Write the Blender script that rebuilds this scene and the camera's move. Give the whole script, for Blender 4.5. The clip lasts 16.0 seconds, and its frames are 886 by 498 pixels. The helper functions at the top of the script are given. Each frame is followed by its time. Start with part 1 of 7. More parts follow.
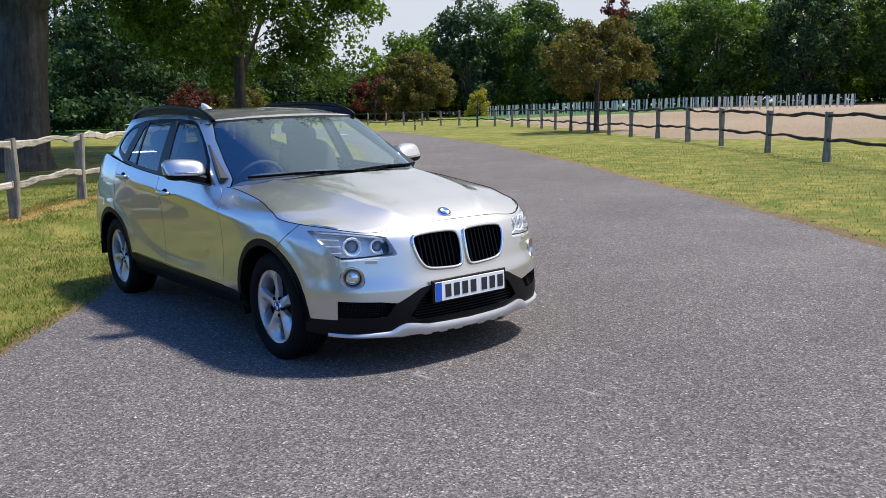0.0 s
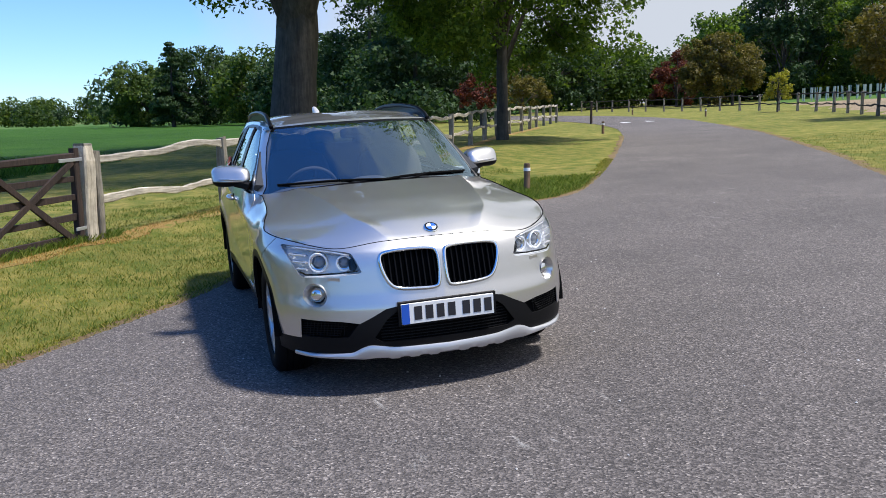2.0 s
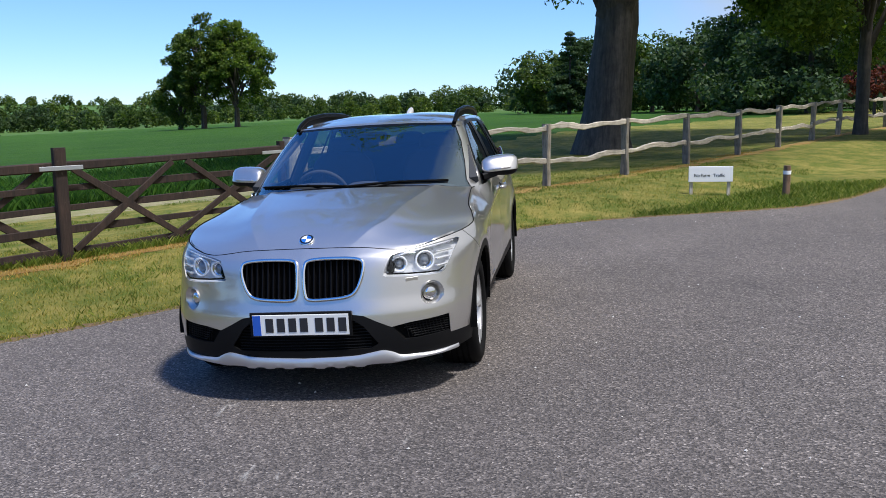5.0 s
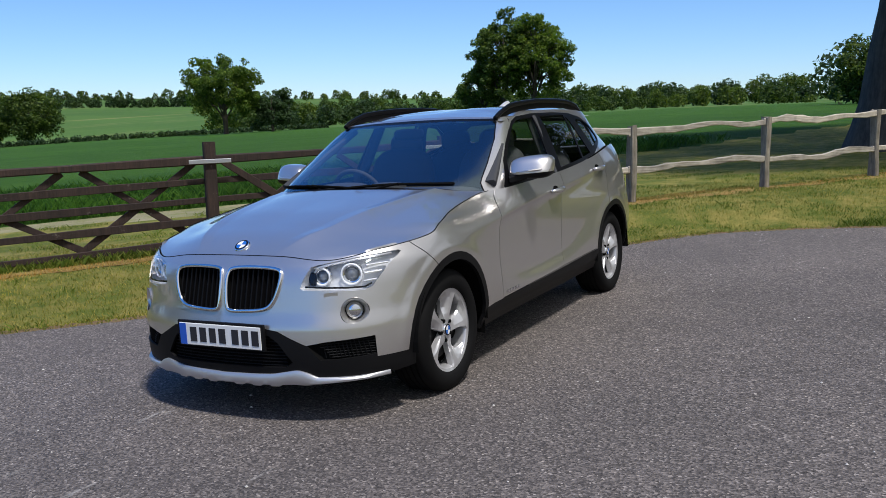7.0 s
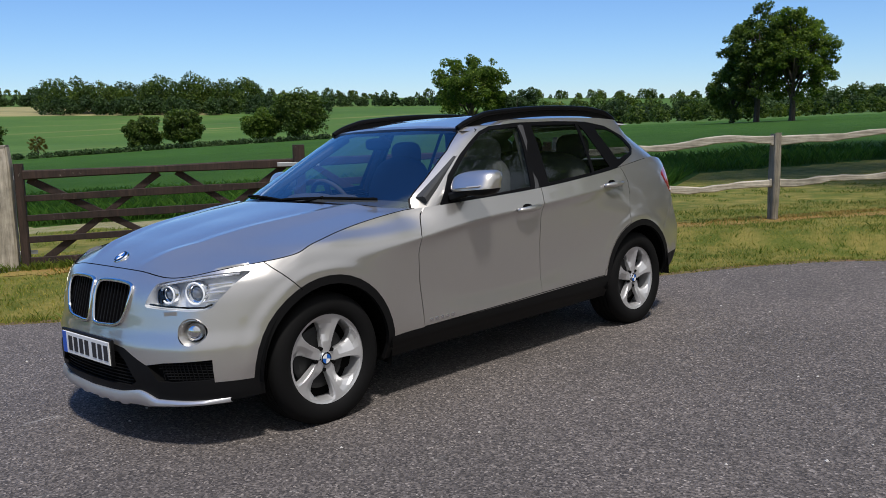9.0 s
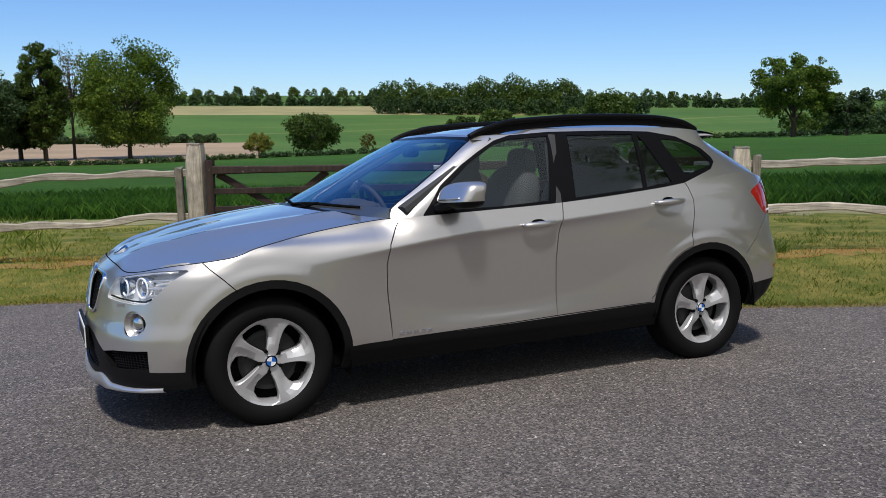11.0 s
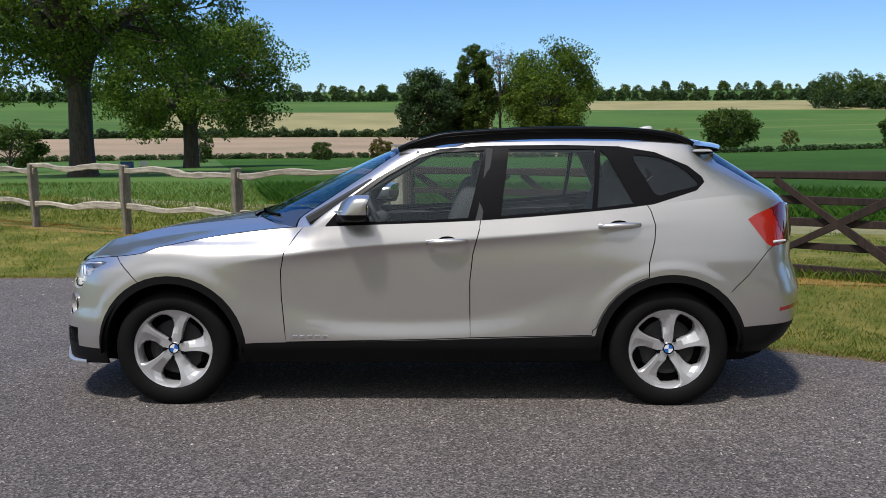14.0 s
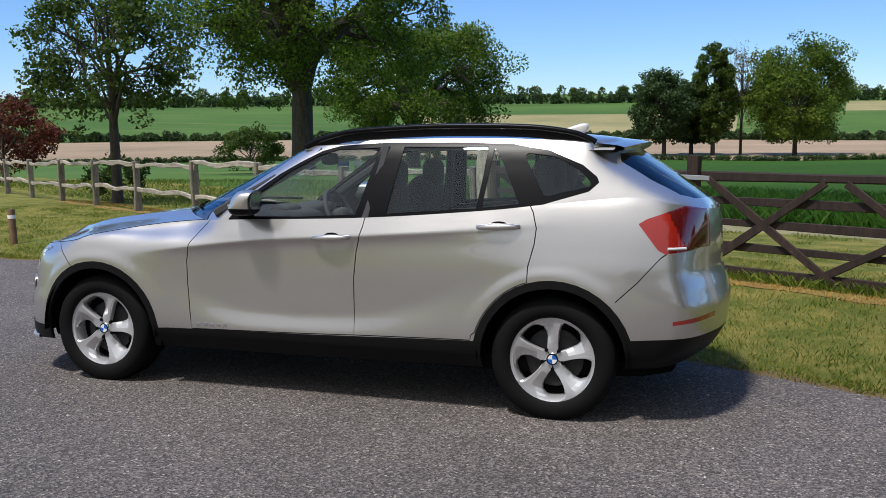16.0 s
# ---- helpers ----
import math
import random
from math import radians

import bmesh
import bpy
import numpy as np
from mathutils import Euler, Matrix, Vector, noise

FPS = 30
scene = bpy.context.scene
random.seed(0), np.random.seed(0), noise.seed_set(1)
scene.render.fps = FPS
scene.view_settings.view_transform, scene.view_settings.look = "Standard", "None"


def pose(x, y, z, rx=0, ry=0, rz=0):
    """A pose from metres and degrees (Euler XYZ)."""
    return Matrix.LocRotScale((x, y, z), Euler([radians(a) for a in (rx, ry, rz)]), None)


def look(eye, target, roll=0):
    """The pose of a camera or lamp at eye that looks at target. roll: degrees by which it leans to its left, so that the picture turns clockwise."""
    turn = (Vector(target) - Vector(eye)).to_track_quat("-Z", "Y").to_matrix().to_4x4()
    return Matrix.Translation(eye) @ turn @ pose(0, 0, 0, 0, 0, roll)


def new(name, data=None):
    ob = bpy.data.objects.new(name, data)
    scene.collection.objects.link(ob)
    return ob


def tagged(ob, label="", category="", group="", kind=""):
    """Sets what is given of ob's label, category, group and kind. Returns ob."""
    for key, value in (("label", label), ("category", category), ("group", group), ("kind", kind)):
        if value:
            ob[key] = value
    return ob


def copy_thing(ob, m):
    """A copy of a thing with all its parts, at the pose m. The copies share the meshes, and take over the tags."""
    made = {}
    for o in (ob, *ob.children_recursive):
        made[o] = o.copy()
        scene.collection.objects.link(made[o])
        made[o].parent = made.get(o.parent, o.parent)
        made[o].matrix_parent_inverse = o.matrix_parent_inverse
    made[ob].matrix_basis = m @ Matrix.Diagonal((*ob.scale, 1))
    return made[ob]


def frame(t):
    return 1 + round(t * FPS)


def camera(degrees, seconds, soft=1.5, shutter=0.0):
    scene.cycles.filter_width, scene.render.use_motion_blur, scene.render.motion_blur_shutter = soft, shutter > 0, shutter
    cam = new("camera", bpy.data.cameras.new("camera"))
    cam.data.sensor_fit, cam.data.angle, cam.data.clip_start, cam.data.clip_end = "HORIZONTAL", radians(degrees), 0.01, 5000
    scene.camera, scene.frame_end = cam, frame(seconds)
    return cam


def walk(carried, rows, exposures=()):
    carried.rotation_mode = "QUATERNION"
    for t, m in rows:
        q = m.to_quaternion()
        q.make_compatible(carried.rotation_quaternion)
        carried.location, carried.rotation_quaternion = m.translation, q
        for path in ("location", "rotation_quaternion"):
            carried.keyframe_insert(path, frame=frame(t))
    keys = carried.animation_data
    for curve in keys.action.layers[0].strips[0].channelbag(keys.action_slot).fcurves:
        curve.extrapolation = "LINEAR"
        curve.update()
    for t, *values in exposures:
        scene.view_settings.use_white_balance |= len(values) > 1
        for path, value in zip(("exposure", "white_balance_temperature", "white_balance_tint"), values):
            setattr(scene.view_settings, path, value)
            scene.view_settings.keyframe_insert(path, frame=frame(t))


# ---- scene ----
cam = camera(53.3, 16.0, 0.85)
PATH = [
    (0, (6.087, -3.272, 1.346), (4.529, -2.048, 1.077), -0.07),
    (0.5, (6.299, -2.859, 1.373), (4.619, -1.809, 1.102), -0.67),
    (1, (6.358, -2.411, 1.398), (4.585, -1.527, 1.124), -1.05),
    (1.5, (6.487, -1.928, 1.449), (4.655, -1.178, 1.161), -1.12),
    (2, (6.600, -1.469, 1.455), (4.718, -0.858, 1.161), -0.92),
    (2.5, (6.688, -1.000, 1.480), (4.766, -0.535, 1.182), -0.83),
    (3, (6.765, -0.484, 1.501), (4.804, -0.228, 1.199), -1.05),
    (5.5, (6.347, 1.789, 1.557), (4.422, 1.351, 1.243), -0.68),
    (6, (6.036, 2.190, 1.567), (4.161, 1.571, 1.251), -0.90),
    (6.5, (5.765, 2.611, 1.552), (3.952, 1.828, 1.239), -1.16),
    (7, (5.408, 2.965, 1.537), (3.669, 2.029, 1.219), -1.14),
    (7.5, (5.060, 3.315, 1.537), (3.363, 2.306, 1.220), -0.92),
    (8, (4.700, 3.639, 1.552), (3.053, 2.549, 1.235), -0.63),
    (8.5, (4.320, 3.895, 1.560), (2.749, 2.699, 1.245), -0.62),
    (9, (3.968, 4.176, 1.562), (2.559, 2.790, 1.252), -0.84),
    (9.5, (3.584, 4.408, 1.567), (2.357, 2.858, 1.261), -0.92),
    (10, (3.198, 4.683, 1.576), (2.115, 3.030, 1.272), -0.87),
    (12.5, (1.145, 5.383, 1.612), (0.714, 3.454, 1.308), 0.03),
    (13, (0.660, 5.503, 1.635), (0.408, 3.543, 1.329), -0.23),
    (13.5, (0.197, 5.567, 1.648), (0.092, 3.594, 1.342), -0.28),
    (14, (-0.282, 5.589, 1.668), (-0.222, 3.614, 1.362), -0.42),
    (14.5, (-0.757, 5.512, 1.663), (-0.570, 3.544, 1.357), -0.50),
    (15, (-1.255, 5.493, 1.667), (-0.935, 3.543, 1.361), -0.71),
    (15.5, (-1.705, 5.369, 1.638), (-1.255, 3.444, 1.336), -0.68),
    (16, (-2.155, 5.234, 1.622), (-1.572, 3.343, 1.325), -0.66),
]
walk(cam, [(t, look(eye, target, roll)) for t, eye, target, roll in PATH],
     [(0, 0.54, 6050, 12), (3, 0.38, 5980, 12), (5.5, 0.22, 6000, 12), (7, -0.03, 6030, 12), (9, -0.16, 6180, 12), (12.5, -0.1, 6120, 12), (16, 0.02, 6080, 12)])

from mathutils.bvhtree import BVHTree
from mathutils.interpolate import poly_3d_calc

# ---- light ----
SUN_ELEV, SUN_AZ = radians(66), radians(60)   # azimuth of the sun, counted from +x towards +y
world = bpy.data.worlds.new("world")
scene.world = world
world.use_nodes = True
wn = world.node_tree
sky = wn.nodes.new("ShaderNodeTexSky")
sky.sky_type, sky.sun_disc = "NISHITA", False
sky.sun_elevation, sky.sun_rotation = SUN_ELEV, radians(90) - SUN_AZ
sky.air_density, sky.dust_density, sky.ozone_density, sky.altitude = 1.0, 0.0, 5.0, 600
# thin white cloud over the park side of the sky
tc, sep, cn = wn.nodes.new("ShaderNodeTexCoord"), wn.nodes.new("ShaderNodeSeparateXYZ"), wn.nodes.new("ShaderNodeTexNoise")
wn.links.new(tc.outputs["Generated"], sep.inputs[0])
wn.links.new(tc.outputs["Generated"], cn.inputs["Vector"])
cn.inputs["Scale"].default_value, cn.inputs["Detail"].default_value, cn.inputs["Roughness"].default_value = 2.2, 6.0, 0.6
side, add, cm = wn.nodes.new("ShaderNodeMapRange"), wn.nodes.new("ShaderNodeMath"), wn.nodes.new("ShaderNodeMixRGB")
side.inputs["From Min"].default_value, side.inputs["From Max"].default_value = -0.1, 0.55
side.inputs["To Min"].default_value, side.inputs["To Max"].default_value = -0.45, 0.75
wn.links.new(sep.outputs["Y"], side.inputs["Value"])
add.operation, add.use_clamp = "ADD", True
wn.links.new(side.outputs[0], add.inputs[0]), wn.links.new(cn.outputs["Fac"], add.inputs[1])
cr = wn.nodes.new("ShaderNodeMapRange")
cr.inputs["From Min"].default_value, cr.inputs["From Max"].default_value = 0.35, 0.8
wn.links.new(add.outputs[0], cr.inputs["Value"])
tint = wn.nodes.new("ShaderNodeMixRGB")
tint.blend_type = "MULTIPLY"
tint.inputs[0].default_value = 1.0
# paler near the horizon, a deep azure overhead
high_sky, azure = wn.nodes.new("ShaderNodeMapRange"), wn.nodes.new("ShaderNodeMixRGB")
high_sky.inputs["From Min"].default_value, high_sky.inputs["From Max"].default_value = 0.16, 0.5
wn.links.new(sep.outputs["Z"], high_sky.inputs["Value"])
azure.inputs[1].default_value, azure.inputs[2].default_value = (0.76, 0.92, 1.13, 1), (0.62, 1.06, 1.5, 1)
wn.links.new(high_sky.outputs[0], azure.inputs[0])
wn.links.new(azure.outputs[0], tint.inputs[2])
wn.links.new(sky.outputs[0], tint.inputs[1])
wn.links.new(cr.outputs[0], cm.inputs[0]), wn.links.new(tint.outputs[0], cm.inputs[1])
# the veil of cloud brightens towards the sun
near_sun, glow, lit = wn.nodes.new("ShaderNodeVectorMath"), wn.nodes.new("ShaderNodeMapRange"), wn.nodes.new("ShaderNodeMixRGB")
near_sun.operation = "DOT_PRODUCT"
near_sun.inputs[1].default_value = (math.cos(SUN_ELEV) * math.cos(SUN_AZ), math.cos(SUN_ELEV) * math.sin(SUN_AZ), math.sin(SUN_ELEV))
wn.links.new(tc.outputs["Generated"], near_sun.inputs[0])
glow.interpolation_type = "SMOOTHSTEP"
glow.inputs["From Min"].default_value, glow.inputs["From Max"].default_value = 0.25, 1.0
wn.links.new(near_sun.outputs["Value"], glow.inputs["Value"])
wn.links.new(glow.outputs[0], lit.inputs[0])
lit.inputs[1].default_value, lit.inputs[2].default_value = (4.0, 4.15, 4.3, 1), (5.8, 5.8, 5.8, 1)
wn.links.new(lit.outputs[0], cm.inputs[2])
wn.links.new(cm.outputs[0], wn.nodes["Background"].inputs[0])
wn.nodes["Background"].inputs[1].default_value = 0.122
sun = new("sun", bpy.data.lights.new("sun", "SUN"))
sun.data.energy, sun.data.angle, sun.data.color = 4.3, radians(6.0), (1.0, 0.935, 0.83)
sun_dir = Vector((math.cos(SUN_ELEV) * math.cos(SUN_AZ), math.cos(SUN_ELEV) * math.sin(SUN_AZ), math.sin(SUN_ELEV)))
sun.matrix_world = look(sun_dir * 60, (0, 0, 0))

# ---- materials ----
def material(name, base, rough=0.6, metal=0.0, **more):
    m = bpy.data.materials.new(name)
    m.use_nodes = True
    b = m.node_tree.nodes["Principled BSDF"]
    b.inputs["Base Color"].default_value = (*base, 1)
    b.inputs["Roughness"].default_value, b.inputs["Metallic"].default_value = rough, metal
    for key, value in more.items():
        b.inputs[key].default_value = value
    return m


def node(m, kind, **sets):
    n = m.node_tree.nodes.new("ShaderNode" + kind)
    for key, value in sets.items():
        n.inputs[key].default_value = value
    return n


def link(m, a, b):
    m.node_tree.links.new(a, b)


def principled(m):
    return m.node_tree.nodes["Principled BSDF"]


def coords(m, scale=(1, 1, 1), kind="Object"):
    c, s = node(m, "TexCoord"), node(m, "Mapping")
    s.inputs["Scale"].default_value = scale
    link(m, c.outputs[kind], s.inputs["Vector"])
    return s.outputs["Vector"]


def ramp(m, fac, *stops):
    r = node(m, "ValToRGB")
    e = r.color_ramp.elements
    while len(e) < len(stops):
        e.new(0.5)
    for k, (at, col) in enumerate(stops):
        e[k].position, e[k].color = at, (*col, 1)
    link(m, fac, r.inputs["Fac"])
    return r.outputs["Color"]


def noise_tex(m, vec, scale, detail=4.0, rough=0.6, distort=0.0):
    n = node(m, "TexNoise", Scale=scale, Detail=detail, Roughness=rough, Distortion=distort)
    link(m, vec, n.inputs["Vector"])
    return n.outputs["Fac"]


def mix(m, fac, a, b, how="MIX"):
    n = m.node_tree.nodes.new("ShaderNodeMixRGB")
    n.blend_type = how
    for k, v in enumerate((fac, a, b)):
        if isinstance(v, (int, float)):
            n.inputs[k].default_value = v
        elif isinstance(v, tuple):
            n.inputs[k].default_value = (*v, 1)
        else:
            link(m, v, n.inputs[k])
    return n.outputs[0]


def bump(m, height, strength=0.3, dist=0.01):
    n = node(m, "Bump", Strength=strength, Distance=dist)
    link(m, height, n.inputs["Height"])
    link(m, n.outputs[0], principled(m).inputs["Normal"])


def make_asphalt():
    m = material("asphalt", (0.1, 0.1, 0.1), 0.9)
    v = coords(m)
    grain = noise_tex(m, v, 95, 3, 0.75)
    vor = node(m, "TexVoronoi", Scale=100.0)
    link(m, v, vor.inputs["Vector"])
    blotch = noise_tex(m, v, 0.8, 5, 0.65)
    stain = noise_tex(m, v, 0.16, 4, 0.6)
    c = ramp(m, vor.outputs["Color"], (0.12, (0.02, 0.018, 0.018)), (0.5, (0.098, 0.09, 0.088)), (0.82, (0.225, 0.208, 0.203)), (0.99, (0.56, 0.53, 0.51)))
    c = mix(m, 0.25, c, ramp(m, grain, (0.35, (0.035, 0.033, 0.034)), (0.65, (0.21, 0.198, 0.196))))
    c = mix(m, 1.0, c, ramp(m, blotch, (0.3, (0.8, 0.8, 0.8)), (0.7, (1.12, 1.11, 1.1))), "MULTIPLY")
    c = mix(m, 1.0, c, ramp(m, stain, (0.3, (0.8, 0.75, 0.7)), (0.7, (1.08, 1.015, 0.94))), "MULTIPLY")
    scuff = noise_tex(m, coords(m, (1.1, 5.5, 1)), 1.6, 5, 0.75, 0.6)
    where = noise_tex(m, v, 0.55, 2, 0.5)
    scuff = mix(m, 1.0, ramp(m, scuff, (0.62, (0, 0, 0)), (0.7, (0.5, 0.5, 0.5))), ramp(m, where, (0.5, (0, 0, 0)), (0.62, (1, 1, 1))), "MULTIPLY")
    c = mix(m, scuff, c, (0.42, 0.4, 0.37))
    link(m, c, principled(m).inputs["Base Color"])
    bump(m, mix(m, 0.5, vor.outputs["Distance"], grain), 0.9, 0.008)
    return m


def make_grass(name, dark, light, dry, far=False):
    m = material(name, light, 0.95)
    principled(m).inputs["Specular IOR Level"].default_value = 0.15
    v = coords(m)
    fine, mid, big = noise_tex(m, v, 45 if not far else 6, 5, 0.8), noise_tex(m, v, 2.2 if not far else 0.3, 7, 0.75), noise_tex(m, v, 0.35 if not far else 0.03, 4, 0.6)
    c = ramp(m, fine, (0.3, dark), (0.72, light))
    c = mix(m, ramp(m, mid, (0.42, (0, 0, 0)), (0.7, (1, 1, 1))), c, dry)
    c = mix(m, 1.0, c, ramp(m, big, (0.3, (0.75, 0.8, 0.75)), (0.7, (1.15, 1.12, 1.1))), "MULTIPLY")
    link(m, c, principled(m).inputs["Base Color"])
    bump(m, fine, 0.8, 0.03 if not far else 0.2)
    return m


def make_field(name, dark, light, pale):
    """Far pasture with long pale drifts and wheel tracks."""
    m = material(name, light, 0.95)
    principled(m).inputs["Specular IOR Level"].default_value = 0.1
    fine, big = noise_tex(m, coords(m), 0.5, 6, 0.75), noise_tex(m, coords(m), 0.012, 3, 0.55)
    drift = noise_tex(m, coords(m, (0.006, 0.075, 0.02)), 1.0, 5, 0.62, 0.5)
    c = ramp(m, fine, (0.3, dark), (0.7, light))
    c = mix(m, ramp(m, drift, (0.56, (0, 0, 0)), (0.68, (0.75, 0.75, 0.75))), c, pale)
    c = mix(m, 1.0, c, ramp(m, big, (0.35, (0.8, 0.85, 0.85)), (0.65, (1.15, 1.1, 1.05))), "MULTIPLY")
    link(m, c, principled(m).inputs["Base Color"])
    return m


def make_wood(name, dark, light, scale=(30, 30, 3), patch=None):
    m = material(name, light, 0.85)
    v = coords(m, scale)
    g, w = noise_tex(m, v, 1.0, 6, 0.7, 0.4), noise_tex(m, coords(m), 6.0, 4, 0.6)
    c = ramp(m, g, (0.3, dark), (0.65, light))
    c = mix(m, 1.0, c, ramp(m, w, (0.3, (0.7, 0.7, 0.68)), (0.7, (1.2, 1.18, 1.15))), "MULTIPLY")
    if patch:
        p = noise_tex(m, coords(m), 9.0, 6, 0.8)
        c = mix(m, ramp(m, p, (0.62, (0, 0, 0)), (0.72, (1, 1, 1))), c, patch)
    oi = node(m, "ObjectInfo")
    c = mix(m, 1.0, c, ramp(m, oi.outputs["Random"], (0.0, (0.82, 0.82, 0.82)), (1.0, (1.15, 1.13, 1.1))), "MULTIPLY")
    link(m, c, principled(m).inputs["Base Color"])
    bump(m, g, 0.7, 0.01)
    return m


def make_leaf(name, a, b, c_, trans=0.35):
    m = material(name, b, 0.6)
    pr = principled(m)
    pr.inputs["Specular IOR Level"].default_value = 0.25
    geo = node(m, "NewGeometry")
    v = coords(m)
    big = noise_tex(m, v, 0.45, 3, 0.6)
    col = ramp(m, geo.outputs["Random Per Island"], (0.0, a), (0.55, b), (1.0, c_))
    col = mix(m, 1.0, col, ramp(m, big, (0.3, (0.72, 0.74, 0.72)), (0.7, (1.2, 1.18, 1.1))), "MULTIPLY")
    slow = noise_tex(m, v, 0.055, 2, 0.5)
    col = mix(m, 1.0, col, ramp(m, slow, (0.36, (0.72, 0.78, 0.85)), (0.5, (1.0, 1.0, 1.0)), (0.64, (1.25, 1.17, 1.0))), "MULTIPLY")
    link(m, col, pr.inputs["Base Color"])
    t = node(m, "BsdfTranslucent")
    link(m, mix(m, 1.0, col, (1.3, 1.4, 0.6), "MULTIPLY"), t.inputs["Color"])
    s = node(m, "MixShader", Fac=trans)
    out = m.node_tree.nodes["Material Output"]
    link(m, pr.outputs[0], s.inputs[1]), link(m, t.outputs[0], s.inputs[2]), link(m, s.outputs[0], out.inputs["Surface"])
    return m


ASPHALT = make_asphalt()
GRASS = make_grass("verge_grass", (0.055, 0.09, 0.013), (0.185, 0.2, 0.038), (0.34, 0.27, 0.08))
STRAW = make_grass("dead_grass", (0.2, 0.11, 0.035), (0.42, 0.26, 0.09), (0.3, 0.25, 0.08))
GRIT = make_grass("stony_soil", (0.2, 0.18, 0.09), (0.45, 0.4, 0.28), (0.2, 0.22, 0.06))
WHEAT = make_grass("wheat_field", (0.025, 0.07, 0.008), (0.045, 0.12, 0.012), (0.06, 0.135, 0.016), True)
PASTURE = make_field("far_pasture", (0.062, 0.125, 0.028), (0.085, 0.155, 0.036), (0.2, 0.2, 0.075))
PLOUGH = make_grass("ploughed_soil", (0.3, 0.22, 0.15), (0.4, 0.3, 0.2), (0.36, 0.27, 0.18), True)
STUBBLE = make_grass("pale_field", (0.26, 0.24, 0.11), (0.32, 0.29, 0.14), (0.3, 0.26, 0.13), True)
PALE_WOOD = make_wood("weathered_oak", (0.23, 0.2, 0.16), (0.55, 0.5, 0.42))
GREY_WOOD = make_wood("grey_oak", (0.1, 0.09, 0.075), (0.3, 0.27, 0.22))
DARK_WOOD = make_wood("dark_creosoted_wood", (0.013, 0.008, 0.006), (0.042, 0.024, 0.018), patch=(0.16, 0.14, 0.12))
PALE_RAIL = make_wood("weathered_oak_rail", (0.2, 0.175, 0.14), (0.52, 0.48, 0.41), (2.2, 2.2, 45), patch=(0.16, 0.145, 0.12))
DARK_RAIL = make_wood("dark_oak_rail", (0.018, 0.011, 0.008), (0.06, 0.04, 0.03), (2.2, 2.2, 45))
BARK = make_wood("bark", (0.02, 0.018, 0.015), (0.09, 0.078, 0.064), (9, 9, 1.2))
OAK_LEAF = make_leaf("oak_leaf", (0.045, 0.085, 0.014), (0.105, 0.17, 0.028), (0.2, 0.265, 0.048), 0.55)
TREE_LEAF = make_leaf("tree_leaf", (0.03, 0.06, 0.012), (0.068, 0.115, 0.02), (0.13, 0.175, 0.032), 0.4)
DARK_LEAF = make_leaf("dark_leaf", (0.02, 0.042, 0.014), (0.042, 0.08, 0.026), (0.07, 0.115, 0.04), 0.3)
RED_LEAF = make_leaf("copper_leaf", (0.06, 0.014, 0.012), (0.13, 0.03, 0.022), (0.2, 0.06, 0.03))
YELLOW_LEAF = make_leaf("yellow_leaf", (0.22, 0.2, 0.02), (0.36, 0.33, 0.03), (0.45, 0.4, 0.06))
YELLOW_BUSH = make_leaf("yellow_green_leaf", (0.12, 0.13, 0.02), (0.2, 0.2, 0.03), (0.28, 0.26, 0.05))
BROWN_LEAF = make_leaf("young_brown_leaf", (0.08, 0.075, 0.015), (0.15, 0.12, 0.025), (0.2, 0.15, 0.04))
BLADE = make_leaf("grass_blade", (0.07, 0.12, 0.014), (0.21, 0.22, 0.042), (0.38, 0.315, 0.1), 0.3)
LUSH_BLADE = make_leaf("lush_grass_blade", (0.06, 0.105, 0.012), (0.12, 0.18, 0.024), (0.23, 0.26, 0.06), 0.3)
STRAW_BLADE = make_leaf("straw_blade", (0.24, 0.13, 0.03), (0.45, 0.28, 0.08), (0.5, 0.38, 0.14), 0.2)
WHEAT_BLADE = make_leaf("wheat_blade", (0.022, 0.07, 0.008), (0.045, 0.125, 0.014), (0.08, 0.17, 0.024), 0.3)

# ---- building helpers ----
def mesh_of(name, bm, *mats, smooth=False):
    me = bpy.data.meshes.new(name)
    bm.to_mesh(me)
    bm.free()
    for m in mats:
        me.materials.append(m)
    if smooth:
        me.polygons.foreach_set("use_smooth", [True] * len(me.polygons))
    return me


def from_arrays(name, verts, faces, mat, smooth=False):
    me = bpy.data.meshes.new(name)
    me.from_pydata([tuple(v) for v in verts], [], [tuple(f) for f in faces])
    for m in (mat if isinstance(mat, (list, tuple)) else (mat,)):
        me.materials.append(m)
    if smooth:
        me.polygons.foreach_set("use_smooth", [True] * len(me.polygons))
    return me


def part(name, bm, mat, parent, label="", smooth=False):
    me = bm if isinstance(bm, bpy.types.Mesh) else mesh_of(name, bm, mat, smooth=smooth)
    ob = new(name, me)
    ob.parent = parent
    if label:
        tagged(ob, label)
    return ob


def interp(x, xs, ys):
    return float(np.interp(x, xs, ys))


def smoothstep(a, b, x):
    t = np.clip((np.asarray(x, float) - a) / (b - a), 0, 1)
    return t * t * (3 - 2 * t)


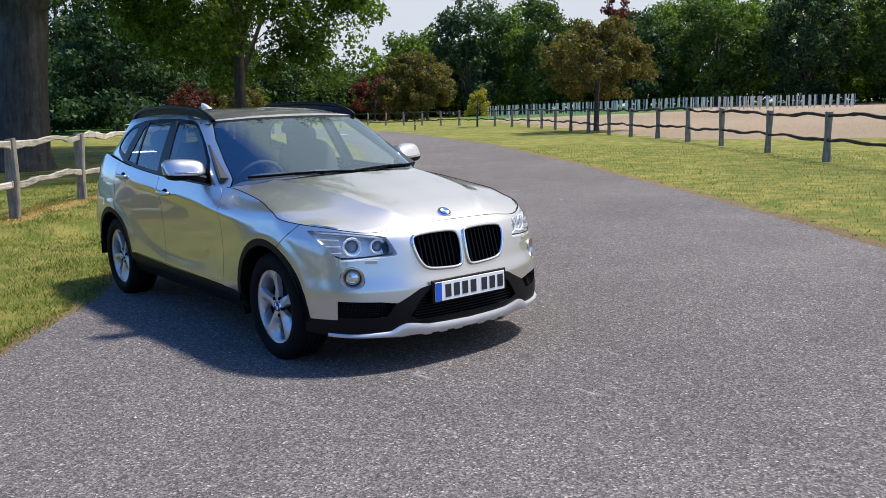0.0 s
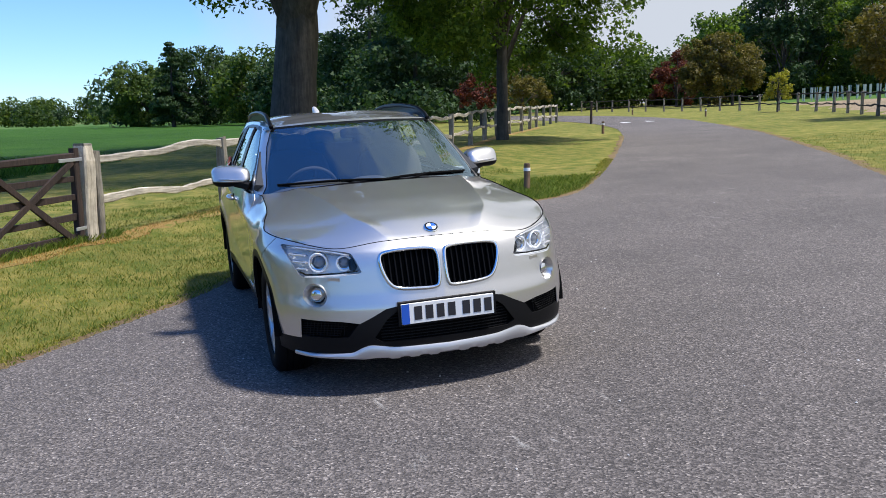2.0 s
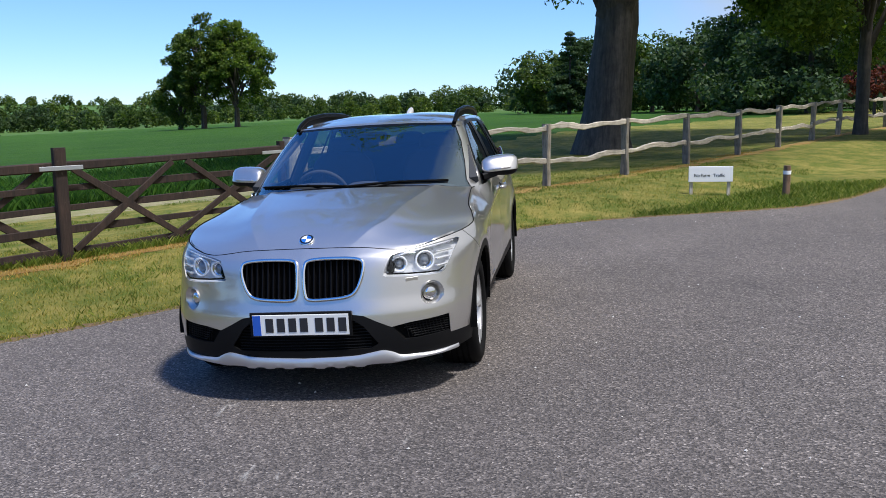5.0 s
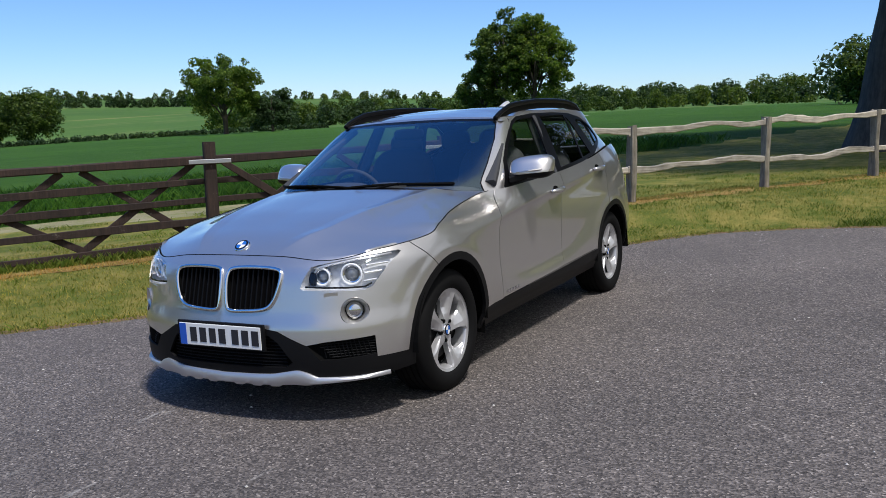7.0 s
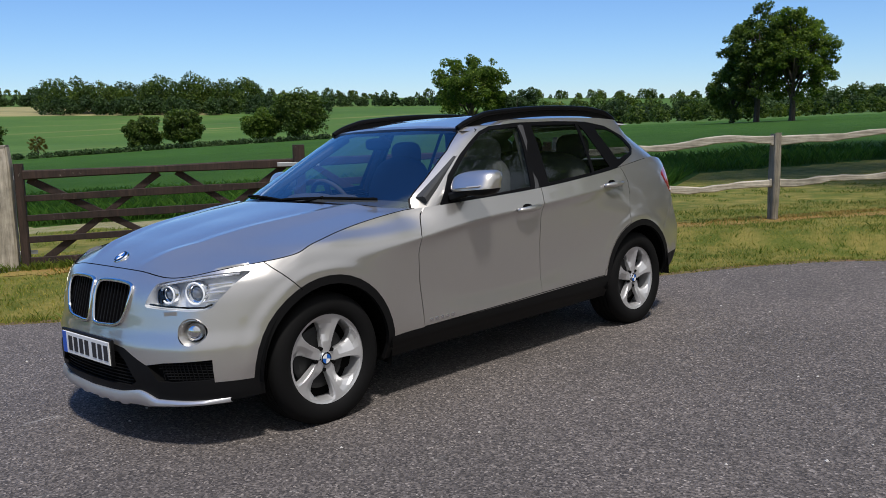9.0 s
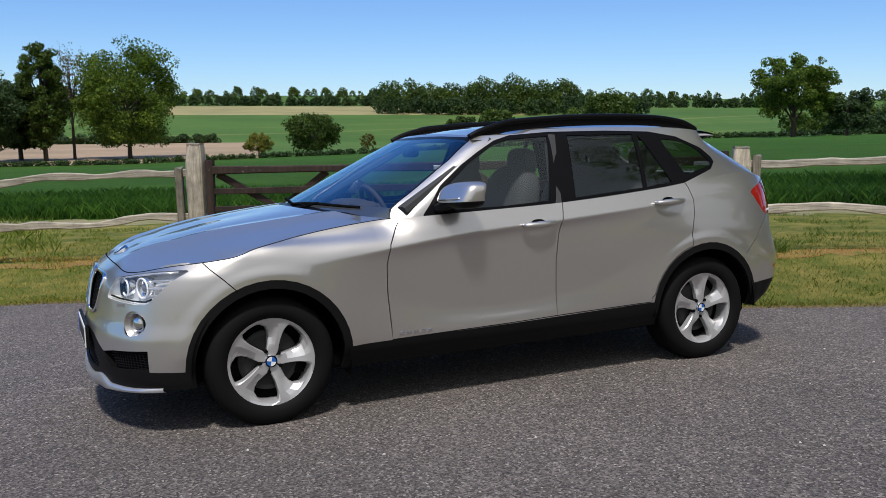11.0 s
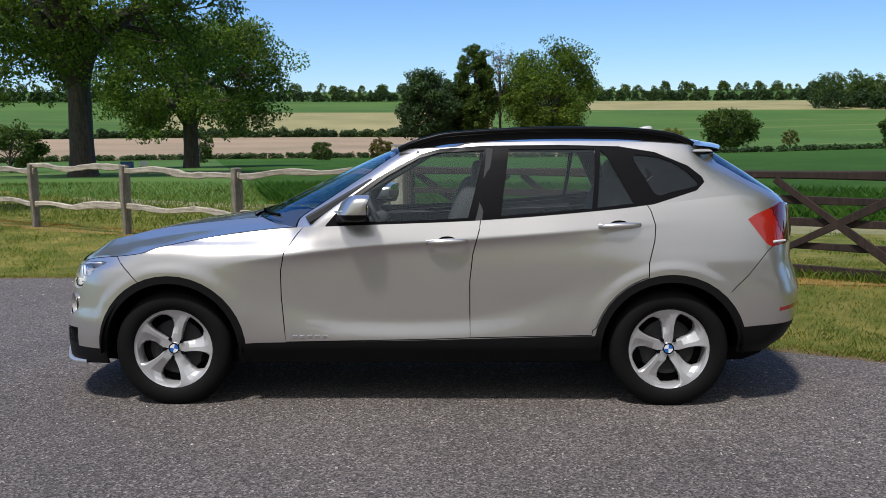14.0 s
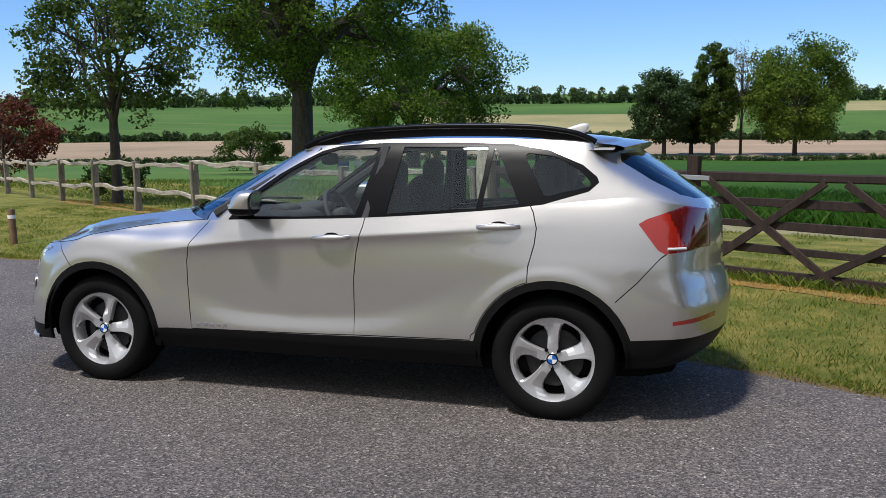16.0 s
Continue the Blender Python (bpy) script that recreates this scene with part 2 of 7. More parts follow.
def catmull(pts, per=8, closed=False):
    """A smooth line through points of any dimension."""
    p = np.array(pts, float)
    n = len(p)
    out = []
    for i in range(n if closed else n - 1):
        if closed:
            a, b, c, d = p[(i - 1) % n], p[i], p[(i + 1) % n], p[(i + 2) % n]
        else:
            a, b, c, d = p[max(i - 1, 0)], p[i], p[i + 1], p[min(i + 2, n - 1)]
        for k in range(per):
            t = k / per
            out.append(0.5 * ((2 * b) + (c - a) * t + (2 * a - 5 * b + 4 * c - d) * t * t + (3 * b - a - 3 * c + d) * t**3))
    if not closed:
        out.append(p[-1])
    return np.array(out)


# ---- the lie of the land ----
TILT = 0.0442
# edge of the drive on the field side, from far up the drive past the gate
EDGE_L = [(-75, 24.0), (-55, 23.6), (-40, 21.6), (-30, 18.6), (-21.2, 14.3), (-13.5, 9.7), (-9.2, 7.0), (-6.6, 5.25), (-5.75, 4.3), (-5.45, 3.0), (-5.2, 1.9), (-4.8, 1.0),
          (-4.1, 0.4), (-3.2, -0.1), (-2.3, -0.62), (-1.3, -1.15), (-0.3, -1.9), (0.6, -2.6), (1.4, -3.4), (2.3, -3.95), (3.4, -4.2), (4.7, -4.2), (5.8, -4.1), (7.0, -4.1), (9.0, -5.1), (14.0, -8.2), (30, -18.5)]
EDGE_R = [(-75, 31.0), (-55, 30.3), (-40, 27.8), (-26.25, 21.8), (-19.9, 18.5), (-14.9, 15.75), (-8.6, 12.2), (-6.25, 10.65), (-3.84, 9.15), (-2.2, 8.1), (-0.7, 7.1), (0.3, 6.4), (1.2, 5.8), (2.05, 5.15), (4.0, 3.85), (10, 0.0), (30, -12.8)]
AZ = [0, 45, 80, 100, 125, 145, 160, 175, 193, 210, 231, 250, 265, 290, 315, 340, 360]
Z28 = [-0.3, 0.9, 1.2, 1.2, 1.05, 0.75, 0.75, 0.7, 0.35, -0.05, -0.4, -0.75, -0.85, -0.8, -0.6, -0.5, -0.3]
Z160 = [-2, 4, 6, 6.5, 6.0, 3.8, 2.5, 1.4, 0.5, -1.4, -3.2, -5.6, -6.9, -6.6, -6, -4, -2]
Z340 = [-3, 6, 10, 12, 10, 6, 4, 2, 0, -3.5, -7.5, -8.5, -8.2, -7.0, -6, -5, -3]
Z700 = [5, 15, 18, 18, 15, 10, 6, 4, 2, 4, 6, 9, 10, 11, 10, 8, 5]
Z1000 = [10, 20, 24, 24, 20, 14, 9, 7, 8, 12, 18, 24, 24, 26, 25, 20, 10]


EDGE_X, EDGE_Y = np.array(EDGE_L)[:, 0], np.array(EDGE_L)[:, 1]
EDGE_RX, EDGE_RY = np.array(EDGE_R)[:, 0], np.array(EDGE_R)[:, 1]


def edge_side(x, y):
    """How far a place lies beyond the drive's field-side edge (positive: on the grass)."""
    return np.interp(x, EDGE_X, EDGE_Y) - y


def lands(x, y):
    """The height of the land at places given as arrays."""
    x, y = np.asarray(x, float), np.asarray(y, float)
    r, a = np.hypot(x, y), np.degrees(np.arctan2(y, x)) % 360
    near = TILT * y + np.where(r < 40, 0.19 * (smoothstep(0.0, 3.2, edge_side(x, y)) * smoothstep(-6.0, -4.0, x) + smoothstep(1.8, 4.2, edge_side(x, y)) * smoothstep(-4.0, -6.0, x)), 0)
    knots = [near] + [np.interp(a, AZ, z) for z in (Z28, Z160, Z340, Z700, Z1000)]
    knots.append(knots[-1] - 5)
    far = near.copy()
    rs = (14, 28, 160, 340, 700, 1000, 3000)
    for k in range(6):
        t = np.clip((r - rs[k]) / (rs[k + 1] - rs[k]), 0, 1)
        far = np.where(r > rs[k], knots[k] + (knots[k + 1] - knots[k]) * t, far)
    return near + (far - near) * smoothstep(14, 30, r)


def land(x, y):
    return float(lands(np.array([x]), np.array([y]))[0])


# field pattern by bearing and distance
def field_kinds(x, y):
    r, a = np.hypot(x, y), np.degrees(np.arctan2(y, x)) % 360
    gate = (x + 4.6) * 0.541 + (y + 2.25) * 0.841      # distance in front of the line of the gate
    rf = (x + 3.66) * 0.55 + (y - 14.7) * 0.835        # distance behind the fence across the drive
    far = np.where(r < 345, np.where(a > 256, 3, 2), np.where((r < 520) & (a > 268) & (a < 290), 4, np.where((r > 560) & (r < 680) & (a > 238) & (a < 262), 4, 2)))
    k = np.where(r < 165, np.where(a < 286, 1, 2), far)
    k = np.where(a < 182, np.where(r < 190, 1, 2), k)
    k = np.where((a < 143) | (a > 330), np.where(r < 60, 0, 2), k)
    k = np.where((r < 9) | (gate > np.where(a < 203, -10.5, -6.2)), 0, k)
    k = np.where((gate > -6.2) & (gate < -4.9) & (a > 203) & (a < 300), 5, k)
    return np.where((a > 100) & (a < 143) & (r > 24), np.where(rf < 0.8, 0, np.where(r < np.where(a > 124, 78, 112), 3, 2)), k)


def build_ground():
    radii = [0.0]
    r = 0.6
    while r < 4500:
        radii.append(r)
        r *= 1.022 if 18 < r < 60 else 1.045
        r += 0.12
    azs = np.radians(np.arange(0, 360, 1.5))
    verts, faces, kinds = [(0, 0, land(0, 0))], [], []
    for rr in radii[1:]:
        x, y = rr * np.cos(azs), rr * np.sin(azs)
        verts += list(zip(x.tolist(), y.tolist(), lands(x, y).tolist()))
    n = len(azs)
    for i in range(n):
        faces.append((0, 1 + i, 1 + (i + 1) % n))
    for k in range(len(radii) - 2):
        b = 1 + k * n
        for i in range(n):
            j = (i + 1) % n
            faces.append((b + i, b + n + i, b + n + j, b + j))
    me = from_arrays("ground", verts, faces, [GRASS, WHEAT, PASTURE, PLOUGH, STUBBLE, GRIT], True)
    mids = np.array([p.center[:2] for p in me.polygons])
    me.polygons.foreach_set("material_index", field_kinds(mids[:, 0], mids[:, 1]).astype(np.int32))
    return tagged(new("ground", me), "mown verge, green crop field and far farmland", "ground", kind="structure")


ground_ob = build_ground()


def build_road():
    left, right = catmull(EDGE_L, 6), catmull(EDGE_R, 10)
    rng = np.random.default_rng(4)

    def along(line, n):
        d = np.r_[0, np.cumsum(np.hypot(*np.diff(line, axis=0).T))]
        s = np.linspace(0, d[-1], n)
        return np.stack([np.interp(s, d, line[:, 0]), np.interp(s, d, line[:, 1])], 1)

    n, m = 420, 14
    a, b = along(left, n), along(right, n)
    a += rng.normal(0, 0.018, a.shape)
    verts, faces = [], []
    for i in range(n):
        q = a[i] + (b[i] - a[i]) * (np.arange(m + 1) / m)[:, None]
        verts += list(zip(q[:, 0].tolist(), q[:, 1].tolist(), (lands(q[:, 0], q[:, 1]) + 0.014).tolist()))
    for i in range(n - 1):
        for k in range(m):
            q = i * (m + 1) + k
            faces.append((q, q + m + 1, q + m + 2, q + 1))
    me = from_arrays("road", verts, faces, ASPHALT, True)
    return tagged(new("road", me), "worn grey tarmac drive with pale stone chippings", "road", kind="structure")


road_ob = build_road()

# ---- fences, gate, posts ----
def beam(bm, a, b, wide, high, rng=None, rough=0.0, steps=1, up=(0, 0, 1), bev=0.006, wave=0.0):
    """A squared timber from a to b, with worn edges; rough and wave make it a cleft rail."""
    a, b, up = Vector(a), Vector(b), Vector(up)
    d = (b - a).normalized()
    side = d.cross(up).normalized() if abs(d.dot(up)) < 0.99 else Vector((1, 0, 0))
    top = side.cross(d)
    rings = []
    ph = [rng.uniform(0, 6.28) for _ in range(4)] if rng is not None else (0, 0, 0, 0)
    for k in range(steps + 1):
        t = k / steps
        env = min(1, 6 * t, 6 * (1 - t))
        off = top * wave * env * (math.sin(5 * t + ph[0]) * 0.6 + math.sin(13 * t + ph[1]) * 0.4) + side * wave * 0.5 * env * math.sin(9 * t + ph[2])
        c = a + (b - a) * t + off
        ww, hh = wide / 2, high / 2
        if rng is not None and rough:
            ww *= 1 + rough * rng.normal()
            hh *= (1 + rough * rng.normal()) * (0.75 + 0.25 * math.sin(3.1 * t + ph[3]) ** 2)
        e = min(bev, ww * 0.45, hh * 0.45)
        ring = []
        for sx, sy in ((-1, -1), (1, -1), (1, 1), (-1, 1)):
            p, q = (ww - e, hh), (ww, hh - e)
            pair = (q, p) if sx * sy > 0 else (p, q)
            for u, v in pair:
                jx = rng.normal() * rough * 0.1 * wide if rng is not None else 0
                ring.append(bm.verts.new(c + side * (sx * u + jx) + top * (sy * v)))
        rings.append(ring)
    for r0, r1 in zip(rings, rings[1:]):
        for i in range(8):
            j = (i + 1) % 8
            bm.faces.new((r0[i], r0[j], r1[j], r1[i]))
    bm.faces.new(list(reversed(rings[0])))
    bm.faces.new(rings[-1])
    bmesh.ops.recalc_face_normals(bm, faces=bm.faces)


def post_mesh(rng, wide, deep, high, name, mat, sink=0.15):
    bm = bmesh.new()
    beam(bm, (0, 0, -sink), (0, 0, high), wide, deep, rng, 0.02, 5, up=(0, 1, 0), bev=0.012)
    for v in bm.verts:
        if v.co.z > high - 0.01:
            v.co.z += rng.normal() * 0.012
    return mesh_of(name, bm, mat)


def cleft_fence(posts, height, mat_post, mat_rail, seed, label, rails=(0.93, 0.42), thin=0.1, lean=None):
    """Posts with two wavering cleft rails let into them."""
    rng = np.random.default_rng(seed)
    base = new("fence")
    base.location = (posts[0][0], posts[0][1], land(*posts[0]))
    tagged(base, label, "fence", "fences along the drive")
    o = Vector(base.location)
    shapes = [post_mesh(rng, 0.085, 0.16, height, "post", mat_post) for _ in range(4)]
    for i, (x, y) in enumerate(posts):
        ob = new("post", shapes[i % 4])
        ob.parent = base
        j = min(i, len(posts) - 2)
        turn = math.atan2(posts[j + 1][1] - posts[j][1], posts[j + 1][0] - posts[j][0])
        tilt = (rng.normal() * 0.8, rng.normal() * 0.8)
        if lean and i in lean:
            tilt = lean[i]
        ob.matrix_basis = pose(x - o.x, y - o.y, land(x, y) - o.z, *tilt, math.degrees(turn))
    for i in range(len(posts) - 1):
        (x0, y0), (x1, y1) = posts[i], posts[i + 1]
        for h in rails:
            bm = bmesh.new()
            d = Vector((x1 - x0, y1 - y0, 0)).normalized() * 0.07
            a = Vector((x0, y0, land(x0, y0) + h * height + rng.normal() * 0.02)) - d - o
            b = Vector((x1, y1, land(x1, y1) + h * height + rng.normal() * 0.02)) + d - o
            beam(bm, a, b, 0.05, thin, rng, 0.12, 16, bev=0.012, wave=0.045)
            part("rail", bm, mat_rail, base)
    return base


FENCE_FAR = [(-4.72, -2.14), (-6.63, -0.52), (-8.68, 0.94), (-10.4, 2.35), (-12.7, 3.75), (-15.0, 5.2), (-17.3, 6.6), (-19.6, 8.0), (-21.8, 9.3), (-24.2, 10.7), (-26.6, 12.2), (-28.9, 13.7), (-31.2, 15.1), (-33.6, 16.5), (-36, 18), (-38.4, 19.5), (-40.8, 21)]
FENCE_NEAR = [(0.77, -5.7), (2.9, -6.4), (4.95, -7.65), (7.05, -9.05), (9.44, -10.6), (11.65, -12.07), (13.9, -13.6), (16.2, -15.1), (18.5, -16.65), (20.8, -18.2), (23.1, -19.7), (25.4, -21.2), (28, -22.9)]
FENCE_ROAD = [(4.2, 9.1), (1.6, 10.9), (-1.0, 12.8), (-3.66, 14.71), (-6.29, 16.72), (-8.85, 18.5), (-10.95, 19.8), (-13.3, 21.3), (-15.9, 23.0), (-18.2, 24.4), (-20.7, 25.9), (-23.2, 27.4)] + [(-25.8, 29.0), (-28.4, 30.6), (-31.0, 32.1), (-33.7, 33.3), (-36.5, 34.4), (-39.4, 35.4), (-42.4, 36.3), (-45.4, 37.0), (-48.5, 37.6), (-51.6, 38.1), (-54.7, 38.5), (-57.8, 38.8), (-61, 39.0), (-64.2, 39.2), (-67.4, 39.3), (-70.6, 39.4), (-73.8, 39.4)]
cleft_fence(FENCE_FAR, 1.06, GREY_WOOD, PALE_RAIL, 11, "weathered cleft post-and-rail fence with wavering pale rails", lean={8: (0, 9)})
cleft_fence(FENCE_NEAR, 1.06, GREY_WOOD, PALE_RAIL, 12, "weathered cleft fence beside the gate at the field")
cleft_fence(FENCE_ROAD, 1.05, GREY_WOOD, DARK_RAIL, 13, "brown cleft post-and-rail fence before the ploughed field", thin=0.075)

GATE_A, GATE_B, GATE_M = Vector((-4.6, -2.25, 0.05)), Vector((0.6, -5.6, -0.08)), Vector((-1.99, -3.94, 0.0))


def gate_post(at, high, label):
    rng = np.random.default_rng(int(abs(at.x) * 10))
    base = new("gate_post")
    base.location = at
    base.rotation_euler.z = math.atan2(-3.35, 5.2)
    tagged(base, label, "gate post", "gate posts")
    bm = bmesh.new()
    beam(bm, (0, 0, -0.3), (0, 0, high), 0.2, 0.2, rng, 0.015, 8, up=(0, 1, 0), bev=0.02)
    for v in bm.verts:
        if v.co.z > high - 0.01:
            v.co.x *= 0.82
            v.co.y *= 0.82
    body = part("shaft", bm, PALE_WOOD, base)
    bm = bmesh.new()
    beam(bm, (-0.075, 0, high), (0.075, 0, high + 0.005), 0.15, 0.045, rng, 0.05, 4, bev=0.02)
    part("cap", bm, GREY_WOOD, base)
    return base


GALV = material("galvanised_steel", (0.5, 0.51, 0.52), 0.45, 0.7)


def gate_leaf(hinge, meet, high, label, heel):
    """A five-bar timber gate leaf with crossing braces between its hinge post and the middle."""
    rng = np.random.default_rng(int(abs(hinge.y) * 7))
    base = new("field_gate")
    base.location = hinge
    tagged(base, label, "gate", "gate leaves")
    d = meet - hinge
    n = Vector((-d.y, d.x, 0)).normalized()
    at = lambda t, h, off=0.0: Vector((d.x * t, d.y * t, d.z * t + h)) + n * off
    a0, a1 = 0.055, 0.985
    hs = (0.11, 0.34, 0.57, 0.78)
    for h in hs:
        bm = bmesh.new()
        beam(bm, at(a0, h), at(a1, h), 0.028, 0.085, rng, 0.015, 6, bev=0.005)
        part("bar", bm, DARK_WOOD, base)
    bm = bmesh.new()
    beam(bm, at(a0, 1.03), at(a1, 1.01), 0.075, 0.1, rng, 0.02, 8, bev=0.012)
    part("top_rail", bm, DARK_WOOD, base, "dark top rail with flaking pale lichen")
    bm = bmesh.new()
    beam(bm, at(a0, 0.04), at(a0, heel), 0.085, 0.1, rng, 0.01, 3, up=n, bev=0.01)
    part("stile", bm, DARK_WOOD, base)
    for t0, h0, t1, h1 in ((0.08, 0.98, 0.6, 0.08), (0.09, 0.06, 0.51, 0.98), (0.57, 0.98, 0.96, 0.12), (0.52, 0.06, 0.95, 0.98)):
        bm = bmesh.new()
        beam(bm, at(t0, h0, 0.032), at(t1, h1, 0.032), 0.028, 0.085, rng, 0.01, 3, bev=0.005)
        part("brace", bm, DARK_WOOD, base)
    for h in (1.0, 0.2):
        bm = bmesh.new()
        beam(bm, at(0.012, h, 0.045), at(0.16 if h > 0.5 else 0.09, h, 0.045), 0.012, 0.04, None, 0, 1, bev=0.003)
        part("hinge_strap", bm, GALV, base, "galvanised steel hinge strap")
    return base


gate_post(GATE_A, 1.15, "squared weathered oak gate post with split grain")
gate_post(GATE_B, 1.33, "tall weathered oak gate post beside the fence")
gate_leaf(GATE_A, GATE_M, 1.0, "dark-stained five-bar timber gate leaf with crossed braces", 1.13)
gate_leaf(GATE_B, GATE_M, 1.0, "dark-stained five-bar timber gate leaf, lichen on its rail", 1.15)


def middle_post():
    rng = np.random.default_rng(3)
    base = new("slam_post")
    base.location = GATE_M + Vector((0.03, 0.05, 0))
    base.rotation_euler.z = math.atan2(-3.35, 5.2)
    tagged(base, "dark-stained middle post between the two gate leaves", "gate post", "gate posts")
    bm = bmesh.new()
    beam(bm, (0, 0, -0.2), (0, 0, 1.21), 0.13, 0.1, rng, 0.01, 5, up=(0, 1, 0), bev=0.01)
    part("shaft", bm, DARK_WOOD, base)
    bm = bmesh.new()
    beam(bm, (-0.22, 0.065, 1.0), (0.24, 0.065, 1.0), 0.012, 0.045, None, 0, 1, bev=0.003)
    part("latch_plate", bm, GALV, base, "galvanised latch plate")


middle_post()


def bollard(x, y, high, mat):
    base = new("marker_post")
    base.location = (x, y, land(x, y))
    tagged(base, "round brown timber marker post with a white band", "bollard", "marker posts")
    bm = bmesh.new()
    bmesh.ops.create_cone(bm, cap_ends=True, segments=20, radius1=0.055, radius2=0.053, depth=high + 0.2, matrix=Matrix.Translation((0, 0, high / 2 - 0.1)))
    bmesh.ops.bevel(bm, geom=[e for e in bm.edges if e.calc_length() < 0.03], offset=0.008, segments=2, affect="EDGES")
    part("shaft", bm, BROWN_POST, base)
    bm = bmesh.new()
    bmesh.ops.create_cone(bm, cap_ends=True, segments=20, radius1=0.058, radius2=0.058, depth=0.055, matrix=Matrix.Translation((0, 0, high * 0.78)))
    part("band", bm, WHITE_PAINT, base, "white painted band")


BROWN_POST = make_wood("brown_post", (0.1, 0.06, 0.035), (0.24, 0.15, 0.09))
WHITE_PAINT = material("white_paint", (0.8, 0.8, 0.8), 0.5)
for bx, by in ((-7.25, 4.55), (7.9, -5.45), (-24.0, 15.0), (-38.0, 29.2), (-52.0, 32.5)):
    bollard(bx, by, 0.47 if bx < 0 else 0.53, BROWN_POST)


def dark_post(x, y):
    base = new("reflector_post")
    base.location = (x, y, land(x, y))
    tagged(base, "slim dark post standing at the edge of the drive", "post")
    bm = bmesh.new()
    beam(bm, (0, 0, -0.2), (0, 0, 1.15), 0.11, 0.11, np.random.default_rng(2), 0.02, 3, up=(0, 1, 0), bev=0.02)
    part("shaft", bm, DARK_WOOD, base)
    bm = bmesh.new()
    beam(bm, (0, 0, 1.15), (0, 0, 1.2), 0.14, 0.14, None, 0, 1, up=(0, 1, 0), bev=0.02)
    part("cap", bm, GREY_WOOD, base)


dark_post(-35.7, 20.6)
for hx, hy in ((-35.0, 22.1), (-35.6, 23.9)):      # white arrow marks on the road hump
    bm = bmesh.new()
    bm.faces.new([bm.verts.new((hx + dx, hy + dy, land(hx + dx, hy + dy) + 0.02)) for dx, dy in ((0.55, -0.3), (0.3, 0.35), (-0.75, 0.2))])
    tagged(new("road_mark", mesh_of("road_mark", bm, WHITE_PAINT)), "white painted triangle on the road hump", "road marking", "road marks")


def text_mesh(body, size, mat, extrude=0.001):
    cu = bpy.data.curves.new("writing", "FONT")
    cu.body, cu.size, cu.extrude = body, size, extrude
    cu.align_x, cu.align_y = "CENTER", "CENTER"
    ob = bpy.data.objects.new("writing_tmp", cu)
    scene.collection.objects.link(ob)
    dg = bpy.context.evaluated_depsgraph_get()
    me = bpy.data.meshes.new_from_object(ob.evaluated_get(dg))
    bpy.data.objects.remove(ob)
    bpy.data.curves.remove(cu)
    me.materials.clear()
    me.materials.append(mat)
    return me


INK = material("dark_ink", (0.02, 0.02, 0.025), 0.5)


def sign():
    base = new("sign")
    x, y = -7.62, 3.5
    base.location = (x, y, land(x, y))
    base.rotation_euler.z = radians(90 + 7)
    tagged(base, "low white notice board on two short timber legs", "sign")
    for s in (-0.29, 0.29):
        bm = bmesh.new()
        beam(bm, (s, 0.02, -0.15), (s, 0.02, 0.42), 0.05, 0.04, np.random.default_rng(5), 0.01, 2, up=(0, 1, 0), bev=0.005)
        part("leg", bm, PALE_WOOD, base)
    bm = bmesh.new()
    beam(bm, (-0.34, -0.012, 0.33), (0.34, -0.012, 0.33), 0.022, 0.24, None, 0, 1, bev=0.004)
    board = part("board", bm, WHITE_PAINT, base, "white painted board")
    for word, x in (("No", -0.215), ("Farm", -0.085), ("Traffic", 0.125)):
        t = part("word", text_mesh(word, 0.07, INK), INK, board)
        t.matrix_basis = pose(x, -0.026, 0.31, 90, 0, 0)


sign()

BLUE_BOARD = material("blue_board", (0.05, 0.12, 0.32), 0.5)


def field_board(x, y, wide, high, lift, mat, label):
    """A board on two posts out in the meadow."""
    base = new("notice_board")
    base.location = (x, y, land(x, y))
    base.rotation_euler.z = radians(12)
    tagged(base, label, "notice board", "boards in the meadow")
    for s in (-0.42, 0.42):
        bm = bmesh.new()
        beam(bm, (s * wide, -0.03, -0.2), (s * wide, -0.03, lift + high * 0.9), 0.05, 0.05, None, 0, 1, up=(0, 1, 0), bev=0.006)
        part("post", bm, GREY_WOOD, base)
    bm = bmesh.new()
    beam(bm, (-wide / 2, 0.02, lift + high / 2), (wide / 2, 0.02, lift + high / 2), 0.03, high, None, 0, 1, bev=0.006)
    part("board", bm, mat, base)


field_board(17.6, -40.2, 0.66, 0.46, 0.25, BLUE_BOARD, "low blue board on posts in the meadow")
field_board(16.8, -40.4, 0.4, 0.28, 0.45, WHITE_PAINT, "small white board on posts in the meadow")

# ---- trees ----
def tube(path, radii, seg=9, seed=0):
    rng = np.random.default_rng(seed)
    path = [Vector(p) for p in path]
    verts, faces = [], []
    for i, (p, r) in enumerate(zip(path, radii)):
        d = (path[min(i + 1, len(path) - 1)] - path[max(i - 1, 0)]).normalized()
        u = d.orthogonal().normalized() if abs(d.z) < 0.9 else Vector((1, 0, 0))
        u = (u - d * u.dot(d)).normalized()
        v = d.cross(u)
        for k in range(seg):
            a = 2 * math.pi * k / seg
            rr = r * (1 + 0.12 * math.sin(3 * a + i * 0.4) + rng.normal() * 0.03)
            verts.append(p + (u * math.cos(a) + v * math.sin(a)) * rr)
    for i in range(len(path) - 1):
        for k in range(seg):
            j = (k + 1) % seg
            faces.append((i * seg + k, i * seg + j, (i + 1) * seg + j, (i + 1) * seg + k))
    return verts, faces


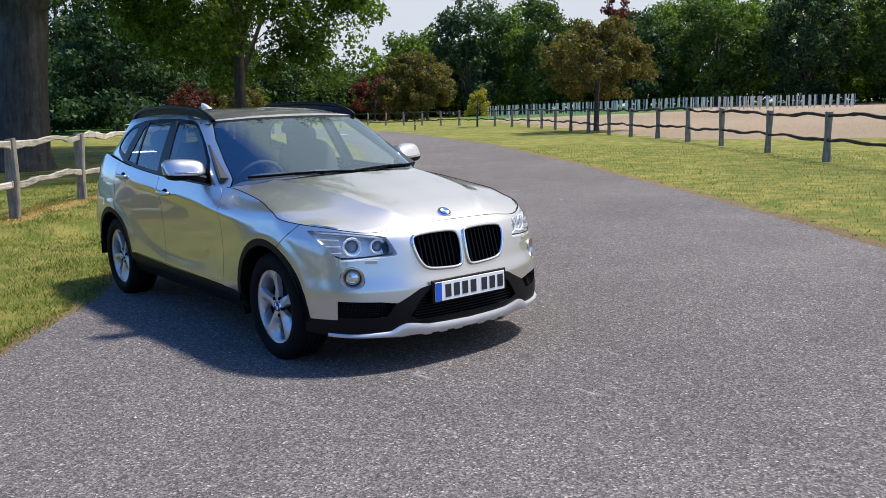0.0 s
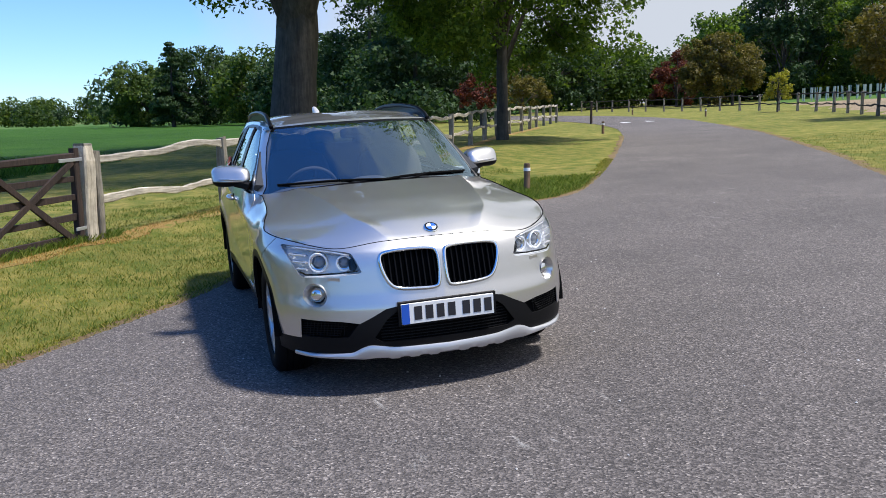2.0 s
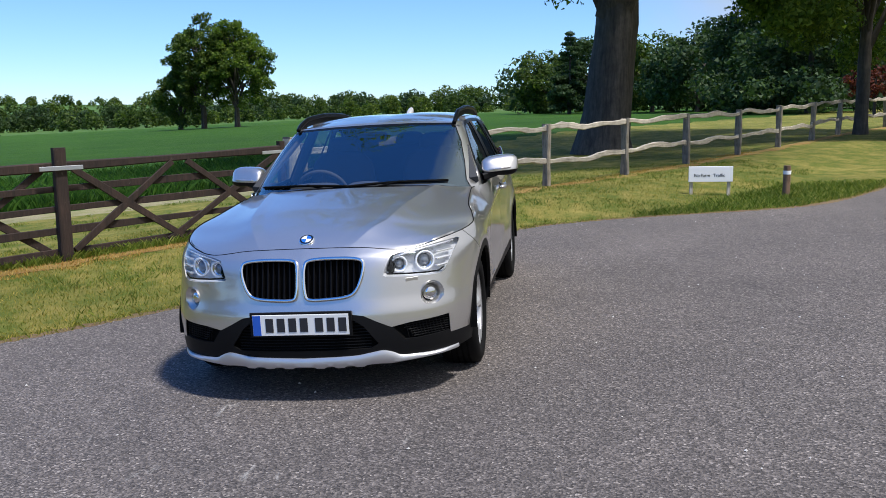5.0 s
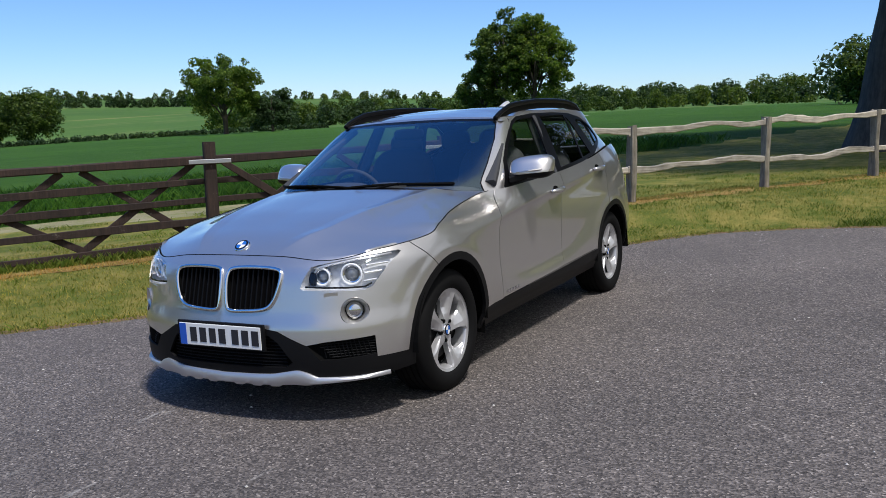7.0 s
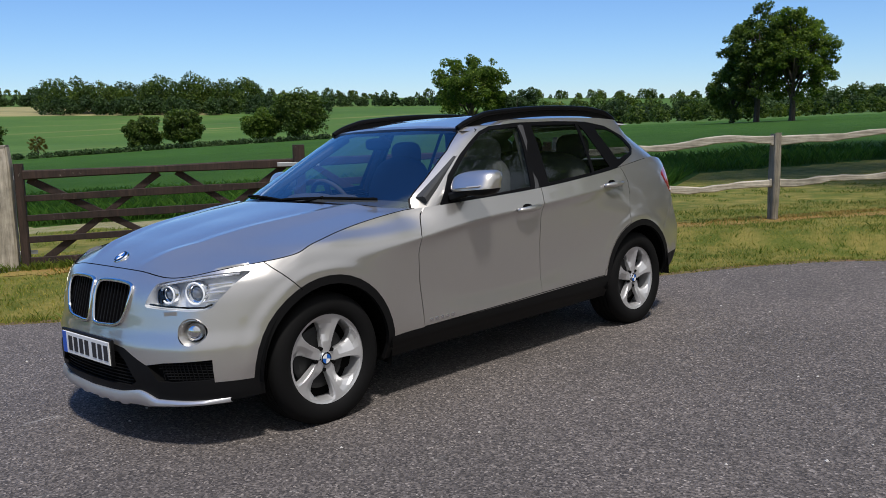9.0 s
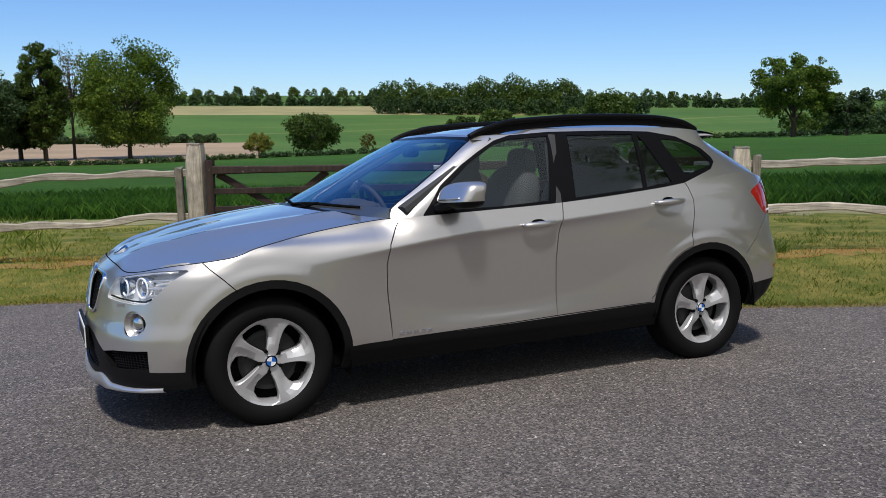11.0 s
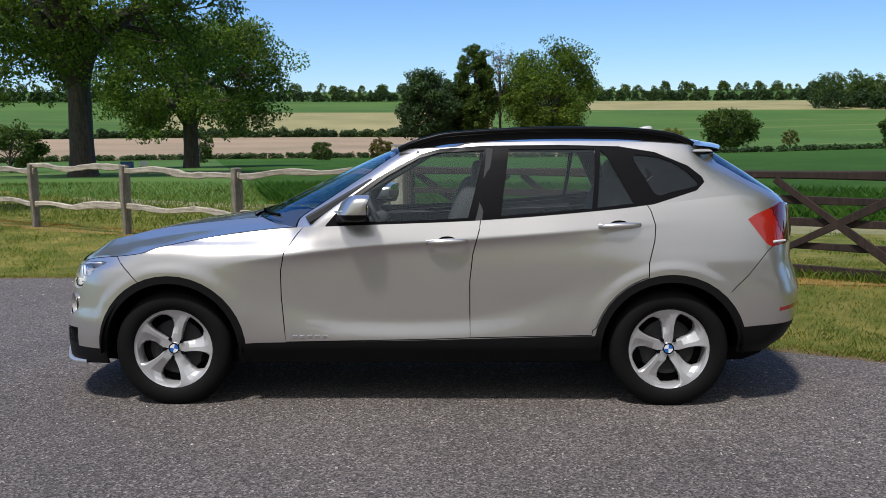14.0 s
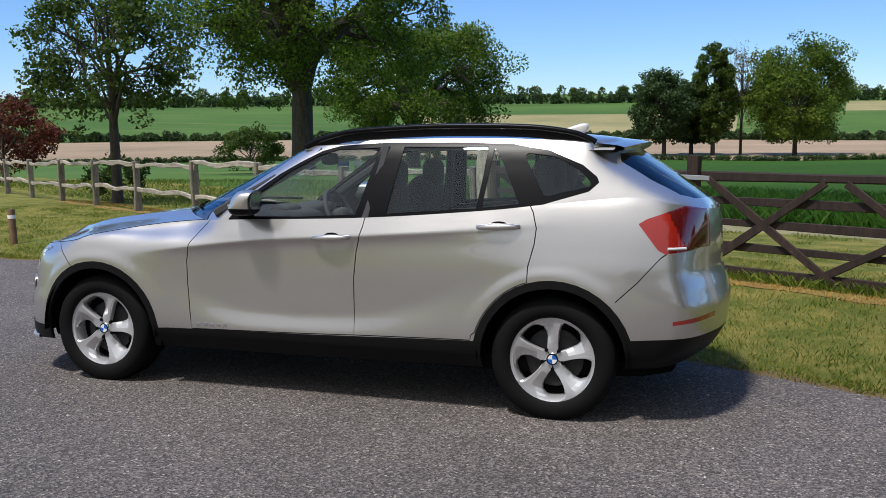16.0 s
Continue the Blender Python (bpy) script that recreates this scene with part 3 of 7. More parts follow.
def leaf_cloud(centres, radii, count, size, rng, flat=0.75):
    """Small leaf-shaped faces strewn through clumps, thicker towards their outsides."""
    centres, radii = np.asarray(centres, float), np.asarray(radii, float)
    w = radii**2
    pick = rng.choice(len(centres), count, p=w / w.sum())
    d = rng.normal(size=(count, 3))
    d /= np.linalg.norm(d, axis=1)[:, None]
    r = radii[pick] * rng.uniform(0.25, 1.0, count) ** 0.5
    pos = centres[pick] + d * r[:, None] * [1, 1, flat]
    n = d * 0.6 + rng.normal(size=(count, 3)) * 0.6 + [0, 0, 0.35]
    n /= np.linalg.norm(n, axis=1)[:, None]
    u = np.cross(n, rng.normal(size=(count, 3)))
    u /= np.linalg.norm(u, axis=1)[:, None]
    v = np.cross(n, u)
    s = size * 1.12 * rng.uniform(0.55, 1.25, count)[:, None]
    k = rng.uniform(0.55, 0.95, count)[:, None]
    tri = np.stack([pos - u * s, pos + u * s * 0.75 - v * s * k, pos + u * s * 0.6 + v * s * k], 1).reshape(-1, 3)
    return tri, np.arange(count * 3).reshape(-1, 3)


def leaf_mesh(name, quad, idx, mat):
    me = bpy.data.meshes.new(name)
    n, c = idx.shape
    me.vertices.add(len(quad))
    me.vertices.foreach_set("co", np.ascontiguousarray(quad, dtype=np.float32).ravel())
    me.loops.add(n * c)
    me.loops.foreach_set("vertex_index", idx.ravel().astype(np.int32))
    me.polygons.add(n)
    me.polygons.foreach_set("loop_start", np.arange(0, n * c, c, dtype=np.int32))
    me.update(calc_edges=True)
    me.validate()
    me.materials.append(mat)
    return me


def lobes(d, seed):
    """How far an uneven crown bulges in a direction."""
    return 1 + 0.1 * math.sin(3.1 * d[0] + 2.3 * d[1] + seed) + 0.09 * math.sin(4.7 * d[1] - 3.3 * d[2] + 2 * seed) + 0.08 * math.sin(6.1 * d[2] + 5.2 * d[0] + 3 * seed)


def tree(x, y, high, wide, bole, girth, leaf, label, category="tree", count=5000, size=0.3, seed=1, limbs=9, drop=0.25, z=None, lean=(0.0, 0.0), name="tree", zmin=0.0, sprays=6, fat=1.0, stout=1.0, full=2.0, low=-0.55):
    """A tree: a tapered bole, limbs that branch into sprays, and clumps of leaves at their ends.
    bole: height at which limbs begin; drop: how low the crown hangs; fat: how close the foliage is."""
    rng = np.random.default_rng(seed)
    base = new(name)
    base.location = (x, y, (land(x, y) if z is None else z) - 0.1)
    tagged(base, label, category, "trees")
    verts, faces = [], []

    def add(path, radii, seg):
        v, f = tube(path, radii, seg, seed)
        o = len(verts)
        verts.extend(v)
        faces.extend([tuple(i + o for i in q) for q in f])

    lx, ly = lean
    low_z = max(zmin, bole - (high - bole) * drop)
    zc, hz = (low_z + high) / 2, (high - low_z) / 2
    mid = np.array((lx, ly, zc))

    def shell(d, f):
        """A place at the share f of the way from the crown's middle to its outside."""
        k = (abs(d[0]) ** full + abs(d[1]) ** full + abs(d[2]) ** full) ** (-1 / full)
        return mid + np.array((d[0] * wide / 2, d[1] * wide / 2, d[2] * hz)) * k * f * lobes(d, seed)

    def curve(a, b, sag):
        a, b = np.array(a), np.array(b)
        m1, m2 = a + (b - a) * 0.36, a + (b - a) * 0.72
        m1[2] += sag
        m2[2] += sag * 0.7
        wob = np.linalg.norm(b - a) * 0.05
        return [tuple(a), tuple(m1 + rng.normal(size=3) * wob), tuple(m2 + rng.normal(size=3) * wob), tuple(b)]

    add([(0, 0, -0.3), (0, 0, 0.2), (lx * 0.18, ly * 0.18, bole * 0.25), (lx * 0.45, ly * 0.45, bole * 0.65), (lx * 0.75, ly * 0.75, bole), (lx, ly, bole + (high - bole) * 0.3), (lx, ly, bole + (high - bole) * 0.6), (lx, ly, high * 0.93)],
        [girth * 0.64, girth * 0.55, girth * 0.5, girth * 0.47, girth * 0.45, girth * 0.27, girth * 0.12, 0.02], 12)
    centres, radii = [], []
    turn0 = rng.uniform(0, 6.28)
    for k in range(limbs):
        # directions spread evenly over the crown by the golden angle
        up = low + (0.95 - low) * (k + 0.5) / limbs
        az = turn0 + 2.39996 * k
        d = np.array((math.cos(az) * math.sqrt(max(0.05, 1 - min(1, up * up))), math.sin(az) * math.sqrt(max(0.05, 1 - min(1, up * up))), min(up, 0.95)))
        start_z = bole + (high - bole) * (0.02 + 0.5 * max(0.0, (k - 1) / limbs)) * rng.uniform(0.6, 1.0)
        f = min(1.0, start_z / (bole + (high - bole) * 0.3))
        a0, tip = np.array((lx * f, ly * f, start_z)), shell(d, 0.72)
        path = curve(a0, tip, (high - bole) * (0.1 if up > 0 else 0.16))
        g = girth * rng.uniform(0.16, 0.27) * stout
        add(path, [g, g * 0.72, g * 0.45, g * 0.14], 7)
        pts = np.array(path)
        for j in range(sprays):
            t = 0.42 + 0.58 * (j + rng.uniform(0, 0.8)) / sprays
            q = pts[0] + (pts[-1] - pts[0]) * t if t > 0.99 else np.array([np.interp(t * 3, range(4), pts[:, c]) for c in range(3)])
            dd = d + rng.normal(size=3) * (0.42, 0.42, 0.38)
            dd /= np.linalg.norm(dd)
            end = shell(dd, rng.uniform(0.72, 0.97))
            end[2] = max(end[2], zmin + wide * 0.05)
            twig = curve(q, end, 0.04 * wide * rng.uniform(-0.3, 1))
            gg = g * 0.3 * (1.15 - t)
            add(twig, [gg + 0.012, gg * 0.7 + 0.01, gg * 0.4 + 0.008, 0.006], 4)
            tw = np.array(twig)
            for t2 in (0.55, 0.8, 1.0):
                c = np.array([np.interp(t2 * 3, range(4), tw[:, c]) for c in range(3)]) + rng.normal(size=3) * wide * 0.028
                centres.append(c)
                radii.append(wide * rng.uniform(0.04, 0.085) * fat * (0.8 + 0.3 * t2))
    for k, r in enumerate(radii):
        if centres[k][2] - r * 0.7 < zmin:
            centres[k][2] = zmin + r * 0.7
    part("trunk", from_arrays("trunk", verts, faces, BARK, True), BARK, base)
    if count:
        q, i = leaf_cloud(centres, radii, count, size, rng)
        part("crown", leaf_mesh("crown", q, i, leaf), leaf, base)
    return base


def conifer(x, y, high, wide, leaf, label, count=4000, size=0.3, seed=1, tiers=11, girth=0.5, bare=0.12):
    rng = np.random.default_rng(seed)
    base = new("conifer")
    base.location = (x, y, land(x, y) - 0.1)
    tagged(base, label, "tree", "trees")
    v, f = tube([(0, 0, -0.2), (0, 0, high * 0.5), (0, 0, high)], [girth / 2, girth / 4, 0.02], 8)
    part("trunk", from_arrays("trunk", v, f, BARK, True), BARK, base)
    centres, radii = [], []
    for k in range(tiers):
        t = bare + (1 - bare) * (k + 0.3) / tiers
        reach = wide / 2 * (1 - t) ** 0.7 * rng.uniform(0.75, 1.1)
        for j in range(max(3, int(9 * (1 - t)))):
            a = rng.uniform(0, 6.28)
            for q in (0.45, 0.8, 1.0):
                centres.append((math.cos(a) * reach * q, math.sin(a) * reach * q, high * t - 0.06 * high * q * (1 - t)))
                radii.append(max(wide * 0.07, wide * 0.15 * (1 - t * 0.5)))
    q, i = leaf_cloud(centres, radii, count, size, rng, 0.5)
    part("crown", leaf_mesh("crown", q, i, leaf), leaf, base)
    return base


def at(bearing, r, eye=(3.0, 2.0)):
    a = radians(bearing)
    return eye[0] + r * math.cos(a), eye[1] + r * math.sin(a)


# the great oak behind the fence, and the trees of the drive
tree(-18.3, 2.3, 17, 17.5, 3.2, 1.3, OAK_LEAF, "great old oak with a thick dark trunk behind the fence", count=90000, size=0.085, seed=3, limbs=18, sprays=9, drop=0.2, z=0.7, zmin=4.3, lean=(0.0, 0.3), stout=1.75, fat=1.0, full=2.7, low=-0.8)
tree(-21.6, 9.9, 11.5, 8.3, 2.3, 0.4, OAK_LEAF, "leafy tree with a slender trunk by the fence", count=62000, size=0.08, seed=5, limbs=16, sprays=8, drop=0.35, zmin=1.9, fat=1.15, full=3.0, low=-0.95)
tree(-39.3, 18.2, 3.1, 3.2, 0.8, 0.16, BROWN_LEAF, "low bronze-leaved tree by the fence", count=5000, size=0.07, seed=15, drop=0.6, zmin=0.6)
tree(-40.2, 16.1, 3.0, 2.8, 0.8, 0.16, RED_LEAF, "small coppery tree by the fence", count=4500, size=0.07, seed=16, drop=0.6, zmin=0.6)
tree(-21.6, 27.4, 5.2, 5.2, 1.5, 0.24, BROWN_LEAF, "young tree with brownish spring leaves at the ploughed field", count=14000, size=0.075, seed=6, drop=0.4, zmin=1.1, limbs=11)
tree(-37.4, 33.7, 2.7, 1.7, 0.6, 0.1, YELLOW_LEAF, "small bright yellow sapling beside the drive", count=3000, size=0.05, seed=7, limbs=8, drop=0.6, zmin=0.3, fat=1.3)
tree(-77.4, 52.6, 6.0, 5.8, 0.8, 0.25, RED_LEAF, "copper-leaved tree beyond the bend of the drive", count=9000, size=0.11, seed=8, drop=0.7, fat=1.2)
tree(-66, 51.4, 6.6, 6.5, 1.0, 0.3, BROWN_LEAF, "brown-green tree at the far roadside", count=8000, size=0.12, seed=9, drop=0.6, fat=1.2)
for k, (b, r, h, w) in enumerate(((168.5, 70, 16, 12), (165.8, 60, 11, 12), (162.5, 75, 13, 12), (180.6, 100, 9.5, 5))):
    conifer(*at(b, r), h, w, DARK_LEAF, "dark spreading cedar in the park", count=18000, size=0.16, seed=20 + k, tiers=16)
for k, (b, r, h, w) in enumerate(((178.5, 110, 9.5, 11), (181.8, 120, 8, 9), (159, 95, 10, 12), (156, 100, 8.5, 11), (152.5, 105, 7, 11), (149.5, 110, 6, 10), (170, 95, 9, 13), (147, 120, 5, 10), (164.5, 90, 10, 11), (172.5, 85, 7, 10), (175.3, 95, 7.5, 10), (167, 100, 10, 12))):
    tree(*at(b, r), h, w, h * 0.12, 0.5, TREE_LEAF if k % 3 else DARK_LEAF, "broad park tree behind the drive", count=12000, size=0.2, seed=40 + k, drop=0.9, limbs=15, fat=1.5, full=2.6, low=-0.95)
# the wood beyond the ploughed field
WOOD_TOP = ((146, 4.5), (145, 6.5), (144, 11.0), (142, 13.8), (140, 15.6), (137, 15.8), (135.5, 13.5), (133, 11.5), (131, 12.5), (129, 14.5), (127, 15.5), (120, 16), (115, 15.5), (100, 13))
for k in range(25):
    b = 145.3 - k * 1.7
    h = interp(-b, [-q[0] for q in WOOD_TOP], [q[1] for q in WOOD_TOP]) * (0.94, 1.0, 0.82, 0.97, 0.88)[k % 5]
    tree(*at(b, 112 + 10 * (k % 3), (6.09, -3.27)), h, 9.5 + 1.5 * (k % 3), 1.2, 0.5, (TREE_LEAF, OAK_LEAF, TREE_LEAF, DARK_LEAF, OAK_LEAF, TREE_LEAF)[k % 6], "tall tree of the wood behind the ploughed field", count=13000, size=0.21, seed=60 + k, drop=0.9, limbs=16, fat=1.5, full=2.8, low=-0.95)
conifer(*at(136.3, 128, (6.09, -3.27)), 17.5, 4.5, DARK_LEAF, "slim dark conifer above the wood", count=5000, size=0.2, seed=31)
tree(*at(131.2, 130, (6.09, -3.27)), 15.5, 8, 2.0, 0.5, RED_LEAF, "dark copper beech in the wood", count=9000, size=0.2, seed=32, fat=1.3, drop=0.8)
tree(*at(144.2, 92, (6.09, -3.27)), 7.0, 6.6, 1.0, 0.3, BROWN_LEAF, "bronze-green tree before the wood", count=9000, size=0.15, seed=33, fat=1.3, drop=0.8)
# trees of the farmland
tree(*at(204.0, 118, (5.77, 2.61)), 14.2, 9.5, 2.2, 0.7, TREE_LEAF, "tall airy tree standing in the crop field", count=24000, size=0.16, seed=80, limbs=14, sprays=8, drop=0.3, zmin=1.2)
tree(*at(202.0, 116, (5.77, 2.61)), 13.6, 9.0, 2.0, 0.7, OAK_LEAF, "tall leafy tree grown together with its neighbour", count=24000, size=0.16, seed=81, limbs=14, sprays=8, drop=0.4, zmin=0.8, fat=1.1)
tree(*at(205.4, 120, (5.77, 2.61)), 7.5, 7, 0.8, 0.5, TREE_LEAF, "low tree beside the tall field trees", count=9000, size=0.17, seed=86, drop=0.9, fat=1.3)
tree(*at(222.2, 150, (4.6, 3.5)), 12.2, 12.0, 2.2, 0.8, OAK_LEAF, "round oak at the edge of the crop", count=26000, size=0.18, seed=82, limbs=13, sprays=8, drop=0.3, zmin=1.2, fat=1.15)
tree(*at(219.3, 152, (4.6, 3.5)), 6.8, 7.5, 0.8, 0.5, DARK_LEAF, "low dark tree beside the oak", count=10000, size=0.18, seed=83, drop=0.8, fat=1.4)
ROUND = ((233.7, 10.0, 10.4, TREE_LEAF), (236.2, 6.4, 7.0, OAK_LEAF), (240.85, 7.4, 7.2, TREE_LEAF), (243.2, 6.4, 6.4, TREE_LEAF), (252.5, 8.0, 10.2, TREE_LEAF))
for k, (b, h, w, lf) in enumerate(ROUND):
    tree(*at(b, 184, (3.58, 4.41)), h, w, 0.9, 0.45, lf, "small round tree below the far field", count=11000, size=0.24, seed=90 + k, drop=0.95, zmin=0.5, limbs=16, sprays=7, fat=1.5, full=2.4, low=-0.9)
tree(*at(249.1, 184, (3.58, 4.41)), 4.0, 3.2, 0.6, 0.2, BROWN_LEAF, "thin young tree below the far field", count=2200, size=0.12, seed=97, drop=0.5)
tree(*at(256.0, 180, (3.58, 4.41)), 4.8, 6.0, 0.4, 0.2, YELLOW_BUSH, "yellow-green bush at the far hedge", "shrub", count=6000, size=0.15, seed=98, drop=0.9, fat=1.3, name="shrub")
for k, (b, h, w, lf) in enumerate(((272.5, 17.8, 12.5, DARK_LEAF), (269.6, 22.5, 8.5, TREE_LEAF), (264.9, 23.0, 20.0, OAK_LEAF), (270.9, 13, 9, TREE_LEAF))):
    tree(*at(b, 190 + 3 * k, (-0.28, 5.59)), h, w, 3.0, 0.9, lf, "tall tree of the clump beyond the crop", count=42000 if w > 15 else 26000, size=0.24, seed=100 + k, drop=0.5, zmin=2.4, limbs=20, sprays=8, fat=1.5, full=2.6, low=-0.95)
tree(*at(268.0, 200, (-0.28, 5.59)), 24.5, 8.0, 6.0, 0.6, BROWN_LEAF, "bare brown tree in the clump, its buds opening", count=2600, size=0.16, seed=105, limbs=20, sprays=10, drop=0.1, stout=0.7)
tree(18.9, -38.0, 16, 15.5, 3.4, 1.2, OAK_LEAF, "broad old oak in the meadow", count=62000, size=0.1, seed=110, limbs=16, sprays=9, drop=0.25, z=-0.95, zmin=2.6, stout=1.7, full=2.4, low=-0.75)
tree(22.3, -66, 12.9, 14.2, 2.9, 1.25, OAK_LEAF, "old oak behind the meadow fence", count=44000, size=0.115, seed=111, limbs=16, sprays=9, drop=0.25, zmin=1.7, stout=1.6, fat=1.05, full=2.4, low=-0.75)
tree(11.9, -13.2, 5.6, 4.2, 1.9, 0.24, TREE_LEAF, "slender small tree behind the fence", count=14000, size=0.05, seed=113, limbs=12, sprays=8, drop=0.25, zmin=1.6)
tree(26.0, -24.5, 3.6, 5.0, 0.5, 0.2, RED_LEAF, "dark copper shrub by the fence", "shrub", count=8000, size=0.07, seed=114, drop=1.0, name="shrub", fat=1.3)
tree(30.0, -52, 3.2, 5.0, 0.5, 0.2, TREE_LEAF, "round shrub in the meadow", "shrub", count=5000, size=0.1, seed=115, drop=1.0, name="shrub", fat=1.3)
tree(13.0, -14.6, 1.3, 1.6, 0.2, 0.06, TREE_LEAF, "low bush at the foot of the fence", "shrub", count=2500, size=0.04, seed=116, drop=1.0, name="shrub", fat=1.3)
for k, (b, h, w, lf) in enumerate(((275.6, 3.0, 3.6, BROWN_LEAF), (287.0, 4.4, 4.0, TREE_LEAF), (279.5, 2.6, 3.2, TREE_LEAF))):
    tree(*at(b, 118, (-0.28, 5.59)), h, w, 0.6, 0.16, lf, "bushy young tree before the far hedge", count=3500, size=0.11, seed=120 + k, drop=0.8, fat=1.2)


def hedge(points, high, deep, leaf, label, size=0.5, per=14, seed=1, name="hedge", uneven=0.3):
    """A clipped hedge: clumps of leaves set along a line."""
    rng = np.random.default_rng(seed)
    line = catmull(points, 12)
    d = np.r_[0, np.cumsum(np.hypot(*np.diff(line, axis=0).T))]
    n = max(4, int(d[-1] / (deep * 0.45)))
    cs, rs = [], []
    for s in np.linspace(0, d[-1], n):
        x, y = np.interp(s, d, line[:, 0]) + rng.normal() * deep * 0.2, np.interp(s, d, line[:, 1]) + rng.normal() * deep * 0.2
        h = high * (1 + uneven * rng.uniform(-1, 1))
        z = land(x, y)
        for t in (0.25, 0.6, 0.82):
            cs.append((x + rng.normal() * deep * 0.15, y + rng.normal() * deep * 0.15, z + h * t))
            rs.append(max(deep * 0.42, h * 0.3) * rng.uniform(0.8, 1.15))
    q, i = leaf_cloud(cs, rs, len(cs) * per, size, rng)
    ob = new(name, leaf_mesh(name, q, i, leaf))
    return tagged(ob, label, "hedge", kind="stuff")


def wood_belt(points, high, deep, leaf, label, size=0.5, per=400, seed=1, uneven=0.35, step=0.55):
    """A far belt of wood: domed crowns of all heights, side by side and behind one another."""
    rng = np.random.default_rng(seed)
    line = catmull(points, 12)
    d = np.r_[0, np.cumsum(np.hypot(*np.diff(line, axis=0).T))]
    cs, rs, s = [], [], 0.0
    while s < d[-1]:
        h = high * (1 + uneven * rng.uniform(-1, 1))
        w = h * rng.uniform(0.75, 1.25)
        x, y = np.interp(s, d, line[:, 0]) + rng.normal() * deep * 0.4, np.interp(s, d, line[:, 1]) + rng.normal() * deep * 0.4
        z = land(x, y)
        for k in range(14):
            up = (k - 1.5) / 12
            az, out = 2.4 * k + rng.uniform(0, 1), math.sqrt(max(0.1, 1 - up * up * 0.96))
            cs.append((x + math.cos(az) * out * w * 0.36, y + math.sin(az) * out * w * 0.36, z + h * (0.22 + 0.6 * up)))
            rs.append(w * rng.uniform(0.15, 0.23))
        s += w * step * rng.uniform(0.6, 1.4)
    q, i = leaf_cloud(cs, rs, int(len(cs) / 14 * per), size, rng, 0.85)
    ob = new("woodland", leaf_mesh("woodland", q, i, leaf))
    return tagged(ob, label, "woodland", kind="stuff")


def arc(r, a0, a1, n=8, wob=0.0, seed=0):
    rng = np.random.default_rng(seed)
    return [at(a, r * (1 + wob * rng.normal())) for a in np.linspace(a0, a1, n)]


hedge(arc(166, 216, 312), 0.75, 1.5, DARK_LEAF, "dark clipped hedge along the far side of the crop", 0.17, 45, 1, uneven=0.2)
hedge(arc(342, 259, 315), 2.4, 4, DARK_LEAF, "dark hedge between the far fields", 0.4, 110, 2, uneven=0.45)
wood_belt(arc(700, 222, 315), 7.5, 6, DARK_LEAF, "dark belt of wood along the far field", 0.7, 330, 3, 0.3, 0.42)
wood_belt(arc(560, 231.5, 248, 8, 0.01), 9, 12, DARK_LEAF, "wooded hillside", 0.6, 620, 4, 0.4, 0.4)
wood_belt(arc(585, 236.5, 248, 8, 0.01), 19, 14, TREE_LEAF, "wooded hilltop", 0.65, 1500, 14, 0.35, 0.36)
wood_belt(arc(600, 237, 248.5, 8, 0.01), 21, 10, DARK_LEAF, "dark trees of the wooded hilltop", 0.7, 1100, 15, 0.25, 0.6)
wood_belt(arc(900, 195, 318), 8, 16, TREE_LEAF, "far ridge of trees", 0.8, 240, 5, 0.6, 0.8)
wood_belt(arc(330, 178, 223, 14, 0.04), 8.5, 9, TREE_LEAF, "line of trees beyond the crop", 0.42, 720, 6, 0.35, 0.42)
wood_belt(arc(300, 180, 221, 14, 0.03), 6.0, 9, DARK_LEAF, "dark trees beyond the crop", 0.42, 460, 16, 0.45, 0.6)
wood_belt(arc(215, 176, 214, 12, 0.05), 3.4, 5, TREE_LEAF, "bushy far edge of the crop", 0.3, 260, 7, 0.6, 0.8)
hedge(arc(128, 100, 148, 14, 0.03), 4.5, 9, DARK_LEAF, "understorey of the wood", 0.36, 150, 8, "woodland", 0.5)
hedge(arc(125, 148, 182, 10, 0.03), 4.0, 8, DARK_LEAF, "shady shrubs behind the park trees", 0.36, 150, 9, "woodland", 0.6)

# ---- the car: x ahead, y to its left, z up from its wheels ----
CAR = new("car")
CAR.matrix_basis = pose(0, 0, 0.014, 2.53, 0, 0)
tagged(CAR, "parked metallic beige-grey estate car with black lower trim", "car")


def make_paint():
    m = material("champagne_metallic_paint", (0.56, 0.54, 0.517), 0.32, 0.84)
    p = principled(m)
    p.inputs["Coat Weight"].default_value, p.inputs["Coat Roughness"].default_value, p.inputs["Coat IOR"].default_value = 1.0, 0.02, 1.9
    v = coords(m)
    fl = noise_tex(m, v, 900, 2, 0.6)
    dust = noise_tex(m, v, 2.2, 5, 0.65)
    c = ramp(m, fl, (0.3, (0.5, 0.482, 0.46)), (0.7, (0.62, 0.598, 0.572)))
    link(m, c, p.inputs["Base Color"])
    r = ramp(m, dust, (0.3, (0.29, 0.29, 0.29)), (0.75, (0.34, 0.34, 0.34)))
    link(m, r, p.inputs["Roughness"])
    return m


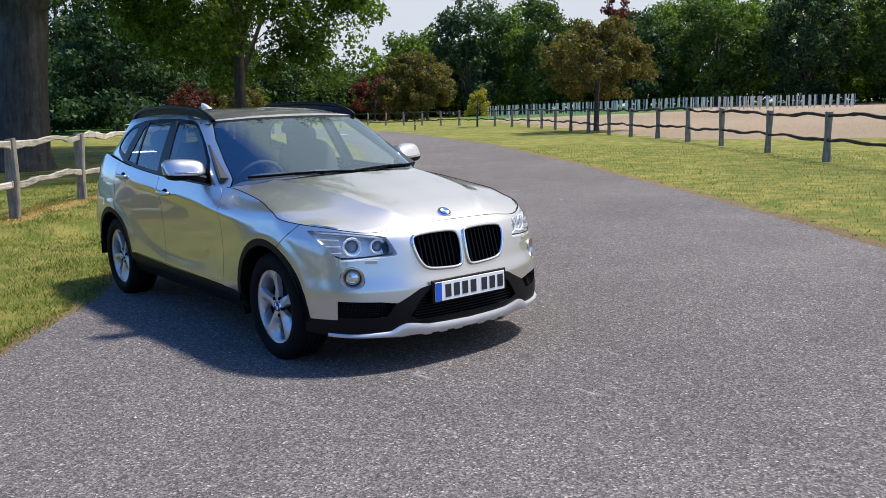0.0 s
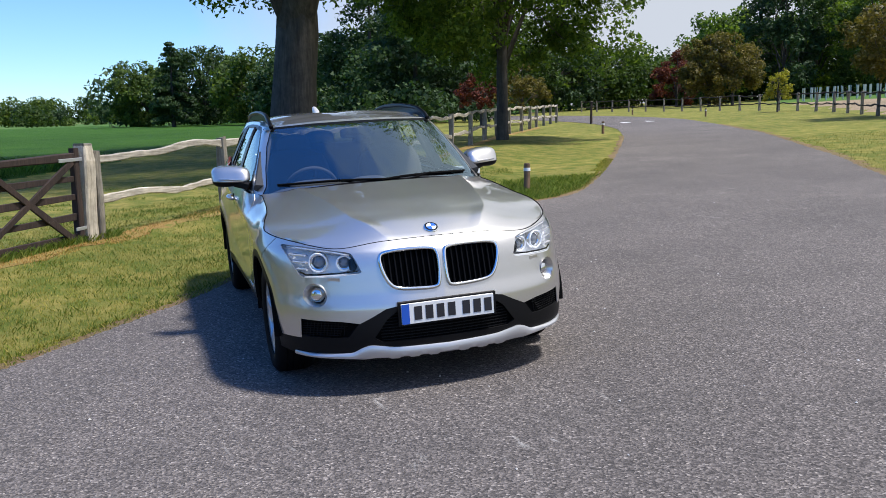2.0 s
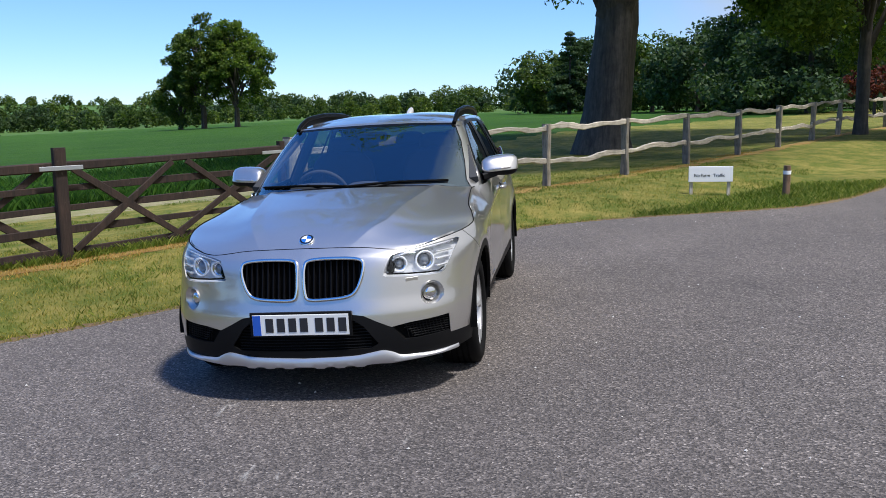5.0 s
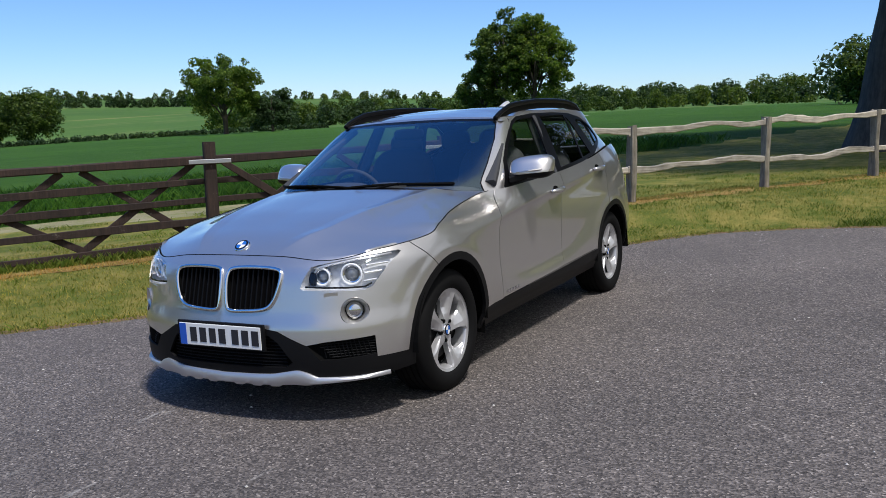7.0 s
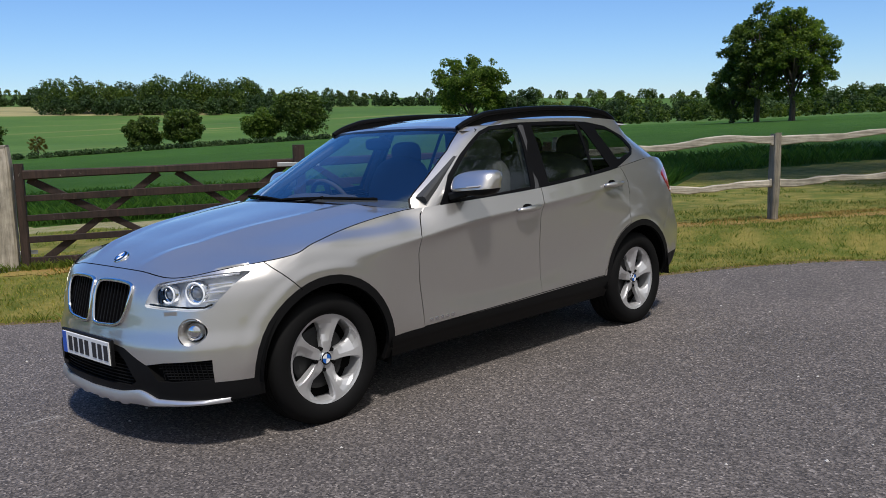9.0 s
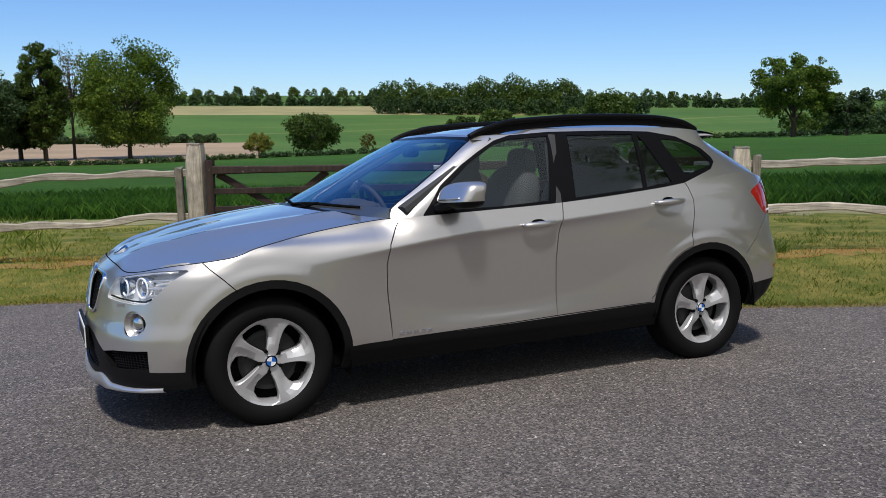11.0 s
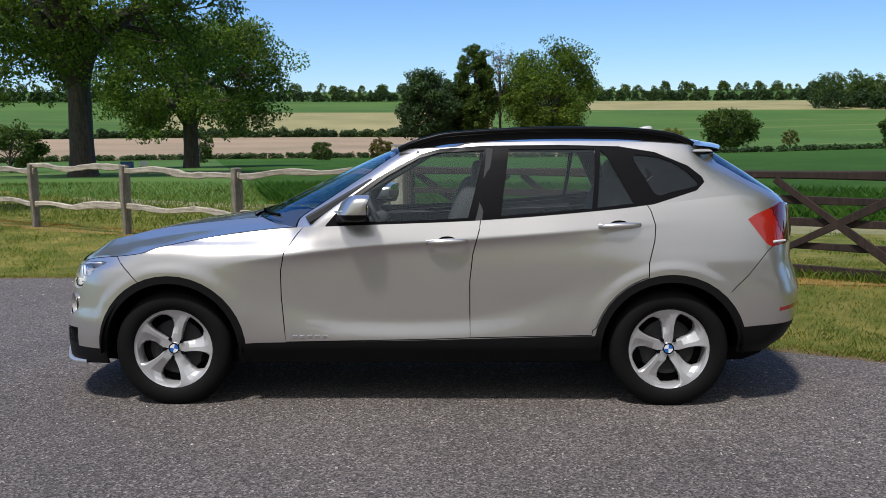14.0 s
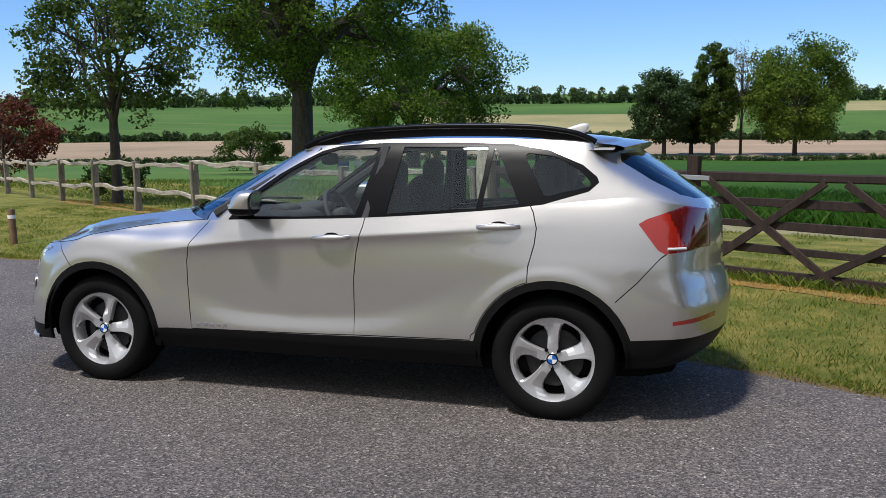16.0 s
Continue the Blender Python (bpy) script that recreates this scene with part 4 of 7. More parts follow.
def make_glass(name, tint, straight=0.04, sheen=(1, 1, 1)):
    """Clear glass; straight: the share of light mirrored when looked at squarely."""
    m = bpy.data.materials.new(name)
    m.use_nodes = True
    m.node_tree.nodes.remove(principled(m))
    t, g, f, s = node(m, "BsdfTransparent"), node(m, "BsdfGlossy", Roughness=0.01), node(m, "LayerWeight", Blend=0.5), node(m, "MixShader")
    p, r = node(m, "Math"), node(m, "MapRange")
    p.operation = "POWER"
    p.inputs[1].default_value = 4.5
    r.inputs["To Min"].default_value = straight
    t.inputs["Color"].default_value = (*tint, 1)
    g.inputs["Color"].default_value = (*sheen, 1)
    link(m, f.outputs["Facing"], p.inputs[0]), link(m, p.outputs[0], r.inputs["Value"]), link(m, r.outputs[0], s.inputs[0])
    link(m, t.outputs[0], s.inputs[1]), link(m, g.outputs[0], s.inputs[2])
    link(m, s.outputs[0], m.node_tree.nodes["Material Output"].inputs["Surface"])
    return m


def make_plastic(name, base, rough, spec=0.22):
    m = material(name, base, rough, 0.0, **{"Specular IOR Level": spec})
    bump(m, noise_tex(m, coords(m), 700, 2), 0.15, 0.001)
    return m


PAINT = make_paint()
PLASTIC = make_plastic("black_trim_plastic", (0.006, 0.006, 0.0065), 0.5, 0.15)
GLOSS_BLACK = material("satin_black", (0.005, 0.005, 0.006), 0.3, 0.0, **{"Specular IOR Level": 0.09})
LINER = material("underbody_black", (0.005, 0.005, 0.005), 0.9, 0.0, **{"Specular IOR Level": 0.05})
CHROME = material("chrome", (0.8, 0.81, 0.82), 0.08, 1.0)
SATIN = material("satin_silver", (0.56, 0.56, 0.57), 0.36, 0.75)
RIM = material("painted_alloy", (0.6, 0.6, 0.61), 0.3, 0.6)
GLASS = make_glass("tinted_window_glass", (0.84, 0.9, 0.89), 0.06, (0.85, 0.95, 1.0))
SCREEN = make_glass("windscreen_glass", (0.82, 0.87, 0.88), 0.17, (0.7, 0.9, 1.0))
LENS = make_glass("clear_lens", (0.97, 0.975, 0.98), 0.04)
RED_LENS = material("red_lens", (0.3, 0.014, 0.008), 0.12, 0.0, **{"Coat Weight": 1.0})
DARK_RED = material("smoked_red_lens", (0.09, 0.006, 0.006), 0.1, 0.0, **{"Coat Weight": 1.0})
LEATHER = make_plastic("dark_grey_upholstery", (0.05, 0.051, 0.054), 0.8)
LINING = material("grey_headlining", (0.3, 0.3, 0.29), 0.9)
RUBBER = make_plastic("tyre_rubber", (0.007, 0.007, 0.0073), 0.72, 0.1)
STEEL = material("brake_steel", (0.03, 0.03, 0.03), 0.6, 0.5)


def pchip(xs, ys):
    """A smooth curve through points that does not overshoot."""
    x, y = np.array(xs, float), np.array(ys, float)
    h, d = np.diff(x), np.diff(y) / np.diff(x)
    m = np.zeros_like(y)
    for i in range(1, len(x) - 1):
        if d[i - 1] * d[i] > 0:
            w1, w2 = 2 * h[i] + h[i - 1], h[i] + 2 * h[i - 1]
            m[i] = (w1 + w2) / (w1 / d[i - 1] + w2 / d[i])
    m[0], m[-1] = d[0], d[-1]

    def f(v):
        v = min(max(float(v), x[0]), x[-1])
        i = min(int(np.searchsorted(x, v, "right")) - 1, len(x) - 2)
        t = (v - x[i]) / h[i]
        return (y[i] * (2 * t**3 - 3 * t * t + 1) + h[i] * m[i] * (t**3 - 2 * t * t + t) + y[i + 1] * (3 * t * t - 2 * t**3) + h[i] * m[i + 1] * (t**3 - t * t))
    return f


# lower body: plan outline at each height
nose_x = pchip((0.17, 0.235, 0.36, 0.46, 0.55, 0.62, 0.70, 0.755, 0.806, 0.90, 1.10), (2.12, 2.185, 2.195, 2.19, 2.165, 2.152, 2.135, 2.11, 2.055, 1.95, 1.70))
tail_x = pchip((0.3, 0.36, 0.5, 0.6, 0.68, 0.8, 0.95, 1.12, 1.2), (-2.12, -2.2, -2.262, -2.27, -2.25, -2.215, -2.21, -2.185, -2.12))
door_w = pchip((0.2, 0.27, 0.33, 0.38, 0.6, 0.8, 0.93, 1.0, 1.06, 1.2), (0.80, 0.835, 0.865, 0.872, 0.882, 0.888, 0.88, 0.858, 0.832, 0.77))
fwing_w = pchip((0.2, 0.3, 0.6, 0.75, 0.84, 0.89, 0.93, 1.0, 1.1), (0.86, 0.875, 0.894, 0.892, 0.876, 0.848, 0.79, 0.735, 0.66))
rwing_w = pchip((0.2, 0.3, 0.6, 0.77, 0.9, 1.0, 1.1, 1.2), (0.86, 0.877, 0.897, 0.893, 0.874, 0.852, 0.818, 0.77))
crease_z = pchip((-1.35, -1.0, -0.3, 0.2, 0.65, 1.0), (1.015, 0.985, 0.93, 0.9, 0.855, 0.805))
scoop_z = pchip((-1.0, -0.66, -0.28, 0.1, 0.43, 0.6, 0.8), (0.80, 0.61, 0.51, 0.49, 0.505, 0.56, 0.66))
TOP_Z = (0.808, 0.803, 0.782, 0.818, 0.85, 0.9, 0.988, 1.03, 1.082, 1.125, 1.16, 1.125, 1.1, 1.09, 1.09)
LOW_Z = (0.215, 0.215, 0.215, 0.22, 0.235, 0.24, 0.235, 0.24, 0.25, 0.265, 0.295, 0.295, 0.295, 0.3, 0.3)
PER = 14


def lower_outline(z):
    f, t, d, a, r = nose_x(z), tail_x(z), door_w(z), fwing_w(z), rwing_w(z)
    k = min(1.0, a / 0.87)
    return catmull([(f, 0), (f - 0.018, 0.30), (f - 0.088, 0.545), (f - 0.215, 0.735 * k), (f - 0.44, 0.5 * (0.735 * k + a) + 0.045), (1.38, a), (0.75, d), (-0.3, d), (-1.0, d + 0.004), (-1.38, r),
                    (t + 0.40, r * 0.958), (t + 0.2, r * 0.86), (t + 0.075, 0.52), (t + 0.018, 0.27), (t, 0)], PER)


def side_shape(p):
    """The crease under the windows, the hollow in the doors and the flare of the wheel arches."""
    x, y, z = p
    w = float(smoothstep(1.12, 0.55, x) * smoothstep(-1.5, -0.8, x))
    if w > 0 and y > 0.5:
        zc, zl = crease_z(x), scoop_z(x)
        if z < zc:
            u = zc - z
            t = u / max(zc - zl, 0.05)
            deep = 0.026 * (1 - math.exp(-u / 0.035)) * (1 - 0.2 * min(1, t))
            if t > 1:
                deep *= 1 - float(smoothstep(0, 1, (zl - z) / max(zl - 0.36, 0.05)))
            y -= w * deep
        else:       # a straight shoulder leaning in from the crease to the windows
            y += w * float(smoothstep(1.0, 0.7, x) * smoothstep(-1.4, -1.1, x)) * (door_w(zc) - 0.4 * (z - zc) - door_w(z))
    if y > 0.5:
        for cx, cz in ((1.38, 0.316), (-1.38, 0.318)):
            y += 0.007 * (1 - float(smoothstep(0.445, 0.5, math.hypot(x - cx, z - cz)))) * float(smoothstep(0.3, 0.4, z))
    return (x, y, z)


lo_line, up_line = catmull([(v,) for v in LOW_Z], PER)[:, 0], catmull([(v,) for v in TOP_Z], PER)[:, 0]
ROWS_N = 76


def lower_grid(shrink=0.0, rows=ROWS_N):
    table = {}
    grid = []
    for k in range(rows + 1):
        v = k / rows
        row = []
        for i in range(len(lo_line)):
            z = lo_line[i] + (up_line[i] - lo_line[i]) * v
            key = round(z, 3)
            if key not in table:
                table[key] = lower_outline(key)
            x, y = table[key][i]
            p = side_shape((x, y, z))
            if p[0] > 0.45 and p[1] > 0.5:      # shoulder of the wing turning in to the windscreen's foot
                turn = 0.075 * float(smoothstep(1.4, 0.85, p[0]) * smoothstep(0.5, 0.78, p[0])) * float(smoothstep(0.78, 1.0, v)) ** 1.4
                p = (p[0], p[1] - turn, p[2])
            if shrink:
                p = (p[0] * (1 - shrink * 0.6), max(0.0, p[1] - shrink) if p[1] > 0.01 else 0.0, p[2] - shrink * 0.3)
            row.append(p)
        grid.append(row)
    return grid


def grid_bm(grid):
    bm = bmesh.new()
    vs = [[bm.verts.new(p) for p in row] for row in grid]
    for r0, r1 in zip(vs, vs[1:]):
        for i in range(len(r0) - 1):
            q = []
            for v in (r0[i], r1[i], r1[i + 1], r0[i + 1]):
                if v not in q:
                    q.append(v)
            bm.faces.new(q)
    return bm


SIDE, FRONT = (0, 2), (1, 2)


def inside(poly, u, v):
    c, n = False, len(poly)
    j = n - 1
    for i in range(n):
        (a, b), (d, e) = poly[i], poly[j]
        if (b > v) != (e > v) and u < (d - a) * (v - b) / (e - b) + a:
            c = not c
        j = i
    return c


def cut(bm, poly, axes, where, closed=True):
    """Cuts the faces of bm along a line drawn in side or front view."""
    ia, ib = axes
    n = len(poly)

    def box(f):
        us, vs = [w.co[ia] for w in f.verts], [w.co[ib] for w in f.verts]
        return min(us), max(us), min(vs), max(vs)

    pu, pv = [q[0] for q in poly], [q[1] for q in poly]
    whole = (min(pu), max(pu), min(pv), max(pv))
    near = {}
    for f in bm.faces:
        t = box(f)
        if t[0] <= whole[1] and t[1] >= whole[0] and t[2] <= whole[3] and t[3] >= whole[2] and where(f.calc_center_median()):
            near[f] = t
    for k in range(n if closed else n - 1):
        (a, b), (c, d) = poly[k], poly[(k + 1) % n]
        u0, u1, v0, v1 = min(a, c) - 1e-4, max(a, c) + 1e-4, min(b, d) - 1e-4, max(b, d) + 1e-4
        fs = [f for f, t in near.items() if t[0] <= u1 and t[1] >= u0 and t[2] <= v1 and t[3] >= v0]
        if not fs:
            continue
        no = Vector((0, 0, 0))
        no[ia], no[ib] = b - d, c - a
        co = Vector((0, 0, 0))
        co[ia], co[ib] = a, b
        es, ws = {e for f in fs for e in f.edges}, {w for f in fs for w in f.verts}
        got = bmesh.ops.bisect_plane(bm, geom=[*fs, *es, *ws], dist=2e-5, plane_co=co, plane_no=no.normalized())
        for g in (*fs, *got["geom"]):
            if isinstance(g, bmesh.types.BMFace) and g.is_valid:
                near[g] = box(g)


def take(bm, faces):
    """Moves faces of bm into a mesh of their own."""
    out = bmesh.new()
    m = {}
    for f in faces:
        q = []
        for v in f.verts:
            if v not in m:
                m[v] = out.verts.new(v.co)
            q.append(m[v])
        out.faces.new(q)
    bmesh.ops.delete(bm, geom=faces, context="FACES")
    return out


def take_in(bm, poly, axes, where):
    ia, ib = axes
    fs = []
    for f in bm.faces:
        c = f.calc_center_median()
        if where(c) and inside(poly, c[ia], c[ib]):
            fs.append(f)
    return take(bm, fs)


def flipped(bm):
    out = bm.copy()
    for v in out.verts:
        v.co.y = -v.co.y
    bmesh.ops.reverse_faces(out, faces=out.faces)
    return out


def both(bm):
    """Joins a half with its mirror image."""
    o = flipped(bm)
    me = bpy.data.meshes.new("tmp")
    o.to_mesh(me)
    o.free()
    bm.from_mesh(me)
    bpy.data.meshes.remove(me)
    bmesh.ops.remove_doubles(bm, verts=bm.verts, dist=2e-4)
    return bm


class Shape:
    """The unbroken surface of a body half, to take smooth normals and places from."""

    def __init__(self, bm):
        self.bm = bm.copy()
        bmesh.ops.recalc_face_normals(self.bm, faces=self.bm.faces)
        t = sum(f.normal.dot(f.calc_center_median() - Vector((f.calc_center_median().x * 0.7, 0, 0.55))) * f.calc_area() for f in self.bm.faces)
        if t < 0:
            bmesh.ops.reverse_faces(self.bm, faces=self.bm.faces)
        self.bm.normal_update()
        self.bm.faces.ensure_lookup_table()
        self.n = {}
        for v in self.bm.verts:
            n = v.normal.copy()
            if abs(v.co.y) < 1e-3:
                n.y = 0
            self.n[v] = n.normalized()
        self.tree = BVHTree.FromBMesh(self.bm)

    def normal(self, co):
        p = Vector((co.x, abs(co.y), co.z))
        q, _, i, _ = self.tree.find_nearest(p)
        n = Vector((0, 0, 0))
        vs = self.bm.faces[i].verts
        for v, w in zip(vs, poly_3d_calc([v.co for v in vs], q)):
            n += self.n[v] * w
        if co.y < 0:
            n.y = -n.y
        return n.normalized()

    def front(self, y, z):
        q = self.tree.ray_cast(Vector((3, abs(y), z)), Vector((-1, 0, 0)))[0]
        return Vector((q.x, y, z))

    def side(self, x, z, sign=1):
        q = self.tree.ray_cast(Vector((x, 2, z)), Vector((0, -1, 0)))[0]
        return Vector((x, q.y * sign, z))


def skin(name, bm, mat, label="", parent=None, thick=0.004, angle=24, ref=None):
    """A body panel with a folded edge, shaded as part of the unbroken surface."""
    bmesh.ops.remove_doubles(bm, verts=bm.verts, dist=5e-5)
    bmesh.ops.recalc_face_normals(bm, faces=bm.faces)
    t = sum(f.normal.dot(f.calc_center_median() - Vector((f.calc_center_median().x * 0.7, 0, 0.55))) * f.calc_area() for f in bm.faces)
    if t < 0:
        bmesh.ops.reverse_faces(bm, faces=bm.faces)
    bm.normal_update()
    vn = {v: (ref.normal(v.co) if ref else v.normal.copy()) for v in bm.verts}
    outer = set(bm.faces)
    if thick:
        rim = [e for e in bm.edges if e.is_boundary and not all(abs(v.co.y) < 1e-3 for v in e.verts)]
        deep = {}
        for e in rim:
            for v in e.verts:
                if v not in deep:
                    deep[v] = bm.verts.new(v.co - vn[v] * thick)
        for e in rim:
            l = e.link_loops[0]
            a, b = l.vert, l.link_loop_next.vert
            bm.faces.new((b, a, deep[a], deep[b]))
    bm.normal_update()
    bm.faces.index_update()
    normals = [(vn[l.vert] if f in outer else f.normal).copy() for f in bm.faces for l in f.loops]
    ob = part(name, bm, mat, parent or CAR, label, smooth=True)
    if ref:
        ob.data.normals_split_custom_set([tuple(n) if n.length > 0.5 else (0, 0, 1) for n in normals])
    else:
        ob.data.set_sharp_from_angle(angle=radians(angle))
    return ob


def pair(name, bm, mat, label="", thick=0.004, parent=None, angle=24, ref=None):
    o = flipped(bm)
    return skin(name, bm, mat, label, parent, thick, angle, ref), skin(name, o, mat, label, parent, thick, angle, ref)


def offset_poly(poly, d):
    """The closed line moved inwards (d > 0) by d metres."""
    p = np.array(poly)
    area = 0.5 * np.sum(p[:, 0] * np.roll(p[:, 1], -1) - np.roll(p[:, 0], -1) * p[:, 1])
    t = np.roll(p, -1, 0) - np.roll(p, 1, 0)
    t /= np.linalg.norm(t, axis=1)[:, None] + 1e-9
    n = np.stack([-t[:, 1], t[:, 0]], 1) * (1 if area > 0 else -1)
    return [tuple(q) for q in p + n * d]


def circle(cx, cz, r, n=40, a0=0.0, a1=2 * math.pi):
    return [(cx + r * math.cos(a0 + (a1 - a0) * k / n), cz + r * math.sin(a0 + (a1 - a0) * k / n)) for k in range(n)]


def rounded(pts, per=5):
    return [tuple(q) for q in catmull(pts, per, True)]


anywhere = lambda c: True
low = grid_bm(lower_grid())
LOW = Shape(low)
ARCHES = ((1.38, 0.316), (-1.38, 0.318))
is_side = lambda c: c.y > 0.55 and -1.95 < c.x < 1.98
for cx, cz in ARCHES:
    cut(low, circle(cx, cz, 0.378), SIDE, is_side)
    cut(low, circle(cx, cz, 0.421), SIDE, is_side)
for cx, cz in ARCHES:
    take_in(low, circle(cx, cz, 0.378), SIDE, is_side).free()
# black trim line of the sills and bumpers, in side view
TRIM = [(2.4, 0.1), (2.4, 0.318), (1.9, 0.318), (1.60, 0.318), (1.0, 0.352), (0.9, 0.358), (0.0, 0.372), (-0.96, 0.398), (-1.3, 0.41), (-1.72, 0.445), (-1.8, 0.449), (-2.0, 0.458), (-2.5, 0.465), (-2.5, 0.1)]
cut(low, TRIM[1:-1], SIDE, lambda c: c.y > 0.6 or c.x < 0, closed=False)
is_front = lambda c: c.x > 1.55
HEADLAMP = [(0.432, 0.662), (0.445, 0.653), (0.55, 0.646), (0.66, 0.640), (0.712, 0.641), (0.736, 0.653), (0.765, 0.71), (0.797, 0.785), (0.80, 0.80), (0.79, 0.806), (0.70, 0.7985), (0.60, 0.783), (0.50, 0.766), (0.472, 0.757), (0.452, 0.715)]
KIDNEY = rounded([(0.024, 0.575), (0.016, 0.655), (0.02, 0.73), (0.05, 0.756), (0.17, 0.762), (0.295, 0.755), (0.334, 0.73), (0.328, 0.665), (0.298, 0.595), (0.25, 0.562), (0.14, 0.551), (0.05, 0.551)], 4)
FOG = circle(0.674, 0.543, 0.056, 24)
VENT = [(0.475, 0.393), (0.56, 0.407), (0.752, 0.421), (0.755, 0.33), (0.60, 0.32), (0.53, 0.32)]
BLACK_FRONT = [(-0.05, 0.478), (0.25, 0.475), (0.33, 0.462), (0.40, 0.426), (0.47, 0.393), (0.56, 0.408), (0.752, 0.422), (0.755, 0.318), (0.95, 0.318), (0.95, 0.1), (-0.05, 0.1)]
MOUTH = [(-0.05, 0.44), (0.28, 0.44), (0.33, 0.405), (0.40, 0.31), (0.36, 0.286), (-0.05, 0.28)]
for poly in (HEADLAMP, KIDNEY, FOG):
    cut(low, poly, FRONT, is_front)
for poly in (BLACK_FRONT, VENT, MOUTH):
    cut(low, poly, FRONT, lambda c: c.x > 1.7)
TAIL = [(-1.80, 1.03), (-1.84, 1.055), (-2.02, 1.118), (-2.10, 1.125), (-2.5, 1.12), (-2.5, 0.905), (-2.1, 0.905), (-2.03, 0.892), (-1.935, 0.882), (-1.90, 0.90)]
is_tail = lambda c: c.x < -1.6 and c.y > 0.5
cut(low, TAIL, SIDE, is_tail)
cut(low, [(0.5, 0.85), (0.5, 1.15)], FRONT, lambda c: c.x < -1.9, closed=False)
REFLECTOR = [(-1.98, 0.548), (-2.4, 0.60), (-2.4, 0.565), (-1.98, 0.528)]
cut(low, REFLECTOR, SIDE, lambda c: c.x < -1.8 and c.y > 0.55)
# doors
FDOOR = [(0.50, 1.2), (0.605, 1.03), (0.672, 0.96), (0.735, 0.865), (0.758, 0.76), (0.758, 0.62), (0.745, 0.45), (0.738, 0.362), (0.0, 0.376), (-0.285, 0.386), (-0.283, 0.53), (-0.283, 0.70), (-0.30, 0.85), (-0.335, 0.98), (-0.37, 1.2)]
RDOOR = [(-0.37, 1.2), (-0.335, 0.98), (-0.30, 0.85), (-0.283, 0.70), (-0.283, 0.53), (-0.285, 0.386), (-0.95, 0.401), (-0.955, 0.43), *[(-1.38 + 0.425 * math.cos(a), 0.318 + 0.425 * math.sin(a)) for a in np.linspace(0.3, 1.27, 10)], (-1.255, 0.80), (-1.285, 0.92), (-1.292, 1.0), (-1.27, 1.08), (-1.2, 1.2)]
SEAM = 0.0028
FD_IN, RD_IN = offset_poly(FDOOR, SEAM), offset_poly(RDOOR, SEAM)
FD_OUT, RD_OUT = offset_poly(FDOOR, -SEAM), offset_poly(RDOOR, -SEAM)
door_zone = lambda c: c.y > 0.6 and -1.5 < c.x < 0.9 and c.z > 0.3
for poly in (FD_IN, FD_OUT, RD_IN, RD_OUT):
    cut(low, poly, SIDE, door_zone)
# seams of the bumpers
BUMP_F = [(1.54, 0.69), (1.60, 0.75), (1.66, 0.805), (1.70, 0.85)]
BUMP_R = [(-1.70, 0.64), (-1.80, 0.735), (-1.91, 0.86), (-1.95, 0.89)]
seams = []
for line in (BUMP_F, BUMP_R):
    up, dn = [(a, b + 0.0035) for a, b in line], [(a, b - 0.0035) for a, b in line]
    band = up + dn[::-1]
    cut(low, band, SIDE, is_side)
    seams.append(band)

lamp_f = take_in(low, HEADLAMP, FRONT, is_front)
kidney_f = take_in(low, KIDNEY, FRONT, is_front)
fog_f = take_in(low, FOG, FRONT, is_front)
vent_f = take_in(low, VENT, FRONT, lambda c: c.x > 1.7)
mouth_f = take_in(low, MOUTH, FRONT, lambda c: c.x > 1.7)
black_f = take_in(low, BLACK_FRONT, FRONT, lambda c: c.x > 1.7 and (c.y < 0.757 or c.z < 0.318))
tail_f = take_in(low, TAIL, SIDE, is_tail)
refl_f = take_in(low, REFLECTOR, SIDE, lambda c: c.x < -1.8 and c.y > 0.55)
for band in seams:
    take_in(low, band, SIDE, is_side).free()
arch_trim = [take_in(low, circle(cx, cz, 0.421), SIDE, is_side) for cx, cz in ARCHES]
sill = take_in(low, [(0.99, 0.1), (0.99, 0.352), *[q for q in TRIM if -1.0 < q[0] < 0.95], (-1.0, 0.4), (-1.0, 0.1)], SIDE, lambda c: c.y > 0.5)
rear_black = take_in(low, [(-1.2, 0.1), (-1.2, 0.43), *TRIM[9:13], (-2.5, 0.1)], SIDE, lambda c: c.x < -1.3)
front_black = take_in(low, [(1.6, 0.1), (1.6, 0.318), (2.4, 0.318), (2.4, 0.1)], SIDE, anywhere)
fdoor = take_in(low, FD_IN, SIDE, door_zone)
rdoor = take_in(low, RD_IN, SIDE, door_zone)
take_in(low, FD_OUT, SIDE, door_zone).free()
take_in(low, RD_OUT, SIDE, door_zone).free()
nose = take(low, [f for f in low.faces if f.calc_center_median().x > 1.45 and (f.calc_center_median().x > 1.9 or f.calc_center_median().z < np.interp(f.calc_center_median().x, [q[0] for q in BUMP_F], [q[1] for q in BUMP_F]))])
rear_p = take(low, [f for f in low.faces if f.calc_center_median().x < -1.5 and f.calc_center_median().z < np.interp(-f.calc_center_median().x, [-q[0] for q in BUMP_R], [q[1] for q in BUMP_R])])
tailgate = take(low, [f for f in low.faces if f.calc_center_median().x < -2.0 and f.calc_center_median().y < 0.62])
skin("front_bumper", both(nose), PAINT, "painted bumper and nose panel", ref=LOW)
skin("rear_bumper", both(rear_p), PAINT, ref=LOW)
skin("tailgate", both(tailgate), PAINT, ref=LOW)
fw = take(low, [f for f in low.faces if f.calc_center_median().x > 0.3])
pair("front_wing", fw, PAINT, ref=LOW)
pair("rear_wing", low, PAINT, ref=LOW)
